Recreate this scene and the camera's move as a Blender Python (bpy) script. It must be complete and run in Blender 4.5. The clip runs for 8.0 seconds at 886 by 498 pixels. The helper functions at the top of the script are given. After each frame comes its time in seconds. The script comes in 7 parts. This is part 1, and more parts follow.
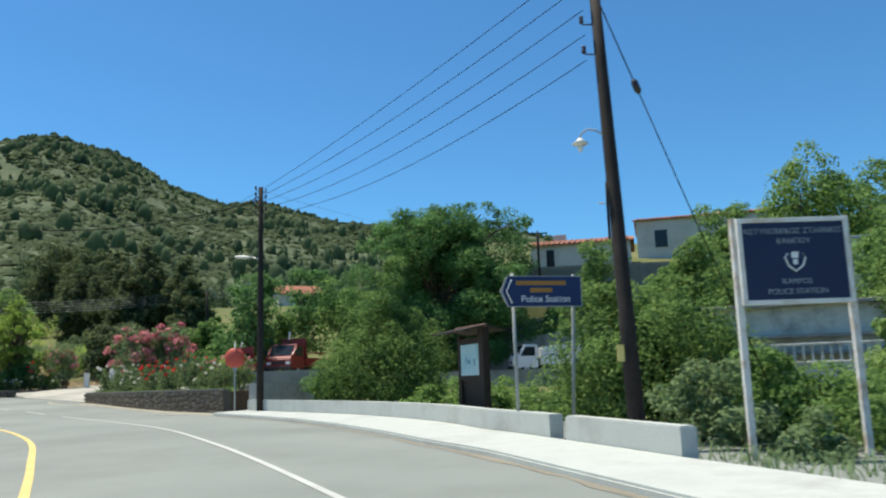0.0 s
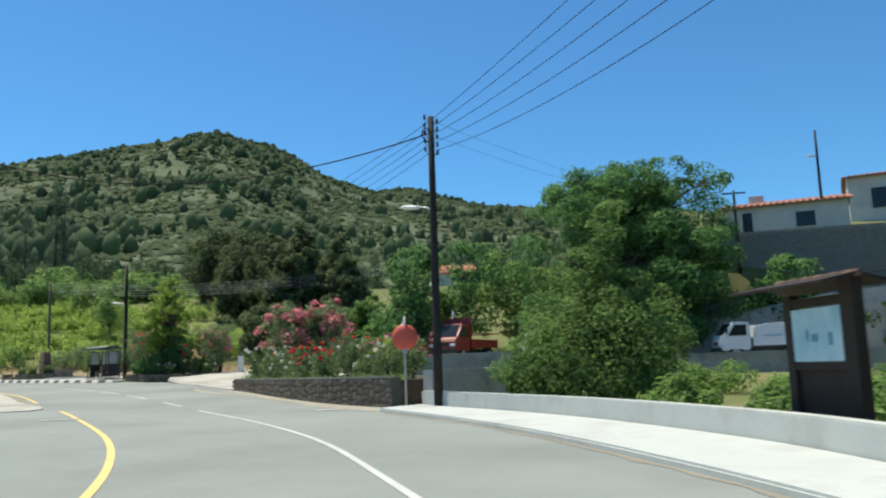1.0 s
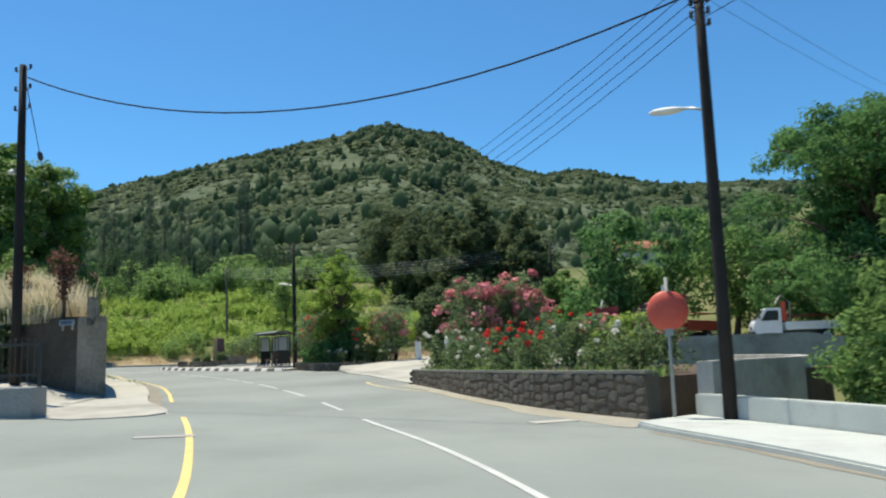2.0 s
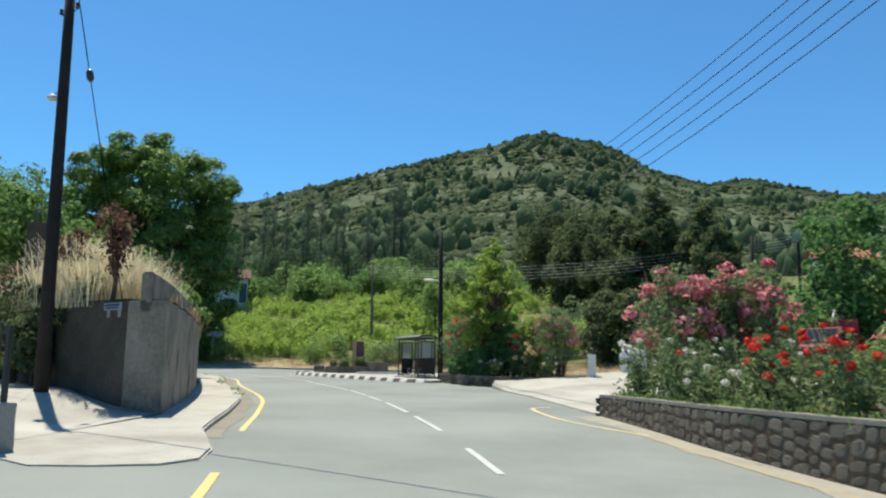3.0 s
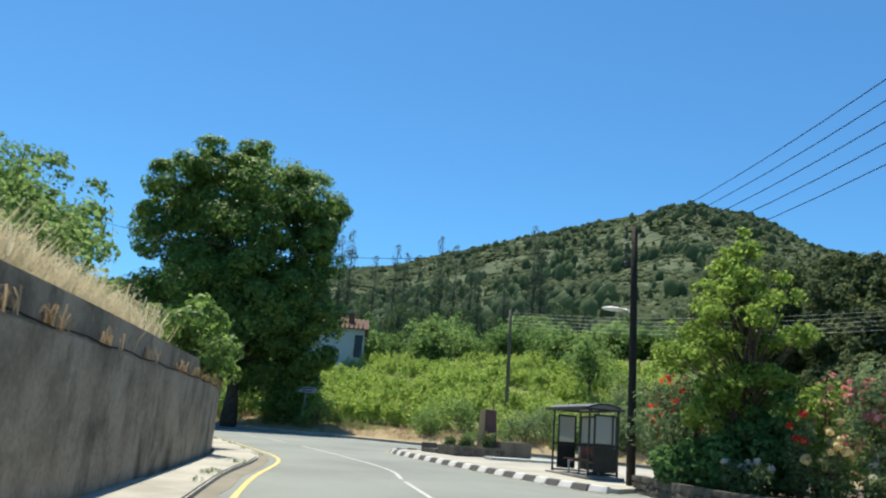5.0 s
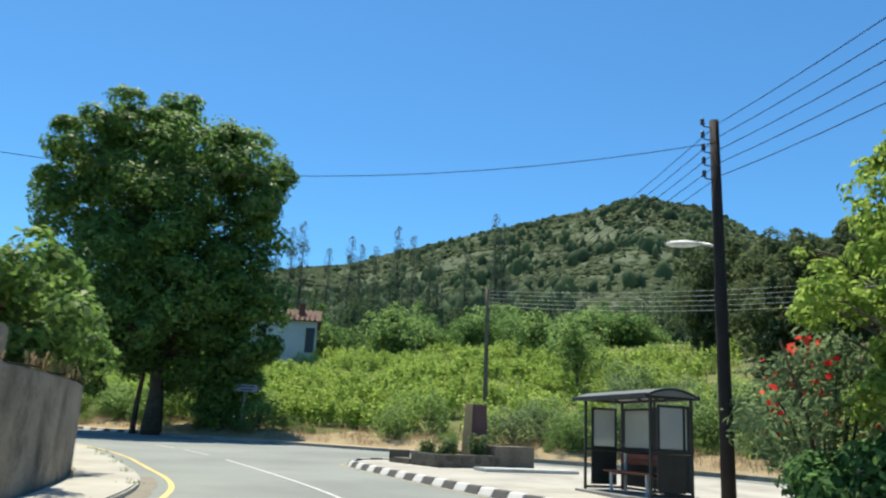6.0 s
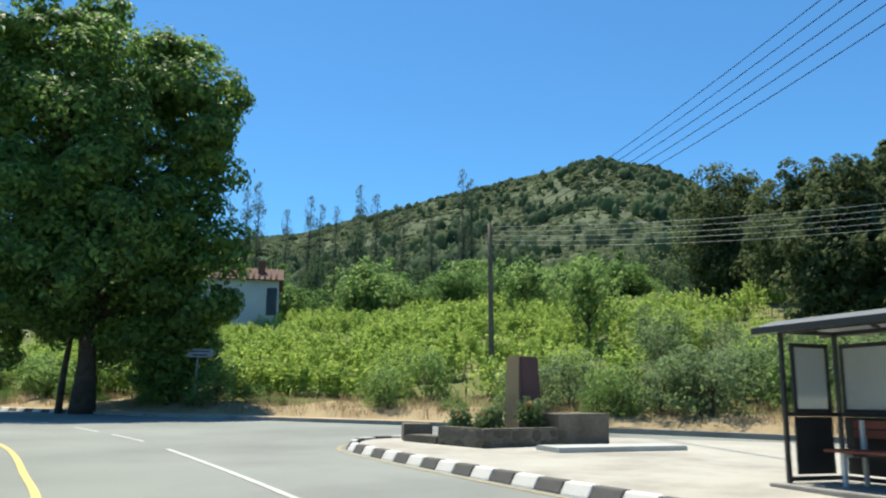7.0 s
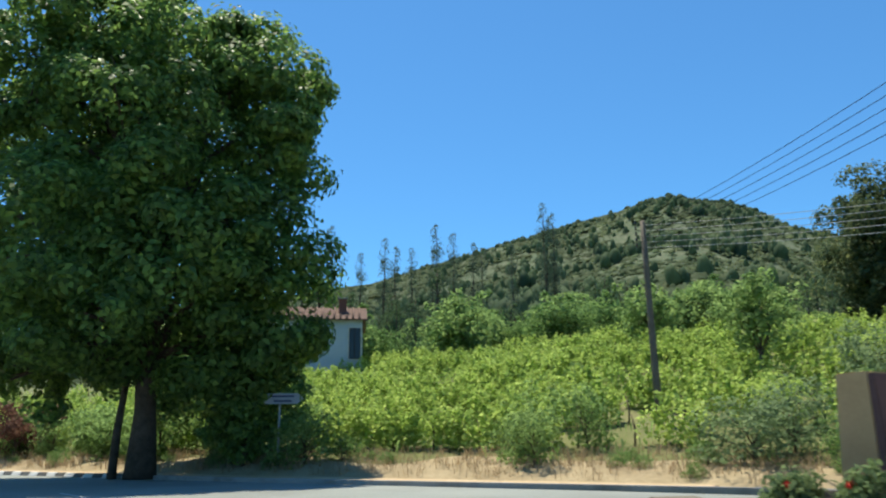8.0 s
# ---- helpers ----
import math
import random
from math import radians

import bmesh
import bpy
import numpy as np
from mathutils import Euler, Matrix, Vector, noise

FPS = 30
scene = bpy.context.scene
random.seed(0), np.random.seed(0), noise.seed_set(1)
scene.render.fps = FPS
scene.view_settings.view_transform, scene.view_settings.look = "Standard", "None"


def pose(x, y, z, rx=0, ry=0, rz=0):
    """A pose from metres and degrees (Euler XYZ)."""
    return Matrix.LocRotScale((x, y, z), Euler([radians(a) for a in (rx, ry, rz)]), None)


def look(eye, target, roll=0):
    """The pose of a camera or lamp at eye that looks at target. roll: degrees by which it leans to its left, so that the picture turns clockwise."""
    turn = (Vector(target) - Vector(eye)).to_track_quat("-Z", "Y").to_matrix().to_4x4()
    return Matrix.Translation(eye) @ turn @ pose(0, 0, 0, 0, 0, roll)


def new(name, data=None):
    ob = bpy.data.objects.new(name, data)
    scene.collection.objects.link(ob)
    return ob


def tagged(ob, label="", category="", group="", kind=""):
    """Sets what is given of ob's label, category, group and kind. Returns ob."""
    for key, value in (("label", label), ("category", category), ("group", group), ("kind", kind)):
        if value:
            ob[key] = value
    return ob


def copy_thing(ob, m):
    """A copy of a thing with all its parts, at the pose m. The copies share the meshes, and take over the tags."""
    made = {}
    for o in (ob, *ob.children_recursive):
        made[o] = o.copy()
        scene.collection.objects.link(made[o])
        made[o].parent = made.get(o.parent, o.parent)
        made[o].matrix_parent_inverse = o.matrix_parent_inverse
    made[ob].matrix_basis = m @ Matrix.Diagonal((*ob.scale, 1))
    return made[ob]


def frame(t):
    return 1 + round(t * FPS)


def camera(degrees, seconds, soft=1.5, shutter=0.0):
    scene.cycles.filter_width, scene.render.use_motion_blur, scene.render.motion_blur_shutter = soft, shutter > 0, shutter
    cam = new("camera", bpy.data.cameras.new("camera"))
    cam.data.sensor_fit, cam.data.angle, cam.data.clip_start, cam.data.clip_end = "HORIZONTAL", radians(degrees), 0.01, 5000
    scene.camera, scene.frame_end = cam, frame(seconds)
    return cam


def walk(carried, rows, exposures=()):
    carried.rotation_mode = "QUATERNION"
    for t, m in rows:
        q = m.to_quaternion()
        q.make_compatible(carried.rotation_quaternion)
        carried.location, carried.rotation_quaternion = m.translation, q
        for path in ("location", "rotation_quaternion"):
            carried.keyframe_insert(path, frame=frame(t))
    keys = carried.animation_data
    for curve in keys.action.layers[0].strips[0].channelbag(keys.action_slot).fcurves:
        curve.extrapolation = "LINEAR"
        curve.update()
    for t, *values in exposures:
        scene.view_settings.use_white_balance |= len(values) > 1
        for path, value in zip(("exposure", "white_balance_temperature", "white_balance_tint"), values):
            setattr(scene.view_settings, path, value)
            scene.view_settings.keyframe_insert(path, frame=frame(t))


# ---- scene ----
cam = camera(57.7, 8.0, soft=2.15, shutter=0.15)
ROWS = [
    (0, -0.355, 0.370, 1.242, -0.46, 9.26, 1.90),
    (0.5, -1.317, 3.810, 1.315, 3.44, 8.44, 1.70),
    (1, -2.525, 7.305, 1.391, 10.04, 8.40, 1.76),
    (1.5, -3.961, 10.694, 1.461, 16.20, 8.24, 1.88),
    (1.7, -4.587, 12.061, 1.493, 18.68, 7.97, 1.76),
    (2.8, -8.733, 19.576, 1.657, 30.79, 8.30, 0.52),
    (3, -9.528, 20.864, 1.687, 32.86, 8.59, -0.80),
    (3.5, -11.725, 23.884, 1.872, 37.25, 9.95, -3.59),
    (4, -14.037, 26.914, 1.952, 39.57, 11.25, -4.10),
    (4.5, -16.535, 30.124, 2.061, 41.25, 12.43, -4.17),
    (4.7, -17.583, 31.291, 2.076, 42.06, 12.97, -4.41),
    (5.8, -23.822, 37.600, 2.253, 41.26, 13.65, -4.02),
    (6, -24.969, 38.627, 2.260, 39.06, 13.26, -2.81),
    (6.5, -27.900, 41.073, 2.261, 36.44, 11.86, -1.36),
    (7, -31.046, 43.538, 2.260, 36.34, 10.99, -0.69),
    (7.5, -34.211, 45.916, 2.295, 38.14, 12.87, 0.32),
    (8, -37.625, 48.111, 2.401, 41.43, 14.41, 0.49),
]
walk(cam, [(t, pose(x, y, z, 90 + pitch, roll, yaw)) for t, x, y, z, yaw, pitch, roll in ROWS],
     exposures=[(0.0, 0.40), (3.0, 0.42), (4.5, 0.46), (6.0, 0.56), (8.0, 0.58)])

# ---- world and light ----
world = bpy.data.worlds.new("sky")
scene.world = world
world.use_nodes = True
wn = world.node_tree.nodes
sky = wn.new("ShaderNodeTexSky")
sky.sky_type = "NISHITA"
sky.sun_disc = False
SUN_EL, SUN_AZ = 70.0, -66.0     # degrees above the horizon; azimuth clockwise from +y
sky.sun_elevation = radians(SUN_EL)
sky.sun_rotation = radians(SUN_AZ)
sky.altitude = 700
sky.air_density = 1.0
sky.dust_density = 0.3
sky.ozone_density = 2.5
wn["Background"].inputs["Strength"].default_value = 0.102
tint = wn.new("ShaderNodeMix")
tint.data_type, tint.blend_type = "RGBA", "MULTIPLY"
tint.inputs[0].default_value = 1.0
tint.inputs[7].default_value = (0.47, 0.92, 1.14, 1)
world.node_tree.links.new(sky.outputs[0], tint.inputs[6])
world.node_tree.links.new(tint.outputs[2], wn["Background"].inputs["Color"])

sun_data = bpy.data.lights.new("sun", "SUN")
sun_data.energy = 5.0
sun_data.angle = radians(0.55)
sun_data.color = (1.0, 0.92, 0.76)
sun = new("sun", sun_data)
_sx = math.sin(radians(SUN_AZ)) * math.cos(radians(SUN_EL))
_sy = math.cos(radians(SUN_AZ)) * math.cos(radians(SUN_EL))
_sz = math.sin(radians(SUN_EL))
sun.matrix_world = look((_sx * 200, _sy * 200, _sz * 200), (0, 0, 0))

# ---- materials ----
MATS = {}


def material(name, colours, scale=3.0, detail_scale=40.0, rough=0.85, metal=0.0, bump=0.2, bump_scale=60.0, random_mix=0.0,
             island=False, translucent=0.0, stain=None, stain_scale=0.6, stain_amount=0.5, object_space=True, spec=0.3, detail=0.35, stain_stretch=1.0):
    """Two-scale procedural surface: colours are mixed by a broad and a fine noise, with fine relief."""
    if name in MATS:
        return MATS[name]
    m = bpy.data.materials.new(name)
    m.use_nodes = True
    nt = m.node_tree
    n, l = nt.nodes, nt.links
    bsdf = n["Principled BSDF"]
    co = n.new("ShaderNodeTexCoord")
    src = co.outputs["Object"] if object_space else co.outputs["Generated"]
    ramp = n.new("ShaderNodeValToRGB")
    els = ramp.color_ramp.elements
    while len(els) < len(colours):
        els.new(0.5)
    for i, c in enumerate(colours):
        els[i].position = 0.28 + 0.44 * i / max(1, len(colours) - 1)
        els[i].color = (*c, 1)
    big = n.new("ShaderNodeTexNoise")
    big.inputs["Scale"].default_value = scale
    big.inputs["Detail"].default_value = 5
    l.new(src, big.inputs["Vector"])
    fine = n.new("ShaderNodeTexNoise")
    fine.inputs["Scale"].default_value = detail_scale
    fine.inputs["Detail"].default_value = 3
    l.new(src, fine.inputs["Vector"])
    mix = n.new("ShaderNodeMix")
    mix.inputs[0].default_value = detail
    l.new(big.outputs[0], mix.inputs[2])
    l.new(fine.outputs[0], mix.inputs[3])
    fac = mix.outputs[0]
    if random_mix or island:
        if island:
            rnd = n.new("ShaderNodeNewGeometry").outputs["Random Per Island"]
        else:
            rnd = n.new("ShaderNodeObjectInfo").outputs["Random"]
        mx = n.new("ShaderNodeMix")
        mx.inputs[0].default_value = random_mix
        l.new(fac, mx.inputs[2])
        spread = n.new("ShaderNodeMapRange")
        spread.inputs[3].default_value = 0.2
        spread.inputs[4].default_value = 0.8
        l.new(rnd, spread.inputs[0])
        l.new(spread.outputs[0], mx.inputs[3])
        fac = mx.outputs[0]
    l.new(fac, ramp.inputs[0])
    col = ramp.outputs[0]
    if stain:
        st = n.new("ShaderNodeTexNoise")
        st.inputs["Scale"].default_value = stain_scale
        st.inputs["Detail"].default_value = 7
        st.inputs["Roughness"].default_value = 0.65
        if stain_stretch != 1.0:
            mp = n.new("ShaderNodeMapping")
            mp.inputs["Scale"].default_value = (1, 1, stain_stretch)
            l.new(src, mp.inputs["Vector"])
            l.new(mp.outputs[0], st.inputs["Vector"])
        else:
            l.new(src, st.inputs["Vector"])
        sr = n.new("ShaderNodeMapRange")
        sr.inputs[1].default_value = 0.48
        sr.inputs[2].default_value = 0.68
        sr.inputs[4].default_value = stain_amount
        l.new(st.outputs[0], sr.inputs[0])
        sm = n.new("ShaderNodeMix")
        sm.data_type = "RGBA"
        l.new(sr.outputs[0], sm.inputs[0])
        l.new(col, sm.inputs[6])
        sm.inputs[7].default_value = (*stain, 1)
        col = sm.outputs[2]
    l.new(col, bsdf.inputs["Base Color"])
    bsdf.inputs["Roughness"].default_value = rough
    bsdf.inputs["Metallic"].default_value = metal
    bsdf.inputs["Specular IOR Level"].default_value = spec
    if bump:
        bt = n.new("ShaderNodeTexNoise")
        bt.inputs["Scale"].default_value = bump_scale
        bt.inputs["Detail"].default_value = 6
        l.new(src, bt.inputs["Vector"])
        bp = n.new("ShaderNodeBump")
        bp.inputs["Strength"].default_value = bump
        bp.inputs["Distance"].default_value = 0.02
        l.new(bt.outputs[0], bp.inputs["Height"])
        l.new(bp.outputs[0], bsdf.inputs["Normal"])
    if translucent:
        tr = n.new("ShaderNodeBsdfTranslucent")
        l.new(col, tr.inputs["Color"])
        ms = n.new("ShaderNodeMixShader")
        ms.inputs[0].default_value = translucent
        l.new(bsdf.outputs[0], ms.inputs[1])
        l.new(tr.outputs[0], ms.inputs[2])
        l.new(ms.outputs[0], n["Material Output"].inputs["Surface"])
    MATS[name] = m
    return m


def leaf_material(name, dark, mid, light, translucent=0.35, rough=0.65, spec=0.05):
    return material(name, [dark, mid, light], scale=0.35, detail_scale=2.0, rough=rough, bump=0.0, random_mix=0.6, island=True,
                    translucent=translucent, spec=spec)


ASPHALT = material("asphalt", [(0.185, 0.205, 0.188), (0.225, 0.248, 0.228), (0.27, 0.29, 0.265)], 0.25, 55, 0.9, bump=0.35, bump_scale=140,
                   stain=(0.14, 0.14, 0.13), stain_scale=0.22, stain_amount=0.4, detail=0.3)
CONCRETE = material("pale_concrete", [(0.31, 0.30, 0.26), (0.395, 0.385, 0.335), (0.47, 0.46, 0.405)], 0.7, 30, 0.9, bump=0.25, bump_scale=50,
                    stain=(0.21, 0.195, 0.16), stain_scale=0.5, stain_amount=0.6)
NEW_CONCRETE = material("new_concrete", [(0.385, 0.41, 0.385), (0.455, 0.485, 0.455), (0.52, 0.55, 0.52)], 0.9, 30, 0.9, bump=0.2, bump_scale=60,
                        stain=(0.27, 0.27, 0.25), stain_scale=0.9, stain_amount=0.6)
OLD_CONCRETE = material("weathered_concrete", [(0.15, 0.125, 0.092), (0.27, 0.232, 0.178), (0.39, 0.342, 0.272)], 1.1, 14, 0.95, bump=0.9, bump_scale=9,
                        stain=(0.080, 0.068, 0.050), stain_scale=1.3, stain_amount=0.95, stain_stretch=0.7)
GREY_CONCRETE = material("grey_concrete", [(0.22, 0.21, 0.19), (0.32, 0.31, 0.285), (0.40, 0.39, 0.36)], 0.6, 20, 0.95, bump=0.4, bump_scale=30,
                         stain=(0.12, 0.115, 0.10), stain_scale=0.7, stain_amount=0.7)
PALE_WALL = material("pale_grey_wall", [(0.32, 0.31, 0.28), (0.42, 0.41, 0.375), (0.50, 0.49, 0.455)], 0.6, 12, 0.95, bump=0.3, bump_scale=20, stain=(0.20, 0.19, 0.165), stain_scale=0.8, stain_amount=0.7)
STONE = material("field_stone", [(0.075, 0.07, 0.055), (0.12, 0.11, 0.09), (0.175, 0.16, 0.13)], 3.0, 25, 0.95, bump=0.6, bump_scale=28, random_mix=0.5)
MORTAR = material("mortar", [(0.085, 0.080, 0.066), (0.125, 0.117, 0.098)], 4, 40, 0.95, bump=0.5, bump_scale=40)
WHITE_LINE = material("white_road_paint", [(0.38, 0.39, 0.37), (0.54, 0.55, 0.52)], 2.0, 30, 0.8, bump=0.15, bump_scale=120)
YELLOW_LINE = material("yellow_road_paint", [(0.55, 0.42, 0.15), (0.68, 0.54, 0.22)], 2.0, 30, 0.8, bump=0.15, bump_scale=120)
YELLOW_PALE = material("faded_yellow_paint", [(0.42, 0.37, 0.22), (0.56, 0.48, 0.27)], 3.0, 30, 0.85, bump=0.15, bump_scale=120)
OLD_STONE_TOP = material("pale_mortar_coping", [(0.17, 0.163, 0.135), (0.25, 0.24, 0.205)], 3, 25, 0.95, bump=0.5, bump_scale=30)
YELLOW_WORN = material("worn_yellow_paint", [(0.26, 0.235, 0.17), (0.42, 0.35, 0.20)], 4.0, 30, 0.85, bump=0.15, bump_scale=120)
KERB_WHITE = material("white_kerb_paint", [(0.55, 0.55, 0.52), (0.74, 0.74, 0.71)], 3, 30, 0.85, bump=0.2, stain=(0.35, 0.33, 0.29), stain_scale=2.5)
KERB_BLACK = material("black_kerb_paint", [(0.075, 0.075, 0.072), (0.135, 0.135, 0.13)], 3, 30, 0.85, bump=0.2, stain=(0.16, 0.15, 0.13), stain_scale=2.5)
POLE_WOOD = material("creosoted_wood", [(0.016, 0.013, 0.012), (0.027, 0.022, 0.020), (0.040, 0.033, 0.028)], 2, 26, 0.85, bump=0.5, bump_scale=35)
BLACK_METAL = material("black_painted_metal", [(0.018, 0.019, 0.018), (0.035, 0.036, 0.034)], 5, 40, 0.5, bump=0.05, spec=0.5)
GALVANISED = material("galvanised_steel", [(0.36, 0.37, 0.37), (0.52, 0.53, 0.53)], 8, 60, 0.5, metal=0.7, bump=0.05)
GREY_METAL = material("grey_painted_metal", [(0.24, 0.26, 0.25), (0.36, 0.38, 0.37)], 5, 40, 0.6, bump=0.05)
WHITE_METAL = material("white_painted_metal", [(0.62, 0.62, 0.58), (0.78, 0.78, 0.75)], 3, 30, 0.55, bump=0.05, stain=(0.45, 0.36, 0.26), stain_scale=2.5, stain_amount=0.6)
CERAMIC = material("brown_ceramic", [(0.03, 0.02, 0.02), (0.05, 0.035, 0.03)], 5, 30, 0.25, bump=0.0, spec=0.5)
PALE_WIRE = material("bare_aluminium_wire", [(0.42, 0.43, 0.44), (0.52, 0.53, 0.54)], 5, 30, 0.5, metal=0.2, bump=0.0)
GREY_WOOD = material("weathered_pole_wood", [(0.10, 0.085, 0.065), (0.15, 0.13, 0.10), (0.20, 0.175, 0.14)], 2, 26, 0.9, bump=0.4, bump_scale=35)
WIRE = material("dark_cable", [(0.006, 0.007, 0.009), (0.012, 0.013, 0.016)], 5, 30, 0.8, bump=0.0, spec=0.1)
BLUE_SIGN = material("blue_sign_face", [(0.008, 0.022, 0.085), (0.011, 0.030, 0.115)], 1.5, 20, 0.45, bump=0.02, spec=0.4)
NAVY_SIGN = material("navy_sign_face", [(0.006, 0.012, 0.050), (0.009, 0.018, 0.068)], 1.5, 20, 0.4, bump=0.02, spec=0.4)
SIGN_WHITE = material("sign_white", [(0.70, 0.72, 0.72), (0.80, 0.82, 0.82)], 3, 30, 0.5, bump=0.0)
DULL_WHITE = material("dull_white_sign", [(0.24, 0.28, 0.31), (0.32, 0.36, 0.39)], 3, 30, 0.6, bump=0.0)
SIGN_GOLD = material("sign_gold", [(0.32, 0.15, 0.035), (0.40, 0.20, 0.05)], 3, 30, 0.5, bump=0.0)
SIGN_RED = material("sign_red", [(0.50, 0.075, 0.05), (0.62, 0.12, 0.08)], 4, 20, 0.5, bump=0.02)
TILES = material("terracotta_roof", [(0.22, 0.09, 0.055), (0.31, 0.135, 0.085), (0.39, 0.19, 0.125)], 1.2, 8, 0.9, bump=0.3, bump_scale=8)
OLD_TILES = material("weathered_brown_tiles", [(0.085, 0.055, 0.042), (0.125, 0.08, 0.06), (0.17, 0.11, 0.085)], 1.2, 8, 0.95, bump=0.3, bump_scale=8)
RENDER_WALL = material("cream_render", [(0.56, 0.53, 0.46), (0.68, 0.65, 0.58)], 0.6, 10, 0.9, bump=0.15, stain=(0.40, 0.37, 0.31), stain_scale=0.5, stain_amount=0.5)
BLUE_WALL = material("pale_blue_render", [(0.40, 0.46, 0.50), (0.52, 0.57, 0.60)], 0.6, 10, 0.9, bump=0.15)
GLASS_DARK = material("dark_window_glass", [(0.014, 0.018, 0.022), (0.026, 0.031, 0.036)], 2, 10, 0.12, bump=0.0, spec=0.35)
FROSTED = material("frosted_panel", [(0.50, 0.53, 0.50), (0.60, 0.63, 0.60)], 1.2, 12, 0.4, bump=0.0, translucent=0.45)
BENCH_WOOD = material("red_brown_bench_slat", [(0.16, 0.045, 0.025), (0.24, 0.075, 0.045)], 3, 30, 0.6, bump=0.2, bump_scale=30)
DARK_WOOD = material("dark_stained_wood", [(0.020, 0.013, 0.009), (0.042, 0.028, 0.02)], 3, 30, 0.7, bump=0.3, bump_scale=30)
TAN_STONE = material("tan_monument_stone", [(0.40, 0.27, 0.13), (0.52, 0.37, 0.19)], 2, 20, 0.8, bump=0.15)
RED_STONE = material("dark_red_monument_stone", [(0.085, 0.048, 0.046), (0.13, 0.076, 0.07)], 2, 20, 0.7, bump=0.15)
RED_PAINT = material("red_vehicle_paint", [(0.20, 0.022, 0.022), (0.28, 0.035, 0.032)], 2, 20, 0.35, bump=0.0, spec=0.5)
WHITE_PAINT = material("white_vehicle_paint", [(0.66, 0.68, 0.68), (0.76, 0.78, 0.78)], 2, 20, 0.35, bump=0.0, spec=0.5)
RUBBER = material("black_rubber", [(0.015, 0.015, 0.015), (0.03, 0.03, 0.03)], 5, 40, 0.9, bump=0.1)
BAG_WHITE = material("woven_white_bag", [(0.62, 0.63, 0.62), (0.74, 0.75, 0.74)], 2, 60, 0.8, bump=0.3, bump_scale=70)
POSTER = material("faded_blue_poster", [(0.20, 0.40, 0.46), (0.36, 0.56, 0.60), (0.55, 0.66, 0.66)], 1.6, 6, 0.35, bump=0.0)
GROUND = material("dry_grassy_ground", [(0.075, 0.105, 0.028), (0.13, 0.14, 0.05), (0.20, 0.18, 0.085)], 0.12, 1.3, 1.0, bump=0.8, bump_scale=2.5, detail=0.45)


def add_hill_palette(m):
    """High ground turns from dry grass to olive scrub with pale earth terraces."""
    nt = m.node_tree
    n, l = nt.nodes, nt.links
    bsdf = n["Principled BSDF"]
    old = bsdf.inputs["Base Color"].links[0].from_socket
    geo = n.new("ShaderNodeNewGeometry")
    sep = n.new("ShaderNodeSeparateXYZ")
    l.new(geo.outputs["Position"], sep.inputs[0])
    up = n.new("ShaderNodeMapRange")
    up.inputs[1].default_value, up.inputs[2].default_value = 12, 28
    l.new(sep.outputs[2], up.inputs[0])
    no = n.new("ShaderNodeTexNoise")
    no.inputs["Scale"].default_value = 0.03
    no.inputs["Detail"].default_value = 9
    no.inputs["Roughness"].default_value = 0.72
    layer = n.new("ShaderNodeMapping")
    layer.inputs["Scale"].default_value = (1, 1, 4.5)
    l.new(geo.outputs["Position"], layer.inputs["Vector"])
    l.new(layer.outputs[0], no.inputs["Vector"])
    ra = n.new("ShaderNodeValToRGB")
    e = ra.color_ramp.elements
    e.new(0.5)
    e[0].position, e[0].color = 0.42, (0.056, 0.087, 0.045, 1)
    e[1].position, e[1].color = 0.50, (0.079, 0.108, 0.055, 1)
    e[2].position, e[2].color = 0.575, (0.112, 0.124, 0.072, 1)
    speck = n.new("ShaderNodeTexNoise")
    speck.inputs["Scale"].default_value = 0.33
    speck.inputs["Detail"].default_value = 4
    l.new(geo.outputs["Position"], speck.inputs["Vector"])
    both = n.new("ShaderNodeMix")
    both.inputs[0].default_value = 0.5
    l.new(no.outputs[0], both.inputs[2])
    l.new(speck.outputs[0], both.inputs[3])
    l.new(both.outputs[0], ra.inputs[0])
    mx = n.new("ShaderNodeMix")
    mx.data_type = "RGBA"
    l.new(up.outputs[0], mx.inputs[0])
    l.new(old, mx.inputs[6])
    l.new(ra.outputs[0], mx.inputs[7])
    l.new(mx.outputs[2], bsdf.inputs["Base Color"])


add_hill_palette(GROUND)
SOIL = material("garden_soil", [(0.07, 0.05, 0.035), (0.13, 0.10, 0.07)], 2, 14, 1.0, bump=0.8, bump_scale=14)
STRAW = material("dry_straw_grass", [(0.52, 0.45, 0.28), (0.68, 0.61, 0.42), (0.80, 0.75, 0.57)], 0.5, 4, 0.9, bump=0.0, random_mix=0.6, island=True, translucent=0.3)
BARK = material("rough_bark", [(0.05, 0.036, 0.026), (0.10, 0.075, 0.055), (0.14, 0.11, 0.085)], 4, 26, 0.95, bump=0.8, bump_scale=18)
LEAF_OAK = leaf_material("oak_leaf", (0.080, 0.138, 0.050), (0.160, 0.275, 0.076), (0.300, 0.465, 0.110), translucent=0.55, rough=0.45, spec=0.16)
LEAF_BUSH = leaf_material("bush_leaf", (0.085, 0.158, 0.046), (0.152, 0.265, 0.080), (0.260, 0.395, 0.130), translucent=0.52)
LEAF_HEDGE = leaf_material("hedge_leaf", (0.070, 0.132, 0.042), (0.150, 0.255, 0.075), (0.29, 0.405, 0.135), translucent=0.5)
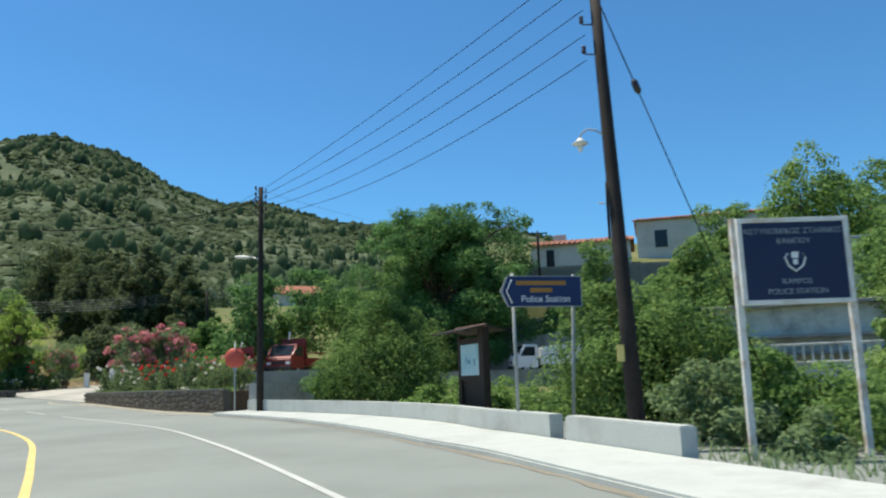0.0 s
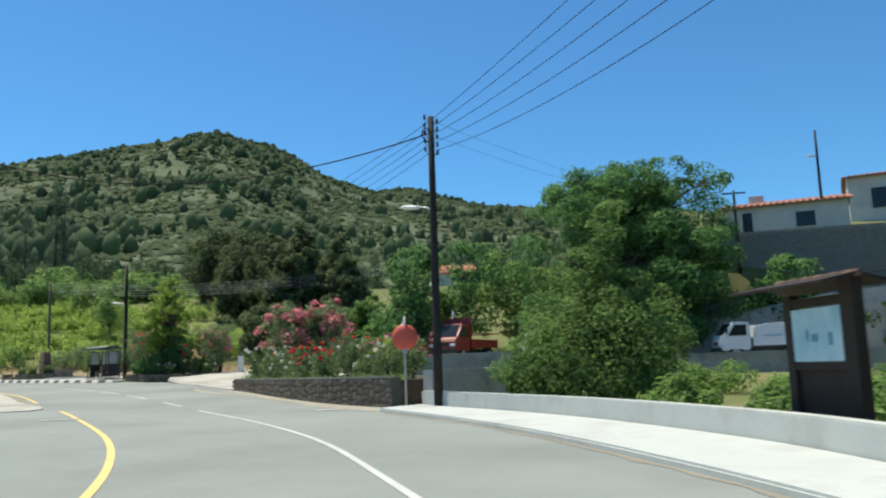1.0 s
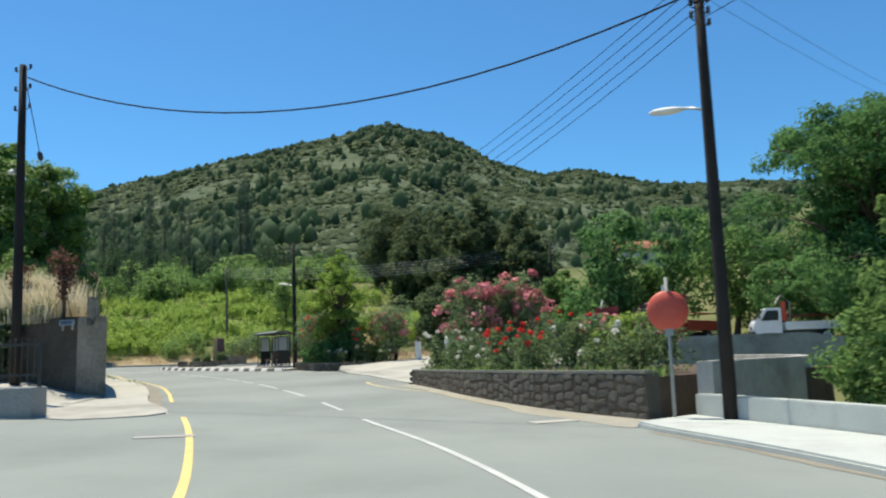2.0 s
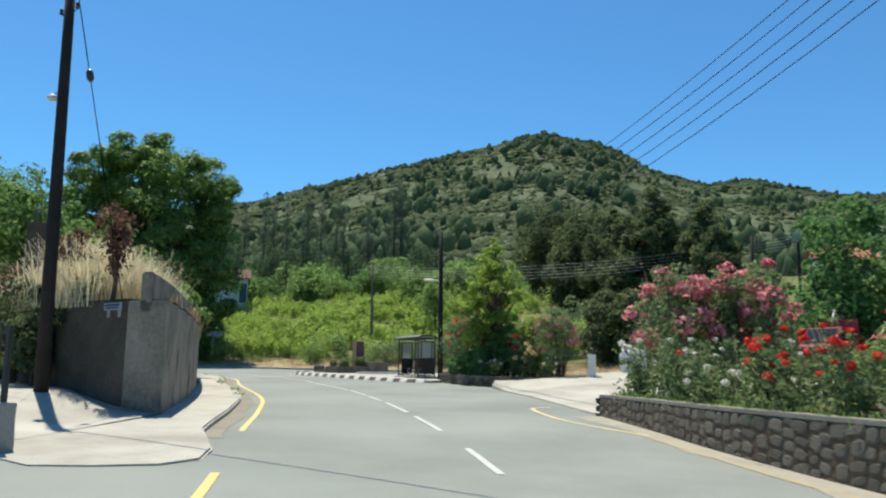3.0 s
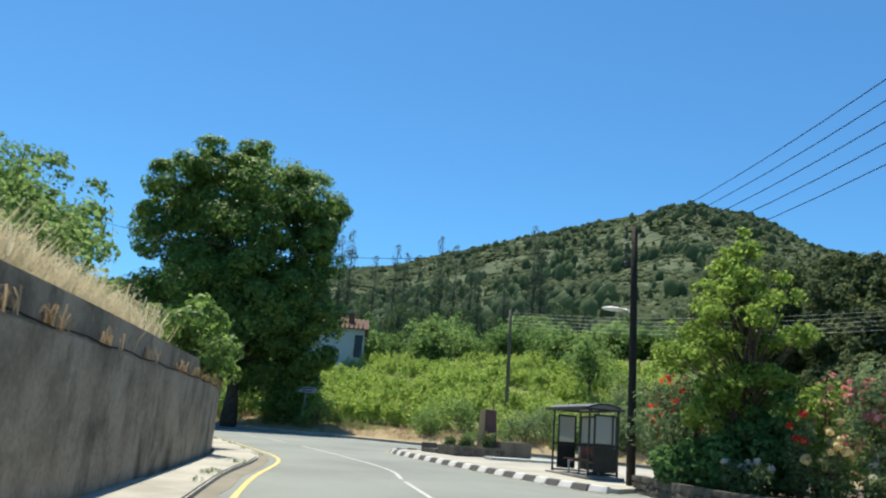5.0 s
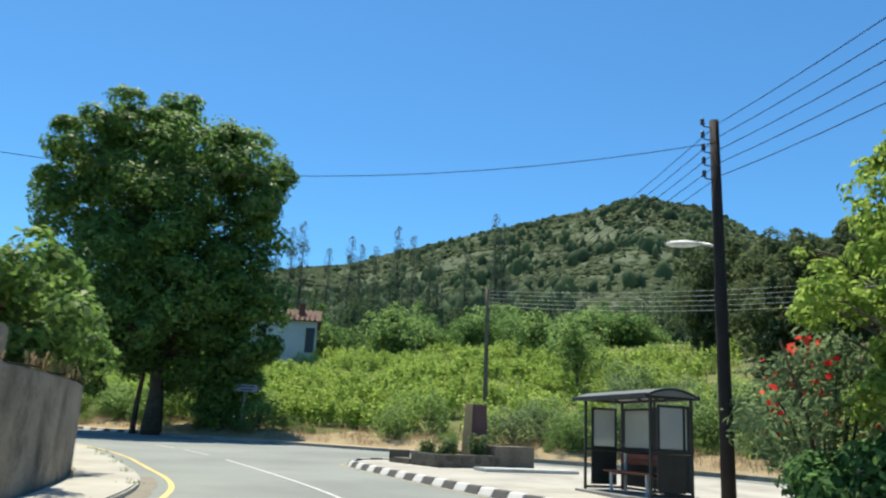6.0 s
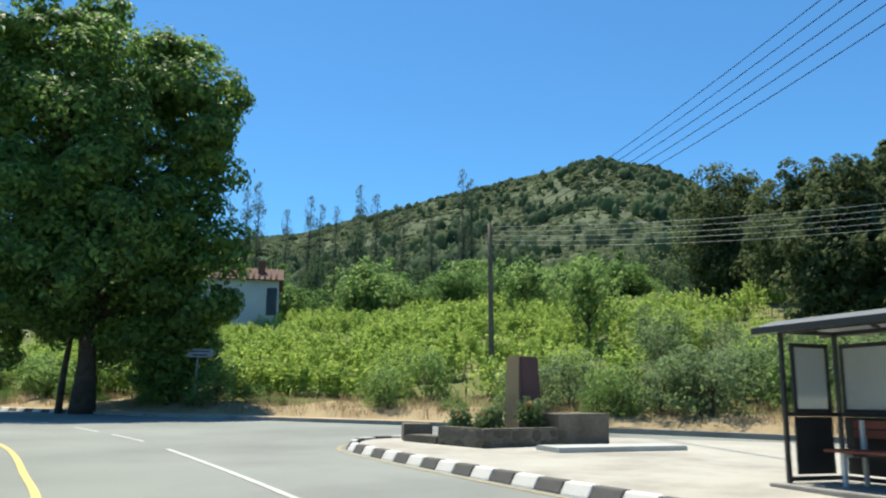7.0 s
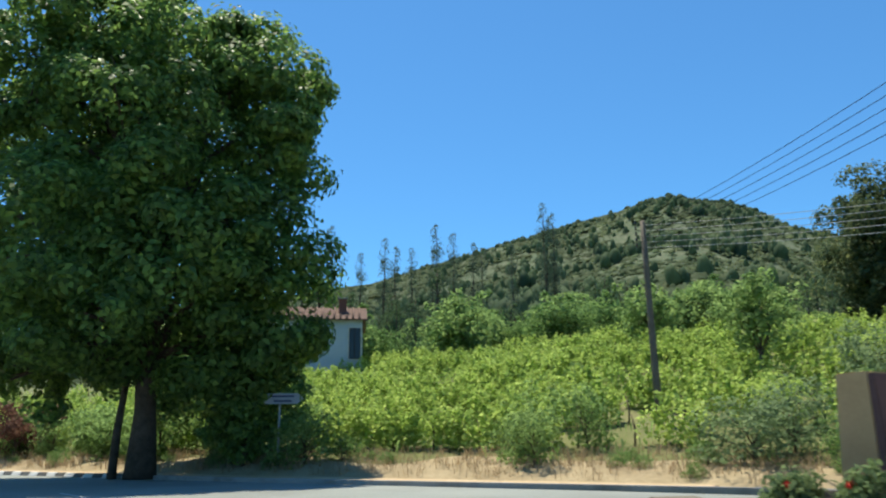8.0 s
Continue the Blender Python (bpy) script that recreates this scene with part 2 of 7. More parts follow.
LEAF_TREE = leaf_material("feathery_leaf", (0.059, 0.135, 0.049), (0.113, 0.232, 0.078), (0.194, 0.351, 0.117), translucent=0.48)
LEAF_BRIGHT = leaf_material("bright_leaf", (0.16, 0.25, 0.045), (0.275, 0.40, 0.085), (0.40, 0.52, 0.14), translucent=0.6)
LEAF_VINE = leaf_material("vine_leaf", (0.225, 0.330, 0.072), (0.390, 0.530, 0.125), (0.600, 0.730, 0.215), translucent=0.52)
LEAF_SLOPE = leaf_material("slope_leaf", (0.135, 0.225, 0.072), (0.220, 0.340, 0.112), (0.340, 0.470, 0.165), translucent=0.58)
LEAF_DARK = leaf_material("dark_conifer_leaf", (0.056, 0.088, 0.046), (0.102, 0.144, 0.066), (0.213, 0.238, 0.104), translucent=0.45)
LEAF_ROSE = leaf_material("rose_leaf", (0.088, 0.143, 0.061), (0.154, 0.226, 0.094), (0.264, 0.341, 0.154), translucent=0.42)
LEAF_GREY = leaf_material("grey_green_leaf", (0.115, 0.178, 0.080), (0.195, 0.280, 0.132), (0.295, 0.390, 0.195), translucent=0.5)
LEAF_SAPLING = leaf_material("sapling_needle", (0.12, 0.165, 0.085), (0.20, 0.26, 0.14), (0.31, 0.37, 0.21), translucent=0.4)
LEAF_PINE = leaf_material("pine_needle", (0.042, 0.078, 0.040), (0.075, 0.125, 0.058), (0.125, 0.190, 0.088), translucent=0.42)
LEAF_SLIM = leaf_material("slim_pine_needle", (0.075, 0.112, 0.078), (0.108, 0.152, 0.100), (0.150, 0.200, 0.128), translucent=0.5)
FLOWER_PINK = leaf_material("pink_petal", (0.56, 0.15, 0.18), (0.68, 0.26, 0.28), (0.78, 0.42, 0.42))
FLOWER_RED = leaf_material("red_petal", (0.58, 0.025, 0.03), (0.74, 0.06, 0.05), (0.82, 0.14, 0.09))
FLOWER_WHITE = leaf_material("white_petal", (0.62, 0.60, 0.50), (0.72, 0.71, 0.62), (0.80, 0.79, 0.74))
FLOWER_YELLOW = leaf_material("yellow_petal", (0.62, 0.48, 0.20), (0.72, 0.60, 0.30), (0.78, 0.70, 0.42))
HILL_LEAF = leaf_material("hill_pine", (0.125, 0.185, 0.116), (0.164, 0.228, 0.139), (0.204, 0.269, 0.161), translucent=0.75)
HILL_SCRUB = leaf_material("hill_scrub", (0.091, 0.135, 0.071), (0.123, 0.169, 0.087), (0.162, 0.205, 0.107), translucent=0.6)

# ---- builders ----


def mesh_np(name, verts, faces, smooth=False):
    """A mesh from numpy arrays of corners and of equal-sized faces."""
    me = bpy.data.meshes.new(name)
    verts, faces = np.asarray(verts, np.float32), np.asarray(faces, np.int32)
    k = faces.shape[1]
    me.vertices.add(len(verts))
    me.vertices.foreach_set("co", verts.ravel())
    me.loops.add(faces.size)
    me.loops.foreach_set("vertex_index", faces.ravel())
    me.polygons.add(len(faces))
    me.polygons.foreach_set("loop_start", np.arange(0, faces.size, k, dtype=np.int32))
    me.update(calc_edges=True)
    if smooth:
        me.polygons.foreach_set("use_smooth", np.ones(len(faces), bool))
    return me


def part(name, shape, mat, parent=None, label="", at=None):
    """Links a bmesh or a mesh as one object, under a thing or a part."""
    if isinstance(shape, bmesh.types.BMesh):
        me = bpy.data.meshes.new(name)
        bmesh.ops.recalc_face_normals(shape, faces=shape.faces)
        shape.to_mesh(me)
        shape.free()
    else:
        me = shape
    if mat is not None and not me.materials:
        me.materials.append(mat)
    ob = new(name, me)
    if parent is not None:
        ob.parent = parent
    if at is not None:
        ob.matrix_basis = at
    if label:
        tagged(ob, label)
    return ob


def thing(name, x, y, z, label, category, group="", rz=0.0, kind=""):
    ob = new(name)
    ob.empty_display_size = 0.3
    ob.matrix_basis = pose(x, y, z, 0, 0, rz)
    return tagged(ob, label, category, group, kind)


def structure(name, shape, mat, label="", category=""):
    return tagged(part(name, shape, mat), label, category, kind="structure")


def box(bm, c, s, rz=0.0, bevel=0.0, m=None):
    mat = Matrix.Translation(c) @ Matrix.Rotation(radians(rz), 4, "Z") @ Matrix.Diagonal((*s, 1))
    if m is not None:
        mat = m @ mat
    made = bmesh.ops.create_cube(bm, size=1.0, matrix=mat)
    if bevel:
        edges = {e for v in made["verts"] for e in v.link_edges}
        bmesh.ops.bevel(bm, geom=list(edges), offset=bevel, segments=2, affect="EDGES", profile=0.6)
    return bm


def boxes(*specs, bevel=0.0):
    bm = bmesh.new()
    for c, s, *r in specs:
        box(bm, c, s, r[0] if r else 0.0, bevel)
    return bm


def tube(bm, pts, radii, sides=8):
    """A round bar through the points, with its radius at each."""
    pts = [Vector(p) for p in pts]
    if not hasattr(radii, "__len__"):
        radii = [radii] * len(pts)
    rings = []
    for i, p in enumerate(pts):
        d = (pts[min(i + 1, len(pts) - 1)] - pts[max(i - 1, 0)]).normalized()
        a = d.orthogonal().normalized() if abs(d.z) > 0.95 else Vector((0, 0, 1)).cross(d).normalized()
        b = d.cross(a)
        rings.append([bm.verts.new(p + radii[i] * (math.cos(u) * a + math.sin(u) * b)) for u in (2 * math.pi * k / sides for k in range(sides))])
    for r0, r1 in zip(rings, rings[1:]):
        for k in range(sides):
            f = bm.faces.new((r0[k], r0[(k + 1) % sides], r1[(k + 1) % sides], r1[k]))
            f.smooth = True
    bm.faces.new(rings[0][::-1])
    bm.faces.new(rings[-1])
    return bm


def bar(pts, radii, sides=8):
    return tube(bmesh.new(), pts, radii, sides)


def spline(pts, step=0.5):
    """A smooth line through the points, as an array of places about a step apart."""
    p = np.array(pts, float)
    q = np.vstack([2 * p[0] - p[1], p, 2 * p[-1] - p[-2]])
    out = []
    for i in range(1, len(q) - 2):
        n = max(2, int(np.linalg.norm(q[i + 1] - q[i]) / step))
        for u in np.linspace(0, 1, n, endpoint=False):
            a, b, c, d = q[i - 1], q[i], q[i + 1], q[i + 2]
            out.append(0.5 * (2 * b + (c - a) * u + (2 * a - 5 * b + 4 * c - d) * u * u + (3 * b - a - 3 * c + d) * u ** 3))
    out.append(p[-1])
    return np.array(out)


def offset(line, d):
    """The line moved d metres to its left."""
    t = np.gradient(line, axis=0)
    t /= np.linalg.norm(t, axis=1)[:, None]
    return line + d * np.stack([-t[:, 1], t[:, 0]], 1)


def resample(line, n):
    s = np.r_[0, np.cumsum(np.linalg.norm(np.diff(line, axis=0), axis=1))]
    u = np.linspace(0, s[-1], n)
    return np.stack([np.interp(u, s, line[:, 0]), np.interp(u, s, line[:, 1])], 1)


def cut(line, a, b):
    """The stretch of a line from a to b metres along it."""
    s = np.r_[0, np.cumsum(np.linalg.norm(np.diff(line, axis=0), axis=1))]
    u = np.linspace(a, min(b, s[-1]), max(2, int((b - a) / 0.4) + 1))
    return np.stack([np.interp(u, s, line[:, 0]), np.interp(u, s, line[:, 1])], 1)


def lattice(seed):
    return np.random.RandomState(seed).rand(256, 256)


LAT = [lattice(k) for k in range(4)]


def vnoise(x, y, k=0):
    """Smooth value noise between 0 and 1, one cell a metre."""
    xi, yi = np.floor(x).astype(int), np.floor(y).astype(int)
    u, v = x - xi, y - yi
    u, v = u * u * (3 - 2 * u), v * v * (3 - 2 * v)
    g = LAT[k]
    a, b = g[xi % 256, yi % 256], g[(xi + 1) % 256, yi % 256]
    c, d = g[xi % 256, (yi + 1) % 256], g[(xi + 1) % 256, (yi + 1) % 256]
    return (a * (1 - u) + b * u) * (1 - v) + (c * (1 - u) + d * u) * v


def fbm(x, y, k=0, octaves=4):
    out, amp = 0.0, 0.5
    for o in range(octaves):
        out = out + amp * vnoise(x * 2 ** o + 17.3 * o, y * 2 ** o - 9.1 * o, (k + o) % 4)
        amp *= 0.5
    return out


def smooth(a, b, x):
    u = np.clip((x - a) / (b - a), 0, 1)
    return u * u * (3 - 2 * u)


def road_z(x, y):
    """The gently climbing plane that the road follows."""
    return 0.016 * y - 0.011 * x - 0.2 * np.exp(-((x + 6) ** 2 + (y - 30) ** 2) / 100)


def rz1(x, y):
    return float(road_z(x, y))


# ---- lines of the plan ----
CENTRE = spline([(5, -12), (3.6, -6), (1.5, 1), (0, 5.3), (-1.57, 9), (-3.34, 12.95), (-4.75, 15.85), (-6.35, 19.0), (-7.95, 21.6), (-10.1, 24.55), (-12.75, 27.6), (-14.1, 29.2), (-17.2, 32.7), (-22.1, 37.7),
                 (-27, 42.2), (-32.1, 46.2), (-36, 49.1), (-45, 53.4), (-50, 55.3), (-57, 57.2), (-66, 58.3), (-80, 57), (-105, 50)])
LEFT_EDGE = spline([(0.6, -12), (-0.7, -3), (-1.9, 2), (-3.3, 6), (-4.85, 9.44), (-6.24, 12.36), (-8.1, 16.1), (-10.3, 19.6), (-12.9, 22.95), (-15.75, 26.3),
                    (-19.5, 30.3), (-22.3, 33.4), (-26.1, 37.2), (-32.6, 42.5), (-37.8, 47), (-42.8, 49.5), (-48.7, 51.9), (-56, 53.7), (-66, 54.6), (-80, 53), (-105, 46)])
RIGHT_EDGE = spline([(6.5, -8), (3.2, 3), (0.98, 9.8), (0.25, 11.95), (-0.5, 13.6), (-1.5, 16.1), (-3.3, 20.1), (-5.45, 24.1), (-7.4, 26.9)])
RIGHT_WALL = spline([(2.6, 10.4), (1.12, 14.3), (0.5, 15.7), (-0.12, 17.8), (-1.2, 20.3), (-2.95, 23.7), (-4.8, 26.4), (-6.95, 28.9)])
LAYBY = spline([(-8, -14), (-11, 0), (-15, 10), (-19.5, 18), (-25, 24), (-27.5, 29), (-26, 34), (-28.3, 37), (-34.5, 42.3), (-39, 46), (-44, 48.3), (-50, 50.6),
                (-57, 52.3), (-67, 53.2), (-82, 51), (-105, 44)])
FAR_SIDE = spline([(13, -14), (10, 0), (7, 8), (3.8, 16), (0.5, 22.5), (-4, 29), (-8, 33.5), (-12, 38), (-15, 43), (-17, 50), (-22, 58), (-28, 63.5), (-36, 66),
                   (-45, 65.6), (-53, 64.4), (-60, 63.3), (-70, 62.3), (-85, 60), (-105, 54)])
NORTH = FAR_SIDE[len(FAR_SIDE) // 2 - 8:]


def side_distance(x, y, line):
    """Signed distance from a line: positive to its right."""
    line = line[::2]
    best = np.full(np.shape(x), 1e9)
    sign = np.zeros(np.shape(x))
    for (ax, ay), (bx, by) in zip(line, line[1:]):
        dx, dy = bx - ax, by - ay
        u = np.clip(((x - ax) * dx + (y - ay) * dy) / (dx * dx + dy * dy), 0, 1)
        d = np.hypot(x - ax - u * dx, y - ay - u * dy)
        c = (x - ax) * dy - (y - ay) * dx
        near = d < best
        sign = np.where(near, np.sign(c), sign)
        best = np.where(near, d, best)
    return best * sign


HILL_AZ = (-180, -110, -80, -60, -48, -46.5, -43, -39, -36.2, -33.5, -31, -28.5, -26.8, -25.2, -24, -23, -21.2, -20, -19, -17.6, -15.5, -13.7, -11, -9, -7, -4, 0,
           8, 14, 22, 40, 80, 180)
HILL_EL = (3, 4, 6.5, 9.0, 11.4, 11.7, 12.6, 13.65, 14.45, 15.2, 15.7, 16.15, 16.65, 16.95, 16.7, 16.45, 16.1, 15.6, 15.1, 14.25, 13.5, 12.85, 13.0, 12.45, 11.9, 11.6, 11.25,
           10.4, 9.0, 8, 7, 4, 3)
HUB = (-20.0, 25.0)


def ground_z(x, y):
    """Height of the one ground sheet: road plane, vineyard slope, yard, terraces and the mountain."""
    x, y = np.asarray(x, float), np.asarray(y, float)
    r = np.hypot(x - HUB[0], y - HUB[1])
    az = np.degrees(np.arctan2(x - HUB[0], y - HUB[1]))
    base = road_z(np.clip(x, -130, 60), np.clip(y, -60, 140)) - 0.10
    north = side_distance(x, y, NORTH)
    d = np.clip(north, 0, None)
    slope = 0.55 * smooth(0.3, 3.0, d) + 0.215 * np.clip(d - 3, 0, 45) + 0.13 * np.clip(d - 48, 0, 60)
    slope = slope + (fbm(x * 0.22, y * 0.22, 1) - 0.47) * 0.9 * smooth(2, 12, d)
    left_half = 1 - smooth(-22, -12, x)
    yard = 0.6 * smooth(52.5, 56, y) * smooth(-17, -13, x) + 8.6 * smooth(62.5, 68, y) * smooth(-8, 3, x) + 0.22 * np.clip(y - 68, 0, 40)
    gully = -0.35 * smooth(1.2, 4, side_distance(x, y, RIGHT_WALL)) * smooth(10, 13, y) * (1 - smooth(44, 50, y))
    z = base + slope * left_half + (yard + gully) * (1 - left_half)
    # the mountain
    ridge = np.interp(az, HILL_AZ, HILL_EL)
    rr = 930.0
    u = np.clip((r - 105) / (rr - 105), 0, None)
    top = rr * np.tan(np.radians(ridge))
    rise = np.where(u < 1, u ** 1.3, 1 - 0.9 * np.clip(u - 1, 0, 1) ** 1.2)
    rough = (fbm(x / 90, y / 90, 2, 5) - 0.47) * 46 * np.clip(u, 0, 1) * (1 - 0.75 * smooth(0.75, 1.0, u))
    z0 = 8.0 * smooth(-60, 60, y) * (r > 0)
    hill = z0 + (top - z0) * rise + rough
    w = smooth(85, 135, r)
    return z * (1 - w) + np.maximum(hill, 0.4 * z + 2) * w


def gz1(x, y):
    return float(ground_z(np.array([x]), np.array([y]))[0])


def polar_sheet():
    rad = np.r_[np.arange(0.5, 96, 0.9), 96 * np.exp(np.arange(1, 70) * 0.049)]
    ang = np.linspace(-np.pi, np.pi, 601)[:-1]
    rr, aa = np.meshgrid(rad, ang, indexing="ij")
    x, y = HUB[0] + rr * np.sin(aa), HUB[1] + rr * np.cos(aa)
    z = ground_z(x, y)
    n, k = rr.shape
    i = np.arange((n - 1) * k)
    a, nxt = i, (i // k) * k + (i % k + 1) % k
    faces = np.stack([a, nxt, nxt + k, a + k], 1)
    return mesh_np("ground", np.stack([x.ravel(), y.ravel(), z.ravel()], 1), faces, True)


structure("ground", polar_sheet(), GROUND, "dry grassy ground rising into a scrub-covered mountain", "ground")


def ribbon(a, b, lift=0.0, across=2, zf=road_z):
    """A strip of surface between two lines with equal counts."""
    rows = [a + (b - a) * u for u in np.linspace(0, 1, across)]
    v = np.concatenate([np.column_stack([r, zf(r[:, 0], r[:, 1]) + lift]) for r in rows])
    n = len(a)
    f = [(i + j * n, i + 1 + j * n, i + 1 + (j + 1) * n, i + (j + 1) * n) for j in range(across - 1) for i in range(n - 1)]
    return mesh_np("ribbon", v, np.array(f))


def slab(poly, z_top, z_bottom, bevel=0.0):
    """A flat-sided block over a polygon; z_top and z_bottom are functions of x and y, or heights."""
    zt = z_top if callable(z_top) else (lambda x, y: z_top)
    zb = z_bottom if callable(z_bottom) else (lambda x, y: z_bottom)
    bm = bmesh.new()
    top = [bm.verts.new((x, y, float(zt(x, y)))) for x, y in poly]
    bot = [bm.verts.new((x, y, float(zb(x, y)))) for x, y in poly]
    n = len(top)
    bm.faces.new(top)
    bm.faces.new(bot[::-1])
    for i in range(n):
        bm.faces.new((top[i], bot[i], bot[(i + 1) % n], top[(i + 1) % n]))
    bmesh.ops.triangulate(bm, faces=[f for f in bm.faces if len(f.verts) > 4])
    if bevel:
        edges = [e for e in bm.edges if all(v in top for v in e.verts) and len(e.link_faces) == 2 and e.calc_face_angle(0) > 0.7]
        bmesh.ops.bevel(bm, geom=edges, offset=bevel, segments=2, affect="EDGES")
    return bm


def wall(line, thick, top, bottom, side=1.0, bevel=0.02):
    """A wall along a line, its thickness on the left (side=1) or right; top and bottom are functions of x and y or heights."""
    other = offset(line, side * thick)
    return slab([tuple(p) for p in line] + [tuple(p) for p in other[::-1]], top, bottom, bevel)


N = 240
structure("road", ribbon(resample(LAYBY, N), resample(FAR_SIDE, N), 0.0, 26), ASPHALT, "sun-bleached grey asphalt road with painted lines", "road")


def stripe(line, width, name, mat, lift=0.006):
    structure(name, ribbon(offset(line, width / 2), offset(line, -width / 2), lift), mat)


def along(line, x, y):
    s = np.r_[0, np.cumsum(np.linalg.norm(np.diff(line, axis=0), axis=1))]
    return s[np.argmin(np.hypot(line[:, 0] - x, line[:, 1] - y))]


def stretch(line, p, q):
    return cut(line, along(line, *p), along(line, *q))


for p, q in [((5, -12), (-12.9, 27.8)), ((-14.1, 29.3), (-15.8, 31.1)), ((-17.2, 32.7), (-19.25, 34.8)), ((-20, 35.6), (-22.1, 37.7)), ((-22.8, 38.4), (-24.3, 39.7)),
             ((-24.9, 40.3), (-26.9, 42.1)), ((-27.6, 42.7), (-32.1, 46.2)), ((-32.6, 46.6), (-45, 53.4)), ((-47.1, 54.2), (-49.8, 55.2)), ((-51.5, 55.8), (-54, 56.5)),
             ((-56, 57), (-59, 57.5))]:
    stripe(stretch(CENTRE, p, q), 0.10, "white_line", WHITE_LINE)
stripe(stretch(LEFT_EDGE, (0.6, -12), (-16.4, 26.9)), 0.105, "yellow_line", YELLOW_LINE)
stripe(stretch(LEFT_EDGE, (-19.4, 30.2), (-105, 46)), 0.10, "yellow_line", YELLOW_LINE)
stripe(spline([(-14.2, 34.6), (-15.5, 35.4), (-16.7, 36.4), (-18.1, 38.1), (-18.5, 38.9), (-18.3, 39.4)]), 0.12, "yellow_line", YELLOW_PALE)
stripe(spline([(-9.0, 29.0), (-11.2, 31.0), (-13.0, 33.1), (-14.15, 34.55)]), 0.11, "yellow_line", YELLOW_WORN)

DUST = material("pale_road_dust", [(0.24, 0.23, 0.19), (0.36, 0.345, 0.29)], 1.5, 14, 1.0, bump=0.3, bump_scale=25)
DIRT = material("road_edge_dirt", [(0.19, 0.175, 0.14), (0.27, 0.25, 0.20)], 1.2, 14, 1.0, bump=0.5, bump_scale=20)
e = stretch(RIGHT_EDGE, (3.2, 3), (-7.4, 26.9))
structure("gutter_dirt", ribbon(offset(e, 0.04 + 0.16 * vnoise(e[:, 0] * 1.7, e[:, 1] * 1.7)[:, None]), offset(e, -0.05), 0.005), DIRT, "brown dirt gathered along the kerb", "dirt")
e = stretch(LEFT_EDGE, (-18.6, 29.4), (-40, 48.2))
structure("gutter_dirt_left", ribbon(offset(e, 0.62), offset(e, 0.14 + 0.16 * vnoise(e[:, 0] * 1.3, e[:, 1] * 1.3, 1)[:, None]), 0.005), DIRT, "pale dirt between the yellow line and the kerb", "dirt")
e = spline([(-7.6, 27.6), (-9.9, 29.7), (-12.4, 32.6), (-14.6, 35.2), (-16.6, 37.4)])
structure("wall_foot_dirt", ribbon(offset(e, 0.05 + 0.4 * vnoise(e[:, 0], e[:, 1], 2)[:, None]), offset(e, -0.9), 0.005), DUST, "dusty strip at the foot of the flower bed wall", "dirt")
for cx, cy, w, h, a in [(-14.4, 24.2, 0.9, 0.28, 35), (-9.3, 28.1, 0.85, 0.35, 48)]:
    bm = slab([(cx + (u * w * math.cos(radians(a)) - v * h * math.sin(radians(a))) / 2, cy + (u * w * math.sin(radians(a)) + v * h * math.cos(radians(a))) / 2) for u, v in ((-1, -1), (1, -1), (1, 1), (-1, 1))],
              lambda x, y: rz1(x, y) + 0.012, lambda x, y: rz1(x, y) - 0.05)
    structure("drain_cover", bm, GREY_CONCRETE if cx < -10 else CONCRETE, "small cover set into the road", "drain cover")

# ---- right pavement and its low wall ----
pav = np.vstack([RIGHT_EDGE, [(-7.75, 27.5)]])
back = np.vstack([[(-7.0, 28.95)], RIGHT_WALL[::-1], [(3.4, 8.6), (5.6, 3), (8.5, -8)]])
structure("pavement_1", slab([tuple(p) for p in pav] + [tuple(p) for p in back], lambda x, y: rz1(x, y) + 0.095, lambda x, y: rz1(x, y) - 0.3, 0.03),
          NEW_CONCRETE, "new pale concrete pavement beside the road", "pavement")
for i, (p, q) in enumerate([((2.6, 10.4), (1.55, 13.2)), ((1.5, 13.35), (-6.1, 28.0)), ((-6.2, 28.1), (-6.95, 28.9))]):
    structure("low_wall_%d" % (i + 1), wall(stretch(RIGHT_WALL, p, q), 0.25, lambda x, y: rz1(x, y) + 0.455, lambda x, y: rz1(x, y) - 0.6, -1.0),
              NEW_CONCRETE, "low pale concrete parapet wall behind the pavement", "wall")

# ---- left pavement and retaining wall ----
LW = np.array([(-22.5, 31.15), (-25.4, 34.05), (-28.6, 37.0), (-31.6, 39.6), (-36.1, 43.4), (-37.8, 44.75), (-39.5, 45.95), (-41.1, 46.85)])
lwl = spline(LW)
left_kerb = offset(stretch(LEFT_EDGE, (-18.4, 29.1), (-56, 53.7)), 0.55)
pav_left = [(-18.3, 26.0), (-17.75, 26.45), (-17.3, 27.0), (-17.3, 27.6), (-17.9, 28.3)] + [tuple(p) for p in left_kerb[3:]]
pav_left += [(-56, 52.2), (-49, 50.2), (-43, 47.7)] + [tuple(p) for p in offset(lwl, -0.05)[::-1]] + [(-24.6, 30.9), (-29, 31.8), (-29.5, 29.5), (-25, 27.3), (-21.2, 26.2), (-20.2, 25.7), (-19.2, 26.1)]
structure("pavement_2", slab(pav_left, lambda x, y: rz1(x, y) + 0.02 + 0.085 * float(smooth(26.3, 31.0, y)), lambda x, y: rz1(x, y) - 0.3, 0.03), CONCRETE,
          "worn pale concrete pavement with a low kerb", "pavement")
CORNER, ALONG = np.array((-22.02, 30.67)), np.array((-0.88, -0.47))
lower = [tuple(CORNER)] + [tuple(p) for p in lwl[1:]] + [tuple(p) for p in offset(lwl, 0.5)[:2:-1]] + [tuple(CORNER + 0.75 * ALONG)]
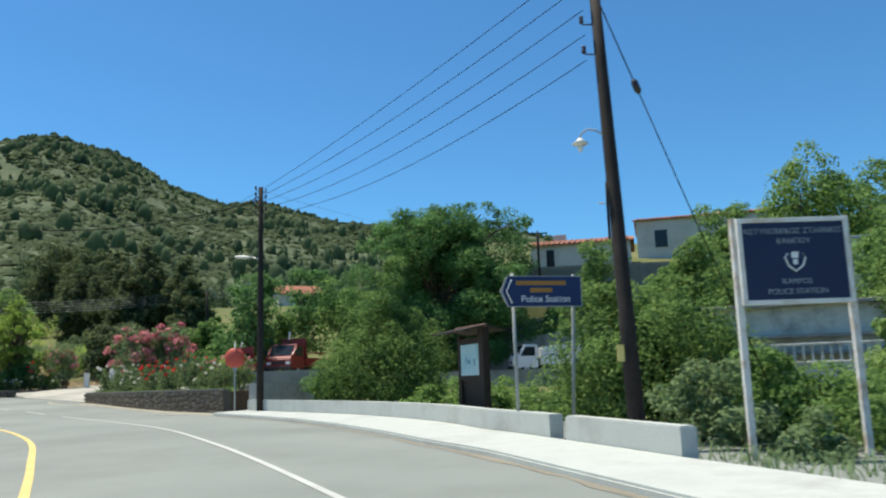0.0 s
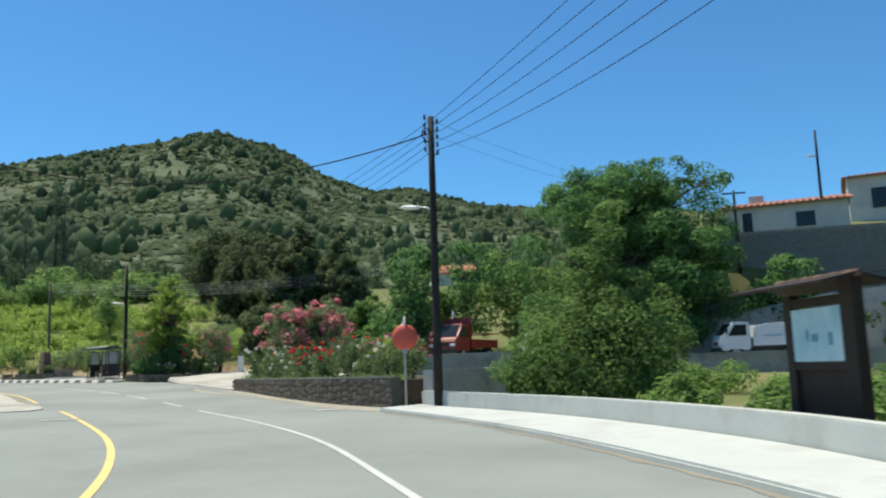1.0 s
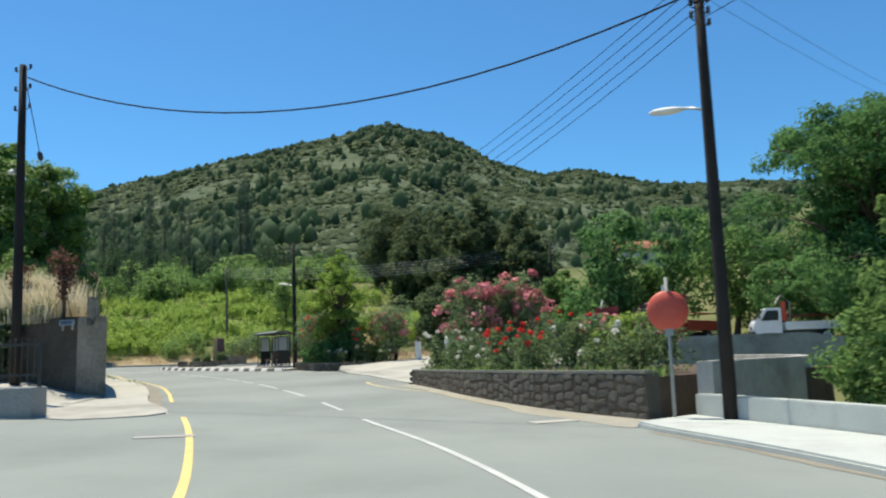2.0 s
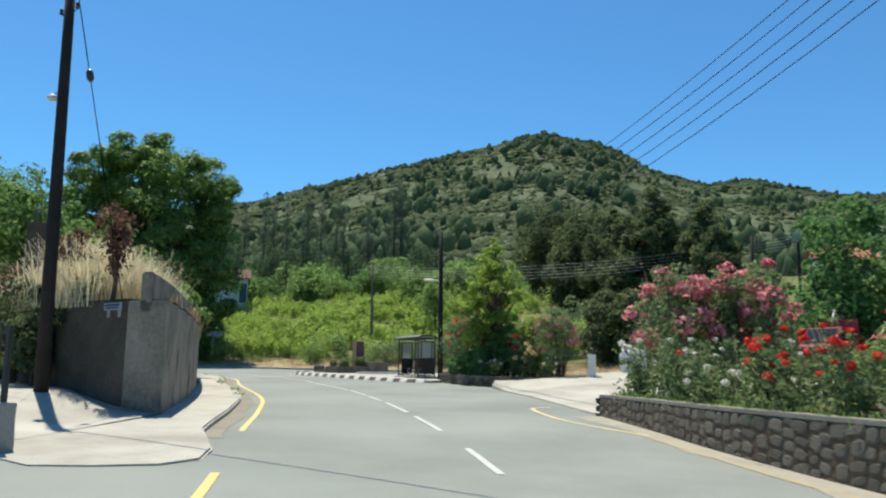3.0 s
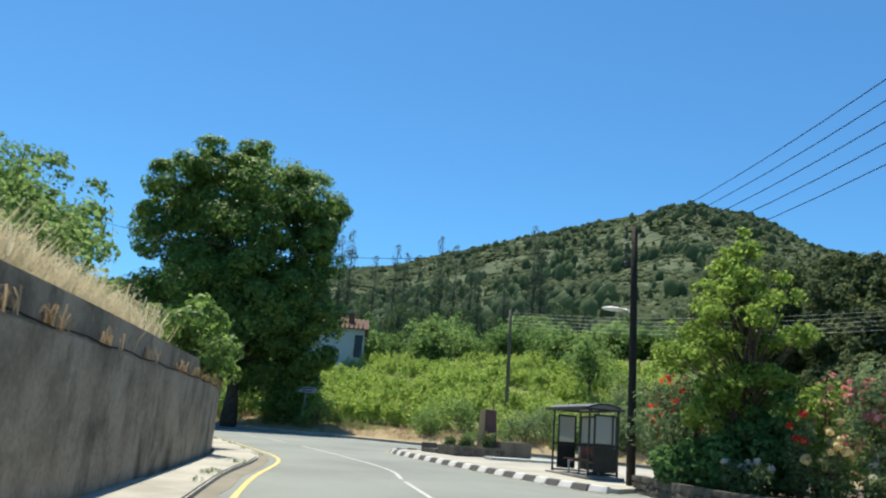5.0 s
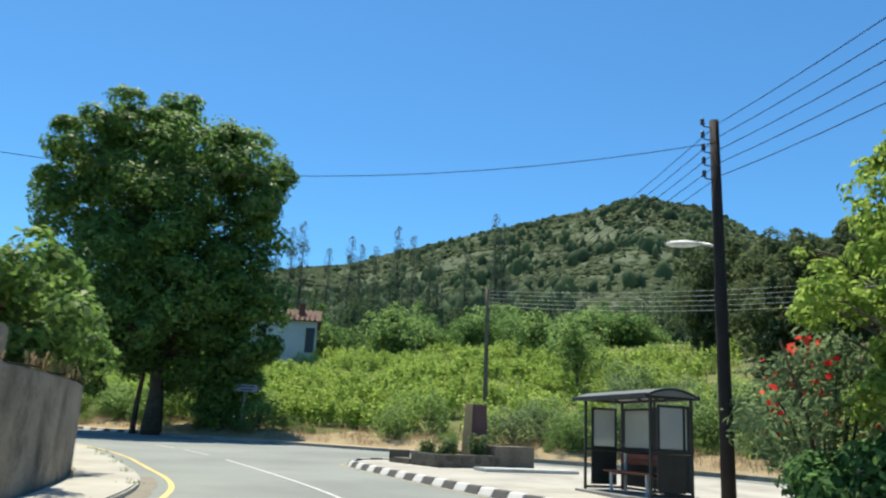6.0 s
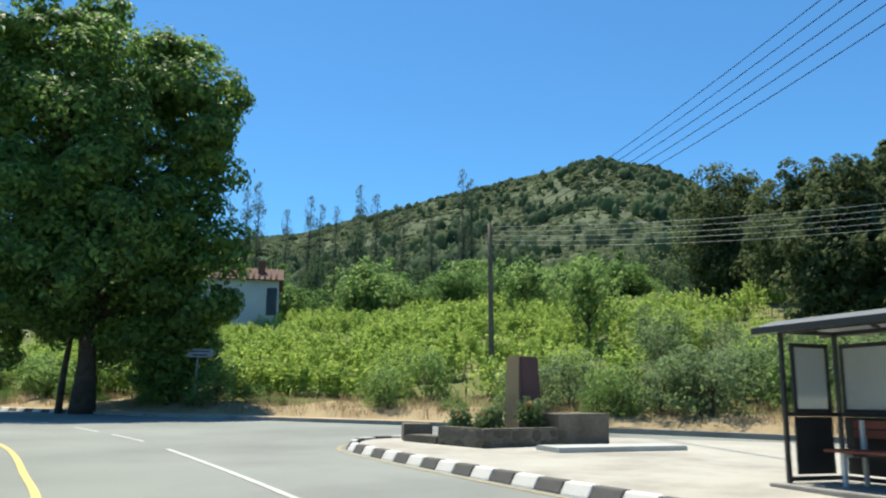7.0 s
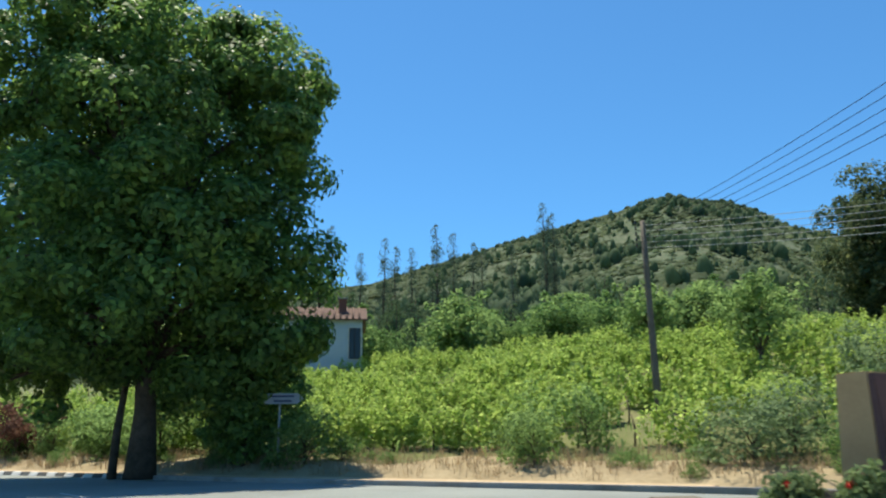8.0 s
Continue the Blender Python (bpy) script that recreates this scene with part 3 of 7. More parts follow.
structure("retaining_wall", slab(lower, lambda x, y: 2.93, 0.2, 0.03), OLD_CONCRETE, "stained weathered concrete retaining wall", "wall")
n_up = int((lwl[:, 0] > -36.6).sum())
upper = [tuple(CORNER + 0.30 * ALONG)] + [tuple(p) for p in offset(lwl, 0.22)[2:n_up]] + [tuple(p) for p in offset(lwl, 0.46)[3:n_up][::-1]] + [tuple(CORNER + 0.52 * ALONG)]
structure("retaining_wall_upper", slab(upper, lambda x, y: 3.45, 2.7, 0.03), OLD_CONCRETE,
          "weathered concrete parapet set back on the retaining wall", "wall")
side_line = spline([(-22.05, 30.69), (-22.9, 30.24), (-24.2, 30.15), (-26.0, 30.5), (-29.5, 31.7), (-36, 33.2), (-48, 34)])
# Damp stains, plus the side wall's shade darkened into the base colours.
SHADED_STAINED_CONCRETE = material("shaded_stained_concrete", [(0.06, 0.05, 0.038), (0.10, 0.084, 0.064), (0.15, 0.13, 0.10)], 0.8, 14, 0.95, bump=0.7, bump_scale=12,
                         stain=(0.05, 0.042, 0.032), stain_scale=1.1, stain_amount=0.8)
structure("retaining_wall_side", wall(side_line[1:], 0.45, 2.92, 0.2, -1.0, 0.03), SHADED_STAINED_CONCRETE, "stained concrete side wall below a grassy bank, darkened with painted shade", "wall")


def side_lane():
    """The concrete lane that climbs to the left in front of the side wall, a solid ramp."""
    a = resample(spline([(-21.95, 30.55), (-22.85, 30.1), (-24.2, 30.03), (-26, 30.4), (-31, 32.0)]), 24)
    b = resample(spline([(-20.3, 26.85), (-21.5, 26.6), (-23.5, 26.5), (-26, 26.9), (-31, 28.2)]), 24)
    zf = lambda x, y: road_z(x, y) + 0.035 + 0.085 * smooth(26.3, 31.0, y) + 0.42 * smooth(21.7, 24.3, -x)
    rows = [a] + [a + (b - a) * u for u in np.linspace(0, 1, 9)] + [b]
    v = []
    for k, r in enumerate(rows):
        z = zf(r[:, 0], r[:, 1])
        v.append(np.column_stack([r, z - (0.9 if k in (0, len(rows) - 1) else 0.0)]))
    n = len(a)
    f = [(i + j * n, i + 1 + j * n, i + 1 + (j + 1) * n, i + (j + 1) * n) for j in range(len(rows) - 1) for i in range(n - 1)]
    return mesh_np("side_lane", np.concatenate(v), np.array(f))


structure("side_lane", side_lane(), CONCRETE, "cracked pale concrete lane climbing beside the retaining wall", "lane")


def bank():
    a = resample(offset(lwl, 0.35), 60)
    a = np.vstack([a, [(-44, 48), (-52, 50.6), (-60, 51.5)]])
    b = resample(offset(side_line, -0.2), len(a))
    m = ribbon(a, b, 0.0, 24, lambda x, y: 2.72 + 0.3 * fbm(x * 0.3, y * 0.3, 3) + 0.45 * smooth(0.2, 3.2, -side_distance(x, y, lwl)) * smooth(0.3, 2.5, -side_distance(x, y, side_line[::-1])))
    return m


structure("ground_bank", bank(), material("straw_ground", [(0.22, 0.16, 0.08), (0.36, 0.28, 0.15)], 0.6, 5, 1.0, bump=0.8, bump_scale=8),
          "dry straw-covered bank above the retaining wall", "ground")

# ---- foliage builders ----


def leaf_mesh(name, centres, out, size, rng, aspect=0.55, up=0.35, spread=0.5, fold=0.25):
    """Many small folded leaves, each four corners, facing mostly outward and up."""
    n = len(centres)
    nrm = out + rng.normal(0, spread, (n, 3)) + np.array([0, 0, up])
    nrm /= np.linalg.norm(nrm, axis=1)[:, None] + 1e-9
    a = np.cross(nrm, rng.normal(0, 1, (n, 3)))
    a /= np.linalg.norm(a, axis=1)[:, None] + 1e-9
    b = np.cross(nrm, a)
    s = (size * rng.uniform(0.6, 1.35, n))[:, None]
    w = s * aspect
    v = np.stack([centres - a * s * 0.5, centres + b * w * 0.5 + nrm * w * fold, centres + a * s * 0.5, centres - b * w * 0.5 + nrm * w * fold], 1)
    f = np.arange(4 * n).reshape(n, 4)
    return mesh_np(name, v.reshape(-1, 3), f)


def clumps(lobes, n_clump, per, size, rng, shell=0.55, jitter=0.16, dense=90):
    """Places and outward directions for leaves: rounded puffs sit over the shells of egg-shaped lobes, leaves over each puff."""
    total = n_clump * per
    n_puff = max(len(lobes) * 4, total // dense)
    k = max(4, total // n_puff)
    area = np.array([(l[3] * l[4] + l[4] * l[5] + l[3] * l[5]) for l in lobes])
    pick = rng.choice(len(lobes), n_puff, p=area / area.sum())
    L = np.array(lobes)[pick]
    d = rng.normal(0, 1, (n_puff, 3))
    d /= np.linalg.norm(d, axis=1)[:, None]
    rad = shell + (0.92 - shell) * rng.rand(n_puff) ** 0.5
    c = L[:, :3] + d * L[:, 3:6] * rad[:, None]
    puff = (L[:, 3:6].mean(1) * jitter * 1.9 + size) * rng.uniform(0.6, 1.35, n_puff)
    e = rng.normal(0, 1, (n_puff, k, 3)) + d[:, None, :] * 0.7 + np.array([0, 0, 0.25])
    e /= np.linalg.norm(e, axis=2)[:, :, None]
    p = c[:, None, :] + e * puff[:, None, None] * rng.uniform(0.55, 1.08, (n_puff, k, 1)) * np.array([1.1, 1.1, 0.85])
    return p.reshape(-1, 3), (e * 1.1).reshape(-1, 3)


def crown_part(parent, lobes, n_clump, per, size, mat, seed, name="crown", label="", **kw):
    rng = np.random.RandomState(seed)
    jit = kw.pop("jitter", 0.16)
    sh = kw.pop("shell", 0.55)
    p, o = clumps(lobes, n_clump, per, size, rng, sh, jit, kw.pop("dense", 90))
    return part(name, leaf_mesh(name, p, o, size, rng, **kw), mat, parent, label)


def limbs(parent, height, radius, lobes, seed, lean=(0, 0), name="trunk", first=0.35):
    """A tapered trunk with limbs that reach into the lobes."""
    rng = random.Random(seed)
    bm = bmesh.new()
    pts, rad = [], []
    for i in range(7):
        u = i / 6
        pts.append((lean[0] * u + rng.uniform(-1, 1) * radius * 0.5 * (i > 0), lean[1] * u + rng.uniform(-1, 1) * radius * 0.5 * (i > 0), height * u - 0.15))
        rad.append(radius * (1.35 if i == 0 else 1.0 - 0.72 * u))
    tube(bm, pts, rad, 10)
    for cx, cy, cz, rx, ry, rz_ in lobes:
        u = min(0.9, max(first, rng.uniform(0.45, 0.8) * cz / max(height, 0.1)))
        s = Vector((lean[0] * u, lean[1] * u, height * u - 0.2))
        e = Vector((cx, cy, cz))
        mid = s.lerp(e, 0.5) + Vector((rng.uniform(-.1, .1), rng.uniform(-.1, .1), 0.12)) * (e - s).length
        tube(bm, [s, mid, e], [radius * 0.42, radius * 0.27, radius * 0.08], 6)
        for k in range(3):
            t = mid.lerp(e, rng.uniform(0.2, 0.8))
            w = Vector((rng.uniform(-1, 1) * rx, rng.uniform(-1, 1) * ry, rng.uniform(-.3, 1) * rz_)) * 0.75
            tube(bm, [t, t + w * 0.6, t + w], [radius * 0.14, radius * 0.09, radius * 0.03], 4)
    return part(name, bm, BARK, parent)


def lobes_round(h0, h1, rx, ry, n, seed, fill=0.46):
    """Lobes that make up an uneven egg-shaped crown between two heights."""
    rng = random.Random(seed)
    out = []
    hc, hz = (h0 + h1) / 2, (h1 - h0) / 2
    for i in range(n):
        u = -1 + 2 * (i + 0.5) / n
        a = i * 2.399 + rng.uniform(-0.4, 0.4)
        r = math.sqrt(max(0, 1 - u * u)) * rng.uniform(0.8, 1.05) * (1 - fill)
        s = rng.uniform(0.8, 1.2) * fill
        out.append((rx * r * math.cos(a), ry * r * math.sin(a), hc + u * hz * (1 - fill * 0.8), rx * s, ry * s, hz * s * 0.9))
    return out


# ---- poles and wires ----


def insulator(parent, x, y, z, side):
    bm = bmesh.new()
    tube(bm, [(x, y, z), (x + side * 0.16, y, z), (x + side * 0.18, y, z + 0.05)], 0.012, 6)
    arm = part("bracket", bm, BLACK_METAL, parent)
    bm = bmesh.new()
    tube(bm, [(x + side * 0.18, y, z + 0.02), (x + side * 0.18, y, z + 0.05), (x + side * 0.18, y, z + 0.07), (x + side * 0.18, y, z + 0.12), (x + side * 0.18, y, z + 0.15)],
         [0.03, 0.045, 0.028, 0.04, 0.02], 8)
    part("insulator", bm, CERAMIC, arm)


def utility_pole(x, y, z, height, label, radius=0.13, lean=(0, 0), insulators=4, both=False, rz=0.0, drop=0.55, wood=None):
    p = thing("utility_pole", x, y, z, label, "utility pole", "utility poles", rz)
    bm = bmesh.new()
    tube(bm, [(lean[0] * u, lean[1] * u, height * u - 0.2 * (u == 0)) for u in (0, 0.25, 0.5, 0.75, 1.0)], [radius * (1.08 - 0.36 * u) for u in (0, 0.25, 0.5, 0.75, 1.0)], 12)
    part("shaft", bm, wood or POLE_WOOD, p)
    for i in range(insulators):
        u = 1 - (0.15 + drop * i) / height
        for side in ((-1, 1) if both else (-1,)):
            insulator(p, lean[0] * u + side * radius * 0.7, lean[1] * u, height * u, side)
    return p


def street_lamp_arm(p, z, reach, azimuth, label="white street lamp head on a short arm"):
    """A lamp head on a bent arm, held by a pole."""
    c, s = math.cos(radians(azimuth)), math.sin(radians(azimuth))
    arm = part("lamp_arm", bar([(0, 0, z), (c * reach * 0.5, s * reach * 0.5, z + 0.10), (c * reach, s * reach, z + 0.16)], 0.025, 8), GALVANISED, p)
    bm = bmesh.new()
    m = Matrix.Translation((c * (reach + 0.28), s * (reach + 0.28), z + 0.18)) @ Matrix.Rotation(radians(azimuth), 4, "Z") @ Matrix.Rotation(radians(-7), 4, "Y")
    bmesh.ops.create_uvsphere(bm, u_segments=14, v_segments=8, radius=0.5, matrix=m @ Matrix.Diagonal((0.72, 0.24, 0.13, 1)))
    for f in bm.faces:
        f.smooth = True
    part("lamp_head", bm, WHITE_METAL, arm, label)


def wire(a, b, sag, name="power_line", radius=0.0075, label="thin dark overhead power line", n=20, group="overhead wires", mat=None):
    a, b = Vector(a), Vector(b)
    pts = [a.lerp(b, i / n) - Vector((0, 0, 4 * sag * (i / n) * (1 - i / n))) for i in range(n + 1)]
    return tagged(part(name, bar(pts, radius, 5), mat or WIRE), label, "cable", group)


P1, P2, P3, P4 = (2.42, 11.75), (-6.35, 28.15), (-29.95, 52.25), (-23.85, 29.45)
Z1, Z2, Z3, Z4 = rz1(*P1) + 0.1, rz1(*P2) + 0.1, rz1(*P3) + 0.1, rz1(*P4) + 0.47
pole_1 = utility_pole(*P1, Z1, 7.9, "dark creosoted wooden power pole leaning beside the pavement", radius=0.115, lean=(0.05, 1.2), rz=0)
lamp = part("lamp_bracket", bar([(-0.05, 0.72, 4.68), (-0.16, 0.72, 4.76), (-0.30, 0.72, 4.78), (-0.40, 0.72, 4.70), (-0.42, 0.72, 4.62)], 0.014, 6), GREY_METAL, pole_1)
part("lamp_shade", bar([(-0.42, 0.72, 4.64), (-0.42, 0.72, 4.60), (-0.42, 0.72, 4.55), (-0.42, 0.72, 4.53)], [0.03, 0.06, 0.13, 0.10], 12), WHITE_METAL, lamp, "small white conical lamp shade")
part("bulb", bar([(-0.42, 0.72, 4.54), (-0.42, 0.72, 4.47), (-0.42, 0.72, 4.42)], [0.03, 0.045, 0.02], 10), SIGN_WHITE, lamp)
part("plate", boxes(((-0.15, 0.10, 1.28), (0.10, 0.02, 0.24))), material("yellow_plate", [(0.62, 0.50, 0.16), (0.70, 0.58, 0.22)], 3, 20, 0.6), pole_1, "small yellow warning plate")
GA, GB = Vector((0.05, 1.1, 7.25)), Vector((1.60, 1.18, 2.91))
guy = part("guy_wire", bar([GA, GA.lerp(GB, 0.36)], 0.012, 5), WIRE, pole_1)
part("strain_insulator", bar([GA.lerp(GB, u) for u in (0.35, 0.36, 0.395, 0.405)], [0.03, 0.06, 0.06, 0.03], 8), CERAMIC, guy)
part("guy_lower", bar([GA.lerp(GB, 0.4), GA.lerp(GB, 1.5)], 0.010, 5), WIRE, guy)

pole_2 = utility_pole(*P2, Z2, 7.75, "tall dark wooden power pole behind the low wall", radius=0.112, insulators=5, both=True, rz=60, drop=0.22)
street_lamp_arm(pole_2, 5.15, 0.5, 95)
part("cable_coil", bar([(-0.30 + 0.18 * math.cos(u), -0.1, 7.15 + 0.18 * math.sin(u)) for u in np.linspace(0, 6.0, 16)], 0.018, 6), WIRE, pole_2)
pole_3 = utility_pole(*P3, Z3, 6.9, "dark wooden power pole with a street lamp beside the bus shelter", radius=0.115, lean=(0.0, 0.1), insulators=5, rz=60, drop=0.25)
street_lamp_arm(pole_3, 4.47, 0.45, 115)
pole_4 = utility_pole(*P4, Z4, 8.6, "dark leaning wooden power pole in front of the side wall", radius=0.125, lean=(-0.06, -0.08), insulators=3, both=True)
lamp = part("lamp_bracket", bar([(-0.02, 0.0, 5.66), (-0.18, -0.05, 5.76), (-0.31, -0.1, 5.7)], 0.014, 6), GREY_METAL, pole_4)
part("lamp_shade", bar([(-0.31, -0.1, 5.72), (-0.31, -0.1, 5.65), (-0.31, -0.1, 5.6)], [0.03, 0.11, 0.09], 12), WHITE_METAL, lamp, "small white lamp shade")
GC, GD = Vector((0.0, -0.05, 8.2)), Vector((0.85, 0.95, 1.75))
guy = part("guy_wire", bar([GC, GC.lerp(GD, 0.31)], 0.012, 5), WIRE, pole_4)
part("strain_insulator", bar([GC.lerp(GD, u) for u in (0.305, 0.315, 0.335, 0.345)], [0.03, 0.07, 0.07, 0.03], 8), CERAMIC, guy)
part("guy_lower", bar([GC.lerp(GD, 0.34), GD], 0.010, 5), WIRE, guy)
P5 = (-50.0, 72.8)
utility_pole(*P5, gz1(*P5), 10.2 - gz1(*P5), "slim weathered wooden power pole below the vineyard", radius=0.12, lean=(-0.1, 0), insulators=5, rz=45, drop=0.2, wood=GREY_WOOD)
P6 = (-19.0, 66.5)
utility_pole(*P6, gz1(*P6), 9.2 - gz1(*P6), "short dark wooden pole behind the driveway", radius=0.10, insulators=2, both=True, drop=0.2)
P9 = (-18.7, 79.6)
pole_9 = utility_pole(*P9, gz1(*P9), 11.4 - gz1(*P9), "dark wooden power pole with a transformer box", radius=0.12, insulators=4, both=True, drop=0.2)
part("transformer", boxes(((0.0, -0.3, 11.0 - gz1(*P9)), (0.6, 0.4, 0.65)), bevel=0.04), GREY_METAL, pole_9, "grey transformer box")
P7 = (8.4, 66.0)
pole_7 = utility_pole(*P7, gz1(*P7), 13.2 - gz1(*P7), "dark power pole with a cross arm by the house", radius=0.12, insulators=0)
part("cross_arm", boxes(((0, 0, 13.0 - gz1(*P7)), (1.6, 0.1, 0.1))), POLE_WOOD, pole_7)
P8 = (15.1, 69.2)
pole_8 = utility_pole(*P8, gz1(*P8), 18.0 - gz1(*P8), "tall slim dark pole in front of the cream house", radius=0.11, insulators=0)
street_lamp_arm(pole_8, 15.9 - gz1(*P8), 0.2, 180)


def top(p, z, h, i, drop, dx=0.0):
    return (p[0] + dx, p[1], z + h - 0.1 - drop * i)


for i in range(5):
    wire((P1[0] - 0.15, P1[1] + 1.15, Z1 + 7.85 - 0.44 * i), top(P2, Z2, 7.75, i, 0.22), 0.15 + 0.1 * i)
    wire(top(P2, Z2, 7.75, i, 0.22), top(P3, Z3, 6.9, i, 0.25), 1.1 + 0.05 * i)
    wire(top(P3, Z3, 6.9, i, 0.25), top(P5, 0, 10.2, i, 0.2), 0.5)
for i in range(5):
    wire(top(P5, 0, 10.15, i, 0.2), top(P9, 0, 11.3, i, 0.2), 0.9 + 0.04 * i, radius=0.010, label="thin bare overhead power line", mat=PALE_WIRE)
wire((P2[0], P2[1], Z2 + 7.3), (P4[0] - 0.05, P4[1], Z4 + 8.3), 1.55, "telephone_cable", 0.02, "thick black overhead cable across the road")
wire((P3[0], P3[1], Z3 + 6.45), (-47.5, 40.45, 9.0), 1.36, "telephone_cable", 0.008, "thick black overhead cable across the road")
for k in range(2):
    wire(top(P2, Z2, 7.75, k, 0.4), (P7[0], P7[1], 12.9 - 0.3 * k), 0.9, radius=0.004)
# ---- writing ----


def lettering(text, parent, m, size, mat, name="lettering"):
    c = bpy.data.curves.new(name, "FONT")
    c.body = text
    c.size = size
    c.align_x, c.align_y = "CENTER", "CENTER"
    c.extrude = 0.002
    tmp = bpy.data.objects.new(name, c)
    scene.collection.objects.link(tmp)
    me = bpy.data.meshes.new_from_object(tmp.evaluated_get(bpy.context.evaluated_depsgraph_get()))
    bpy.data.objects.remove(tmp)
    me.materials.clear()
    return part(name, me, mat, parent, "", m)


UPRIGHT = Matrix.Rotation(radians(90), 4, "X")     # a text that faces -y


def at(x, y, z):
    return Matrix.Translation((x, y, z)) @ UPRIGHT


# ---- police station board ----
PB = (4.30, 10.65)
board = thing("notice_sign", *PB, rz1(*PB) + 0.02, "navy blue police station board on two white posts", "sign", rz=0)
RUSTY_WHITE = material("rust_streaked_white_paint", [(0.58, 0.57, 0.53), (0.74, 0.73, 0.69)], 3, 30, 0.6, bump=0.1, stain=(0.34, 0.21, 0.12), stain_scale=3.2, stain_amount=0.85)
for sx in (-0.73, 0.73):
    part("post", boxes(((sx, 0.0, 1.45), (0.085, 0.085, 3.2)), bevel=0.01), RUSTY_WHITE, board)
fr = part("frame", boxes(((0, -0.06, 3.00), (1.44, 0.12, 0.06)), ((0, -0.06, 1.94), (1.44, 0.12, 0.06)), ((-0.69, -0.06, 2.47), (0.06, 0.12, 1.0)), ((0.69, -0.06, 2.47), (0.06, 0.12, 1.0)), bevel=0.008), WHITE_METAL, board)
face = part("face", boxes(((0, -0.075, 2.47), (1.32, 0.05, 1.0))), NAVY_SIGN, board)
lettering("ΑΣΤΥΝΟΜΙΚΟΣ ΣΤΑΘΜΟΣ", face, at(0, -0.103, 2.85), 0.10, DULL_WHITE)
lettering("ΚΑΜΠΟΥ", face, at(0, -0.103, 2.72), 0.10, DULL_WHITE)
lettering("KAMPOS", face, at(0, -0.103, 2.20), 0.10, DULL_WHITE)
lettering("POLICE STATION", face, at(0, -0.103, 2.07), 0.10, DULL_WHITE)
part("emblem", bar([(-0.10, -0.104, 2.56), (-0.13, -0.104, 2.50), (-0.09, -0.104, 2.40), (0, -0.104, 2.33), (0.09, -0.104, 2.40), (0.13, -0.104, 2.50), (0.10, -0.104, 2.56)], 0.014, 5), SIGN_WHITE, face)
part("emblem", boxes(((0, -0.103, 2.54), (0.09, 0.006, 0.08)), ((0, -0.103, 2.45), (0.06, 0.006, 0.07))), SIGN_WHITE, face)

# ---- blue direction sign ----
BS = (1.05, 14.6)
dsign = thing("direction_sign", *BS, rz1(*BS) + 0.12, "blue arrow-shaped police station direction sign on a grey post", "sign", rz=14)
part("post", bar([(0, 0, -0.1), (0, 0, 2.75)], 0.032, 10), GREY_METAL, dsign)
second = part("post", bar([(1.22, 0.5, -0.3), (1.22, 0.1, 2.75)], 0.032, 10), GREY_METAL, dsign)


def arrow_plate(w, h, tip, y0, y1):
    bm = bmesh.new()
    prof = [(-tip, 0), (0.0, -h / 2), (w, -h / 2), (w, h / 2), (0.0, h / 2)]
    a = [bm.verts.new((x, y0, z)) for x, z in prof]
    b = [bm.verts.new((x, y1, z)) for x, z in prof]
    bm.faces.new(a)
    bm.faces.new(b[::-1])
    for i in range(5):
        bm.faces.new((a[i], b[i], b[(i + 1) % 5], a[(i + 1) % 5]))
    return bm


plate = part("plate", arrow_plate(1.42, 0.56, 0.14, -0.06, -0.04), GREY_METAL, dsign, "", Matrix.Translation((-0.12, 0, 2.42)))
bface = part("face", arrow_plate(1.38, 0.525, 0.11, -0.064, -0.058), BLUE_SIGN, plate, "", Matrix.Translation((0.02, 0, 0)))
part("chevron", bar([(0.06, -0.068, 0.21), (-0.045, -0.068, 0.0), (0.06, -0.068, -0.21)], 0.018, 4), SIGN_WHITE, bface)
lettering("Police Station", bface, at(0.70, -0.067, -0.14), 0.17, SIGN_WHITE)
part("text_bar", boxes(((0.62, -0.066, 0.15), (0.95, 0.004, 0.08))), SIGN_GOLD, bface)
part("text_bar", boxes(((0.62, -0.066, 0.02), (0.42, 0.004, 0.08))), SIGN_GOLD, bface)

# ---- wooden notice board with a little roof ----
NB = (0.44, 18.35)
nb = thing("information_board", *NB, rz1(*NB) - 0.35, "dark wooden roofed information board with a faded blue poster", "notice board", rz=-68)
for sx, hh in ((-0.56, 2.3), (0.60, 2.45)):
    part("post", boxes(((sx, 0.02, hh / 2), (0.15 if sx < 0 else 0.24, 0.16, hh)), bevel=0.012), DARK_WOOD, nb)
part("rail", boxes(((0, 0, 2.18), (1.1, 0.09, 0.12)), bevel=0.01), DARK_WOOD, nb)
part("rail", boxes(((0, 0, 1.36), (1.1, 0.09, 0.10)), bevel=0.01), DARK_WOOD, nb)
part("panel", boxes(((0, 0.03, 1.0), (1.05, 0.05, 0.70))), DARK_WOOD, nb)
post_er = part("poster", boxes(((0, -0.03, 1.76), (0.98, 0.04, 0.68))), POSTER, nb, "faded pale blue printed poster")
for k, (sx, sz, w, h) in enumerate([(-0.18, 1.76, 0.05, 0.14), (-0.04, 1.72, 0.12, 0.10), (0.26, 1.70, 0.08, 0.16)]):
    part("print_mark", boxes(((sx, -0.054, sz), (w, 0.004, h))), material("faded_print", [(0.10, 0.24, 0.32), (0.16, 0.32, 0.40)], 3, 20, 0.5), post_er)
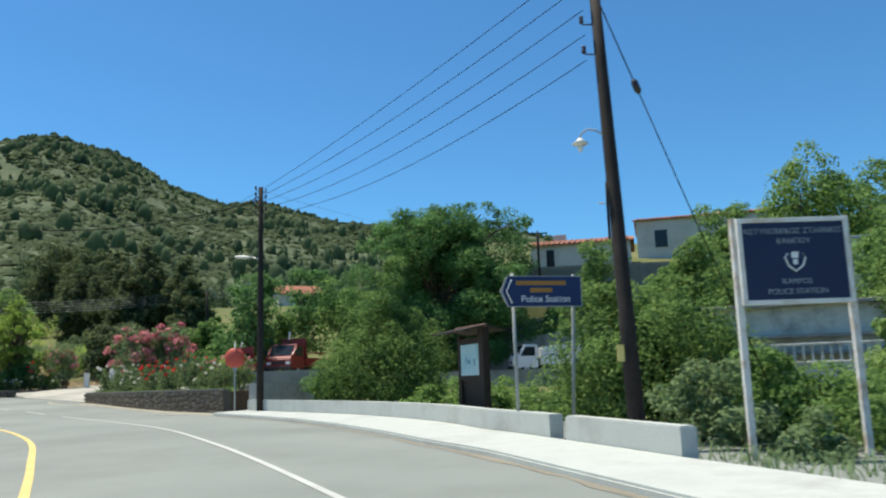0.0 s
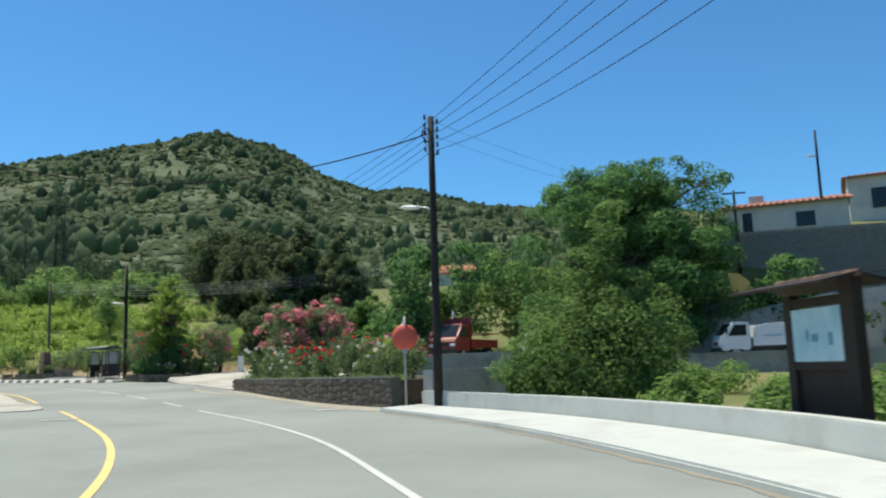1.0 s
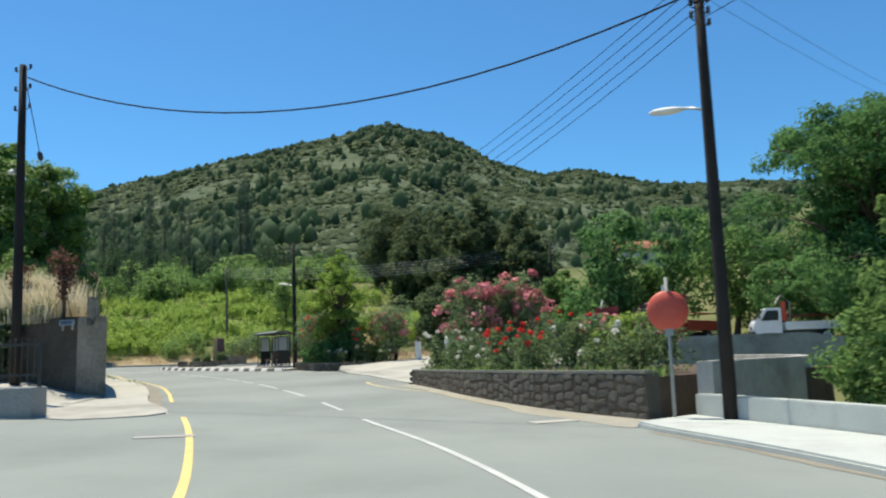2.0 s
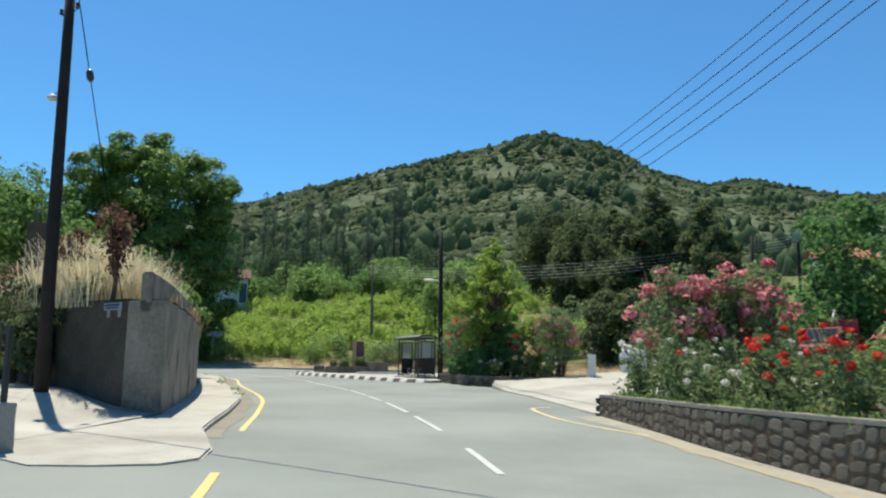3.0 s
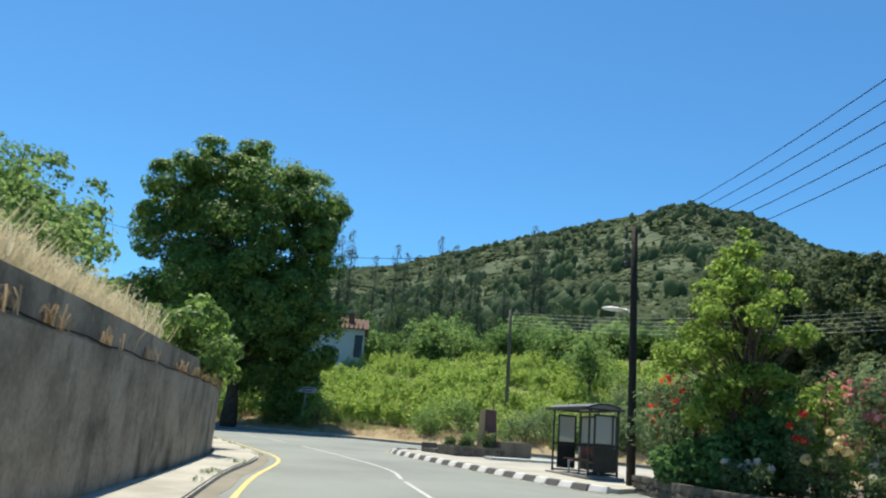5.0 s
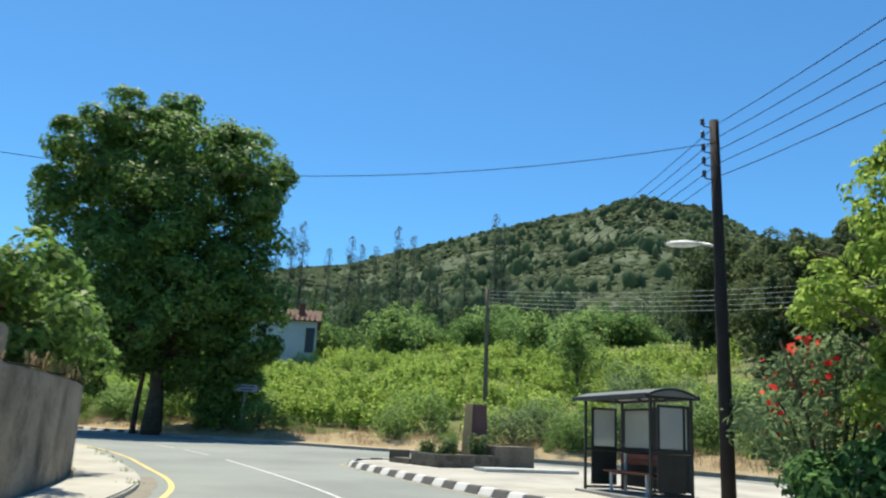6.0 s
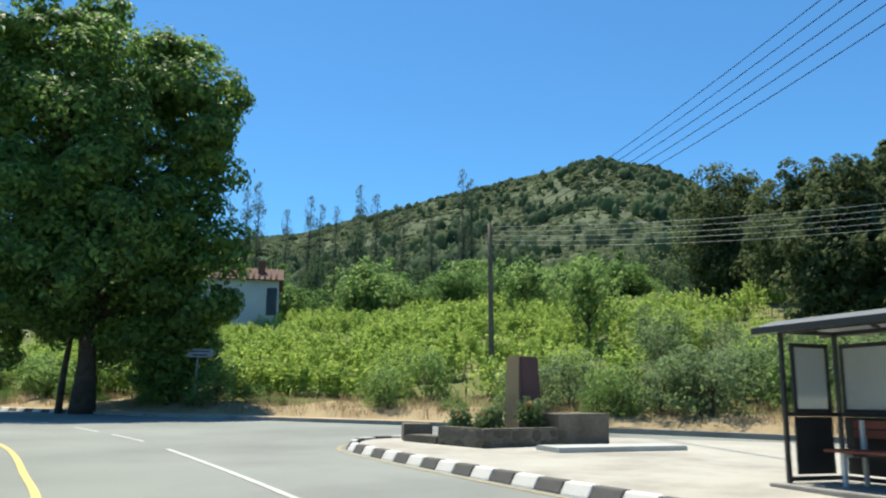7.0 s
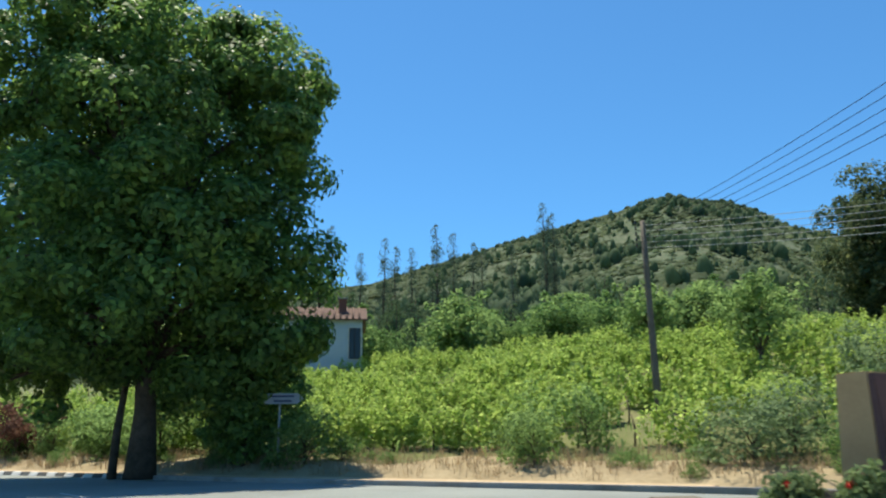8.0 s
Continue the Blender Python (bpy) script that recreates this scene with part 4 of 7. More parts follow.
for s_ in (-1, 1):
    part("roof_board", boxes(((0, 0, 0), (2.0, 0.52, 0.04)), bevel=0.008), DARK_WOOD, nb, "", pose(-0.22, s_ * 0.24, 2.42, -s_ * 11, 0, 0))
for k in range(6):
    part("ridge_tile", bar([(-0.8 + 0.27 * k, 0, 2.47), (-0.52 + 0.27 * k, 0, 2.475)], [0.05, 0.04], 8), OLD_TILES, nb)

# ---- round red road sign and low fence post near the end of the parapet ----
RS = (-7.25, 28.3)
rsign = thing("traffic_mirror", *RS, rz1(*RS) + 0.1, "round orange-red traffic mirror on a grey post, seen from behind", "traffic mirror", rz=12)
part("post", bar([(0, 0, -0.2), (0, 0, 2.35)], 0.03, 10), GREY_METAL, rsign)
disc = part("shell", bar([(0, 0.06, 1.78), (0, 0.0, 1.78), (0, -0.03, 1.78), (0, -0.08, 1.78), (0, -0.10, 1.78)], [0.345, 0.345, 0.32, 0.22, 0.06], 28), SIGN_RED, rsign)
part("mirror_glass", bar([(0, 0.062, 1.78), (0, 0.07, 1.78)], 0.31, 28), GALVANISED, disc)
part("bracket", boxes(((0, -0.02, 1.45), (0.14, 0.03, 0.2))), GREY_METAL, rsign)

# ---- flower bed with its field-stone wall ----
FW = spline([(-7.75, 28.75), (-10.1, 30.6), (-12.6, 33.2), (-14.7, 35.8), (-16.35, 37.75)], 0.35)
FW2 = spline([(-16.35, 37.75), (-16.1, 39.2), (-14.6, 41.6), (-12.5, 44.5)], 0.35)
bed_poly = [tuple(p) for p in FW] + [tuple(p) for p in FW2[1:]] + [(-8, 41), (-4.5, 33.5)]
structure("flower_bed_soil", slab(bed_poly, lambda x, y: 1.10, 0.0), SOIL, "bare garden soil in a walled flower bed", "soil")
wall_front = structure("flower_bed_wall", wall(offset(FW, -0.02), 0.30, 1.18, 0.1, -1.0, 0.02), MORTAR, "dark field-stone flower bed wall", "wall")
structure("flower_bed_coping", wall(offset(FW, 0.01), 0.32, 1.215, 1.16, -1.0, 0.012), OLD_STONE_TOP, "pale level mortar coping on the flower bed wall", "coping")
wall_side = structure("flower_bed_wall_side", wall(offset(FW2[1:], -0.02), 0.28, 1.18, 0.3, -1.0, 0.02), MORTAR, "field-stone flower bed wall by the driveway", "wall")
YARD_WALL = spline([(-13.2, 51.3), (-8, 51.4), (0, 51.4), (9, 51.4), (20, 51.0)], 2)
structure("yard_wall", wall(YARD_WALL, 0.35, lambda x, y: 2.15 if x < -3 else 1.75, -0.3, 1.0, 0.0), GREY_CONCRETE, "grey concrete retaining wall below the truck yard", "wall")
structure("inner_wall", wall(spline([(-6.9, 28.9), (-6.0, 31.0), (-5.2, 33.6), (-5.6, 38), (-7, 43)], 0.8), 0.3, 1.35, -0.4, -1.0, 0.02), PALE_WALL,
          "grey concrete garden wall behind the power pole", "wall")


def rose_bush(x, y, z, h, w, seed, flower, label, nflow=26, bloom=1.0):
    b = thing("rose_bush", x, y, z, label, "flower bush", "flower bushes")
    rng = np.random.RandomState(seed)
    lob = []
    tips = []
    for k in range(10):
        a, r = rng.uniform(0, 6.28), rng.uniform(0.15, 0.55) * w
        e = np.array((r * math.cos(a), r * math.sin(a), h * rng.uniform(0.62, 1.12)))
        part("stem", bar([(0.06 * math.cos(a), 0.06 * math.sin(a), -0.05), (e[0] * 0.5, e[1] * 0.5, e[2] * 0.6), tuple(e)], [0.014, 0.010, 0.005], 5), BARK, b)
        tips.append(e)
        for u in (0.35, 0.6, 0.82):
            s = rng.uniform(0.10, 0.19)
            lob.append((e[0] * u, e[1] * u, e[2] * u, s, s, s * 1.2))
    lob.append((0, 0, h * 0.26, w * 0.42, w * 0.42, h * 0.24))
    p, o = clumps(lob, 120, 9, 0.05, rng, 0.3, 0.22, 18)
    part("foliage", leaf_mesh("foliage", p, o, 0.085, rng, 0.6, spread=0.8), LEAF_ROSE, b)
    for k in range(nflow):
        t = tips[k % len(tips)] + (0 if k < len(tips) else rng.normal(0, 0.13, 3)) + np.array((0, 0, 0.03))
        s = rng.uniform(0.038, 0.062) * bloom
        d = rng.normal(0, 1, (26, 3))
        d /= np.linalg.norm(d, axis=1)[:, None]
        part("blossom", leaf_mesh("blossom", t + d * s * np.array((1, 1, 0.75)), d, s * 1.25, rng, 0.95, spread=0.35), flower, b)
    return b


def oleander(x, y, z, h, w, seed, label, flower=None, clusters=90, mat=None):
    b = thing("oleander_bush", x, y, z, label, "flower bush", "oleanders")
    rng = np.random.RandomState(seed)
    for k in range(11):
        a, r = rng.uniform(0, 6.28), rng.uniform(0.15, 0.5) * w
        part("stem", bar([(0.12 * math.cos(a), 0.12 * math.sin(a), -0.1), (r * 0.45 * math.cos(a), r * 0.45 * math.sin(a), h * 0.5), (r * math.cos(a), r * math.sin(a), h * 0.9)], [0.03, 0.02, 0.006], 5), BARK, b)
    lob = lobes_round(h * 0.12, h * 0.98, w * 0.5, w * 0.5, 9, seed, 0.5)
    p, o = clumps(lob, 330, 9, 0.12, rng, 0.35, 0.2, 45)
    part("foliage", leaf_mesh("foliage", p, o, 0.17, rng, 0.3), mat or LEAF_GREY, b)
    top = [l for l in lob if l[2] > h * 0.45]
    p, o = clumps(top, clusters, 16, 0.07, rng, 0.85, 0.13, 60)
    part("blossom", leaf_mesh("blossom", p, o, 0.145, rng, 0.9), flower or FLOWER_PINK, b)
    return b


rr = random.Random(5)
red, white, yellow = (("red rose bush in full bloom in the flower bed", FLOWER_RED), ("white rose bush in bloom in the flower bed", FLOWER_WHITE),
                      ("pale yellow rose bush in bloom", FLOWER_YELLOW))
inner = offset(FW, -0.75)
plain = ("dark green shrub with a few pale blossoms in the flower bed", FLOWER_WHITE)
pale = ("pale pink rose bush in the flower bed", FLOWER_PINK)
kinds = [plain, plain, plain, red, red, red, white, plain, red, white, plain, white]
for i, (px, py) in enumerate(cut(inner, 1.0, 13.2)[::3][:12]):
    lab, fl = kinds[i % len(kinds)]
    rose_bush(px + rr.uniform(-.2, .2), py + rr.uniform(-.2, .2), 1.08, rr.uniform(0.7, 1.35), rr.uniform(0.95, 1.45), 100 + i, fl, lab, 2 if lab is plain[0] else (8 if i < 6 else 3) if fl is FLOWER_RED else 9)
for i, (px, py) in enumerate(cut(offset(FW, -2.0), 1.5, 12)[::4][:7]):
    rose_bush(px, py, 1.08, rr.uniform(1.2, 1.6), 1.6, 130 + i, red[1] if i in (2, 3) else FLOWER_WHITE, "tall rose bush in the flower bed", 4 if i in (2, 3) else 2)
oleander(-16.0, 42.3, 1.0, 3.9, 2.3, 11, "tall pale pink flowering oleander in the flower bed", clusters=62)
oleander(-14.2, 43.1, 1.0, 3.8, 2.4, 12, "pink flowering oleander behind the roses", clusters=52)
oleander(-15.0, 42.9, 1.0, 3.65, 2.2, 15, "pink flowering oleander between two others", clusters=55)
oleander(-10.2, 37.2, 1.05, 1.6, 2.0, 13, "low grey-green shrub in the flower bed", clusters=4, mat=LEAF_BUSH)
oleander(-8.6, 33.6, 1.05, 1.5, 2.2, 14, "yellow-green shrub at the end of the flower bed", clusters=4, mat=LEAF_BRIGHT)

# ---- driveway ----
structure("driveway", slab([(-16.6, 38.0), (-20.6, 43.0), (-22.9, 45.6), (-24.7, 47.8), (-25.3, 49.1), (-23.6, 50.2), (-22.3, 51.4), (-22.6, 53), (-24.4, 56.4), (-24.6, 62), (-18, 62), (-12, 62), (-12, 56.4), (-12, 53), (-12, 50), (-12, 46), (-13.5, 43), (-15.6, 39.3)],
                           lambda x, y: rz1(x, y) + 0.04 + min(0.44, 0.11 * max(0, y - 46.8)), lambda x, y: rz1(x, y) - 0.3, 0.02), CONCRETE, "pale concrete driveway", "driveway")
gate_pillar = thing("gate_pillar", -22.0, 51.0, rz1(-22.0, 51.0) + 0.44, "white painted concrete gate pillar with a small lantern", "pillar")
part("shaft", boxes(((0, 0, 0.40), (0.24, 0.24, 0.95)), bevel=0.015), WHITE_METAL, gate_pillar)
part("cap", boxes(((0, 0, 0.87), (0.28, 0.28, 0.05)), bevel=0.015), WHITE_METAL, gate_pillar)
part("lantern", bar([(0, 0, 0.89), (0, 0, 0.93), (0, 0, 0.95), (0, 0, 1.08), (0, 0, 1.10), (0, 0, 1.16)], [0.05, 0.04, 0.08, 0.10, 0.12, 0.02], 8), BLACK_METAL, gate_pillar, "small dark lantern")
FENCE_GREEN = material("green_fence_wire", [(0.03, 0.07, 0.045), (0.05, 0.10, 0.065)], 5, 30, 0.5, bump=0.0)


def mesh_fence(x, y, z, length, height, rz, label):
    """A green wire mesh panel between two posts."""
    f = thing("mesh_fence", x, y, z, label, "fence", "fences", rz)
    for px in (0, length):
        part("post", bar([(px, 0, -0.2), (px, 0, height + 0.05)], 0.03, 8), GREY_METAL, f)
    for zz in (0.08, height):
        part("rail", bar([(0, 0, zz), (length, 0, zz)], 0.015, 6), FENCE_GREEN, f)
    for k in range(1, int(length / 0.07)):
        part("wire", bar([(k * 0.07, 0, 0.08), (k * 0.07, 0, height)], 0.005, 4), FENCE_GREEN, f)
    for k in range(1, int(height / 0.14)):
        part("wire", bar([(0, 0.006, k * 0.14), (length, 0.006, k * 0.14)], 0.005, 4), FENCE_GREEN, f)
    return f


mesh_fence(-23.95, 51.5, rz1(-23.0, 51.2) + 0.42, 1.85, 0.95, -12, "green wire mesh fence beside the gate pillar")
mesh_fence(-20.4, 58.5, rz1(-20.4, 58.5) + 0.46, 3.4, 1.9, 12, "tall green wire mesh fence behind the driveway")
bag = thing("bulk_bag", -23.7, 60.5, rz1(-23.7, 60.5) + 0.46, "full white woven bulk bag", "bag", "bags")
bm = bmesh.new()
bmesh.ops.create_cube(bm, size=1.0, matrix=Matrix.Translation((0, 0, 0.58)) @ Matrix.Diagonal((1.02, 1.02, 1.16, 1)))
bmesh.ops.subdivide_edges(bm, edges=bm.edges[:], cuts=5, use_grid_fill=True)
for v in bm.verts:
    k = 1 + 0.12 * math.sin(v.co.z * 2.6) - 0.10 * (max(abs(v.co.x), abs(v.co.y)) > 0.5 and min(abs(v.co.x), abs(v.co.y)) > 0.4)
    v.co.x *= k + 0.04 * noise.noise(v.co * 3)
    v.co.y *= k
    v.co.z += 0.09 * noise.noise(v.co * 2.5) * (v.co.z > 0.3)
for f in bm.faces:
    f.smooth = True
part("body", bm, BAG_WHITE, bag)
for sx in (-0.32, 0.32):
    part("strap", bar([(sx, -0.3, 1.13), (sx + 0.03, -0.1, 1.21), (sx, 0.15, 1.2), (sx, 0.3, 1.13)], 0.03, 5), BAG_WHITE, bag)
for bx, by, bw, bh in [(-22.4, 61.8, 0.8, 0.75), (-21.5, 62.0, 0.9, 0.6)]:
    slump = thing("slumped_bag", bx, by, rz1(bx, by) + 0.46, "slumped white woven bag beside the driveway", "bag", "bags")
    bm = bmesh.new()
    bmesh.ops.create_icosphere(bm, subdivisions=3, radius=0.5, matrix=Matrix.Translation((0, 0, bh * 0.45)) @ Matrix.Diagonal((bw * 1.15, bw, bh, 1)))
    for v in bm.verts:
        v.co += 0.10 * noise.noise_vector(v.co * 3.1 + Vector((bx, 0, 0)))
        v.co.z = max(v.co.z, 0.0)
    for f in bm.faces:
        f.smooth = True
    part("body", bm, BAG_WHITE, slump)

# ---- second flower bed, beside the shelter ----
B2 = spline([(-22.3, 51.1), (-23.6, 49.85), (-25.1, 48.95), (-26.7, 49.35), (-29.5, 51.6)], 0.35)
B2b = [(-29.0, 54.5), (-27, 58), (-24.3, 57)]
structure("garden_soil", slab([tuple(p) for p in B2] + B2b, lambda x, y: rz1(x, y) + 0.32, lambda x, y: rz1(x, y) - 0.3), SOIL, "garden soil in a low walled bed", "soil")
wall_two = structure("garden_wall", wall(B2, 0.25, lambda x, y: rz1(x, y) + 0.42, lambda x, y: rz1(x, y) - 0.3, -1.0, 0.02), MORTAR, "low grey stone garden wall", "wall")
for i, (px, py, h, w, (lab, fl)) in enumerate([(-24.5, 50.15, 1.25, 0.95, yellow), (-26.4, 50.2, 0.7, 0.8, white), (-23.7, 50.5, 0.8, 0.9, white), (-25.1, 50.3, 1.75, 0.7, red), (-25.9, 49.9, 0.65, 0.8, white), (-27.6, 50.8, 0.7, 0.8, white)]):
    rose_bush(px, py, rz1(px, py) + 0.3, h, w, 160 + i, fl, lab, 16 if fl is FLOWER_YELLOW else 4, 1.4 if fl is FLOWER_YELLOW else 1.1)
oleander(-28.3, 51.9, rz1(-28.3, 51.9) + 0.3, 2.75, 2.5, 24, "open many-stemmed oleander with a few red flowers", FLOWER_RED, 3, LEAF_GREY)
oleander(-23.6, 51.5, rz1(-23.6, 51.5) + 0.3, 3.25, 2.1, 21, "pink flowering oleander in the low walled bed", clusters=34)
oleander(-25.3, 52.4, rz1(-25.3, 52.4) + 0.3, 2.7, 2.0, 23, "bright green creeper shrub behind the bed", clusters=3, mat=LEAF_BRIGHT)

rail = thing("low_iron_railing", -29.3, 55.6, rz1(-29.3, 55.6) + 0.02, "low black iron railing behind the walled bed", "railing", rz=8)
for px in (0, 1.2, 2.4, 3.6):
    part("post", bar([(px, 0, -0.1), (px, 0, 1.0)], 0.025, 6), BLACK_METAL, rail)
for zz in (0.35, 0.66, 0.97):
    part("rail", bar([(0, 0, zz), (3.6, 0, zz)], 0.018, 6), BLACK_METAL, rail)

# ---- island with striped kerb ----
KERB = spline([(-29.3, 50.3), (-30.6, 50.45), (-33.7, 51.6), (-38, 53.5), (-41.4, 55.2), (-42.7, 56.2), (-43.3, 57.5), (-42.9, 58.9)], 0.25)
island = [tuple(p) for p in offset(KERB, -0.18)] + [(-41.2, 61.6), (-36, 63.2), (-30, 61), (-26.5, 58.2), (-29.4, 52.2)]
structure("island_pavement", slab(island, lambda x, y: rz1(x, y) + 0.11, lambda x, y: rz1(x, y) - 0.3), CONCRETE, "pale concrete pavement round the bus shelter", "pavement")
kerb = thing("kerb", -36, 53, 0, "black and white painted kerb stones", "kerb", kind="structure")
s = np.r_[0, np.cumsum(np.linalg.norm(np.diff(KERB, axis=0), axis=1))]
ks = np.arange(0.4, s[-1] - 0.3, 0.52)
stone_me = {}
for i, u in enumerate(ks):
    px, py = np.interp(u, s, KERB[:, 0]), np.interp(u, s, KERB[:, 1])
    qx, qy = np.interp(u + 0.1, s, KERB[:, 0]), np.interp(u + 0.1, s, KERB[:, 1])
    kind_ = i % 2
    if kind_ not in stone_me:
        bm = bmesh.new()
        prof = [(-0.1, -0.17), (0.1, -0.17), (0.1, 0.02), (0.02, 0.155), (0.0, 0.165), (-0.1, 0.165)]
        ends = [[bm.verts.new((x, y, z)) for y, z in prof] for x in (-0.252, 0.252)]
        bm.faces.new(ends[0])
        bm.faces.new(ends[1][::-1])
        for j in range(6):
            bm.faces.new((ends[0][j], ends[0][(j + 1) % 6], ends[1][(j + 1) % 6], ends[1][j]))
        bmesh.ops.bevel(bm, geom=bm.edges[:], offset=0.012, segments=1, affect="EDGES")
        bmesh.ops.recalc_face_normals(bm, faces=bm.faces)
        me = bpy.data.meshes.new("kerb_stone")
        bm.to_mesh(me)
        bm.free()
        me.materials.append((KERB_WHITE, KERB_BLACK)[kind_])
        stone_me[kind_] = me
    ang = math.degrees(math.atan2(qy - py, qx - px))
    part("kerb_stone", stone_me[kind_], None, kerb, "", pose(px + 36, py - 53, rz1(px, py) - 0.01, 0, 0, ang + rr.uniform(-1, 1)))
structure("kerb_line", ribbon(offset(KERB, 0.30), offset(KERB, 0.21), 0.006), YELLOW_WORN, "worn yellow line along the island kerb", "road line")
FARK = spline([(-27, 64.0), (-33, 66.0), (-40, 66.6), (-47, 65.6), (-53, 64.4), (-60, 63.2), (-70, 62.2), (-80, 60.8)], 0.5)
FARK2 = FARK[FARK[:, 0] < -64.6]
FARK = FARK[FARK[:, 0] > -65.2]
structure("far_kerb", wall(FARK, 0.22, lambda x, y: rz1(x, y) + 0.13, lambda x, y: rz1(x, y) - 0.3, -1.0, 0.02), GREY_CONCRETE, "grey concrete kerb at the foot of the bank", "kerb")
far_kerb = thing("kerb", -66, 62, 0, "black and white painted kerb stones beneath the tree", "kerb", kind="structure")
s = np.r_[0, np.cumsum(np.linalg.norm(np.diff(FARK2, axis=0), axis=1))]
for i, u in enumerate(np.arange(0.3, s[-1] - 0.3, 0.62)):
    px, py = np.interp(u, s, FARK2[:, 0]), np.interp(u, s, FARK2[:, 1])
    qx, qy = np.interp(u + 0.1, s, FARK2[:, 0]), np.interp(u + 0.1, s, FARK2[:, 1])
    ang = math.degrees(math.atan2(qy - py, qx - px))
    part("kerb_stone", stone_me[i % 2], None, far_kerb, "", pose(px + 66, py - 62, rz1(px, py) - 0.02, 0, 0, ang + rr.uniform(-1.5, 1.5)) @ Matrix.Diagonal((1.2, 1, 1, 1)))
FARP = spline([(-45.5, 65.9), (-50, 65.05), (-55, 64.2), (-62, 63.2), (-72, 62.2), (-84, 60.3)], 0.5)
structure("verge_path", ribbon(offset(FARP, -0.1), offset(FARP, -1.5), 0.12, 3), material("dusty_verge", [(0.36, 0.26, 0.15), (0.50, 0.39, 0.25)], 0.7, 9, 1.0, bump=0.5, bump_scale=12),
          "dusty earth verge along the road", "verge")

# ---- bus shelter ----
BSX, BSY = -33.6, 54.02
shelter = thing("bus_shelter", BSX, BSY, rz1(BSX, BSY) + 0.11, "black-framed bus shelter with frosted panels and a curved roof", "bus shelter", rz=-32)
LEN, DEP, HT = 2.43, 0.88, 1.86
part("plinth", boxes(((LEN / 2, DEP / 2, 0.01), (LEN + 0.36, DEP + 0.30, 0.08)), bevel=0.02), GREY_CONCRETE, shelter)
for px in (0, LEN):
    for py in (0, DEP):
        part("post", boxes(((px, py, HT / 2), (0.05, 0.05, HT)), bevel=0.006), BLACK_METAL, shelter)
part("post", boxes(((LEN * 0.5, DEP, HT / 2), (0.04, 0.045, HT)), bevel=0.006), BLACK_METAL, shelter)
for z in (0.10, 0.86, HT):
    part("rail", boxes(((LEN / 2, DEP, z), (LEN, 0.045, 0.05)), bevel=0.004), BLACK_METAL, shelter)
    for px in (0, LEN):
        part("rail", boxes(((px, DEP / 2, z), (0.045, DEP, 0.05)), bevel=0.004), BLACK_METAL, shelter)
part("rail", boxes(((LEN / 2, 0, HT), (LEN, 0.045, 0.06)), bevel=0.004), BLACK_METAL, shelter)


def framed_panel(length, m, label):
    """A frosted pane in a dark frame above a dark sheet, in the local x-z plane, hung between posts."""
    z0, z1, k = 0.90, 1.70, 0.05
    fr_ = part("panel_frame", boxes(((length / 2, 0, z0), (length, 0.035, k)), ((length / 2, 0, z1), (length, 0.035, k)), ((k / 2, 0, (z0 + z1) / 2), (k, 0.035, z1 - z0)),
                                    ((length - k / 2, 0, (z0 + z1) / 2), (k, 0.035, z1 - z0)), bevel=0.004), BLACK_METAL, shelter, "", m)
    part("pane", boxes(((length / 2, 0, (z0 + z1) / 2), (length - 2 * k + 0.01, 0.012, z1 - z0 - k + 0.01))), FROSTED, fr_, label)
    part("lower_panel", boxes(((length / 2, 0, 0.49), (length, 0.025, 0.68)), bevel=0.006), BLACK_METAL, fr_)


for x0, x1 in ((0.07, 0.5 * LEN - 0.06), (0.5 * LEN + 0.06, LEN - 0.07)):
    framed_panel(x1 - x0, pose(x0, DEP, 0), "frosted pale back pane")
for px in (0, LEN):
    framed_panel(DEP - 0.28, pose(px, 0.14, 0, 0, 0, 90), "frosted pale end pane")


def arch(x0, x1, thick, rise, z, over):
    bm = bmesh.new()
    rows = []
    for x in (x0, x1):
        for t in (0, thick):
            rows.append([bm.verts.new((x, -over + (DEP + 2 * over) * u, z + t + rise * (1 - (2 * u - 1) ** 2))) for u in np.linspace(0, 1, 13)])
    a, b, c, d = rows
    for i in range(12):
        bm.faces.new((a[i], a[i + 1], c[i + 1], c[i]))
        bm.faces.new((b[i], b[i + 1], d[i + 1], d[i]))
        bm.faces.new((a[i], a[i + 1], b[i + 1], b[i]))
        bm.faces.new((c[i], c[i + 1], d[i + 1], d[i]))
    bm.faces.new((a[0], c[0], d[0], b[0]))
    bm.faces.new((a[-1], c[-1], d[-1], b[-1]))
    return bm


def tympanum(x, rise, z, over):
    """The low bow-shaped end sheet under the roof."""
    bm = bmesh.new()
    sides = []
    for xx in (x - 0.006, x + 0.006):
        up = [bm.verts.new((xx, -over + (DEP + 2 * over) * u, z + rise * (1 - (2 * u - 1) ** 2))) for u in np.linspace(0.02, 0.98, 13)]
        sides.append(up)
        bm.faces.new(up)
    for i in range(13):
        j = (i + 1) % 13
        bm.faces.new((sides[0][i], sides[0][j], sides[1][j], sides[1][i]))
    return bm


ROOF_SHEET = material("smoky_roof_sheet", [(0.34, 0.36, 0.35), (0.44, 0.46, 0.45)], 1.2, 12, 0.35, bump=0.0, translucent=0.5)
OVER = 0.13
roof = part("roof", arch(-0.32, LEN + 0.08, 0.012, 0.14, HT + 0.03, OVER), ROOF_SHEET, shelter, "curved translucent roof sheet")
for px in (-0.30, LEN * 0.25, LEN * 0.5, LEN * 0.75, LEN + 0.06):
    part("rib", arch(px - 0.02, px + 0.02, 0.04, 0.14, HT - 0.01, OVER), BLACK_METAL, roof)
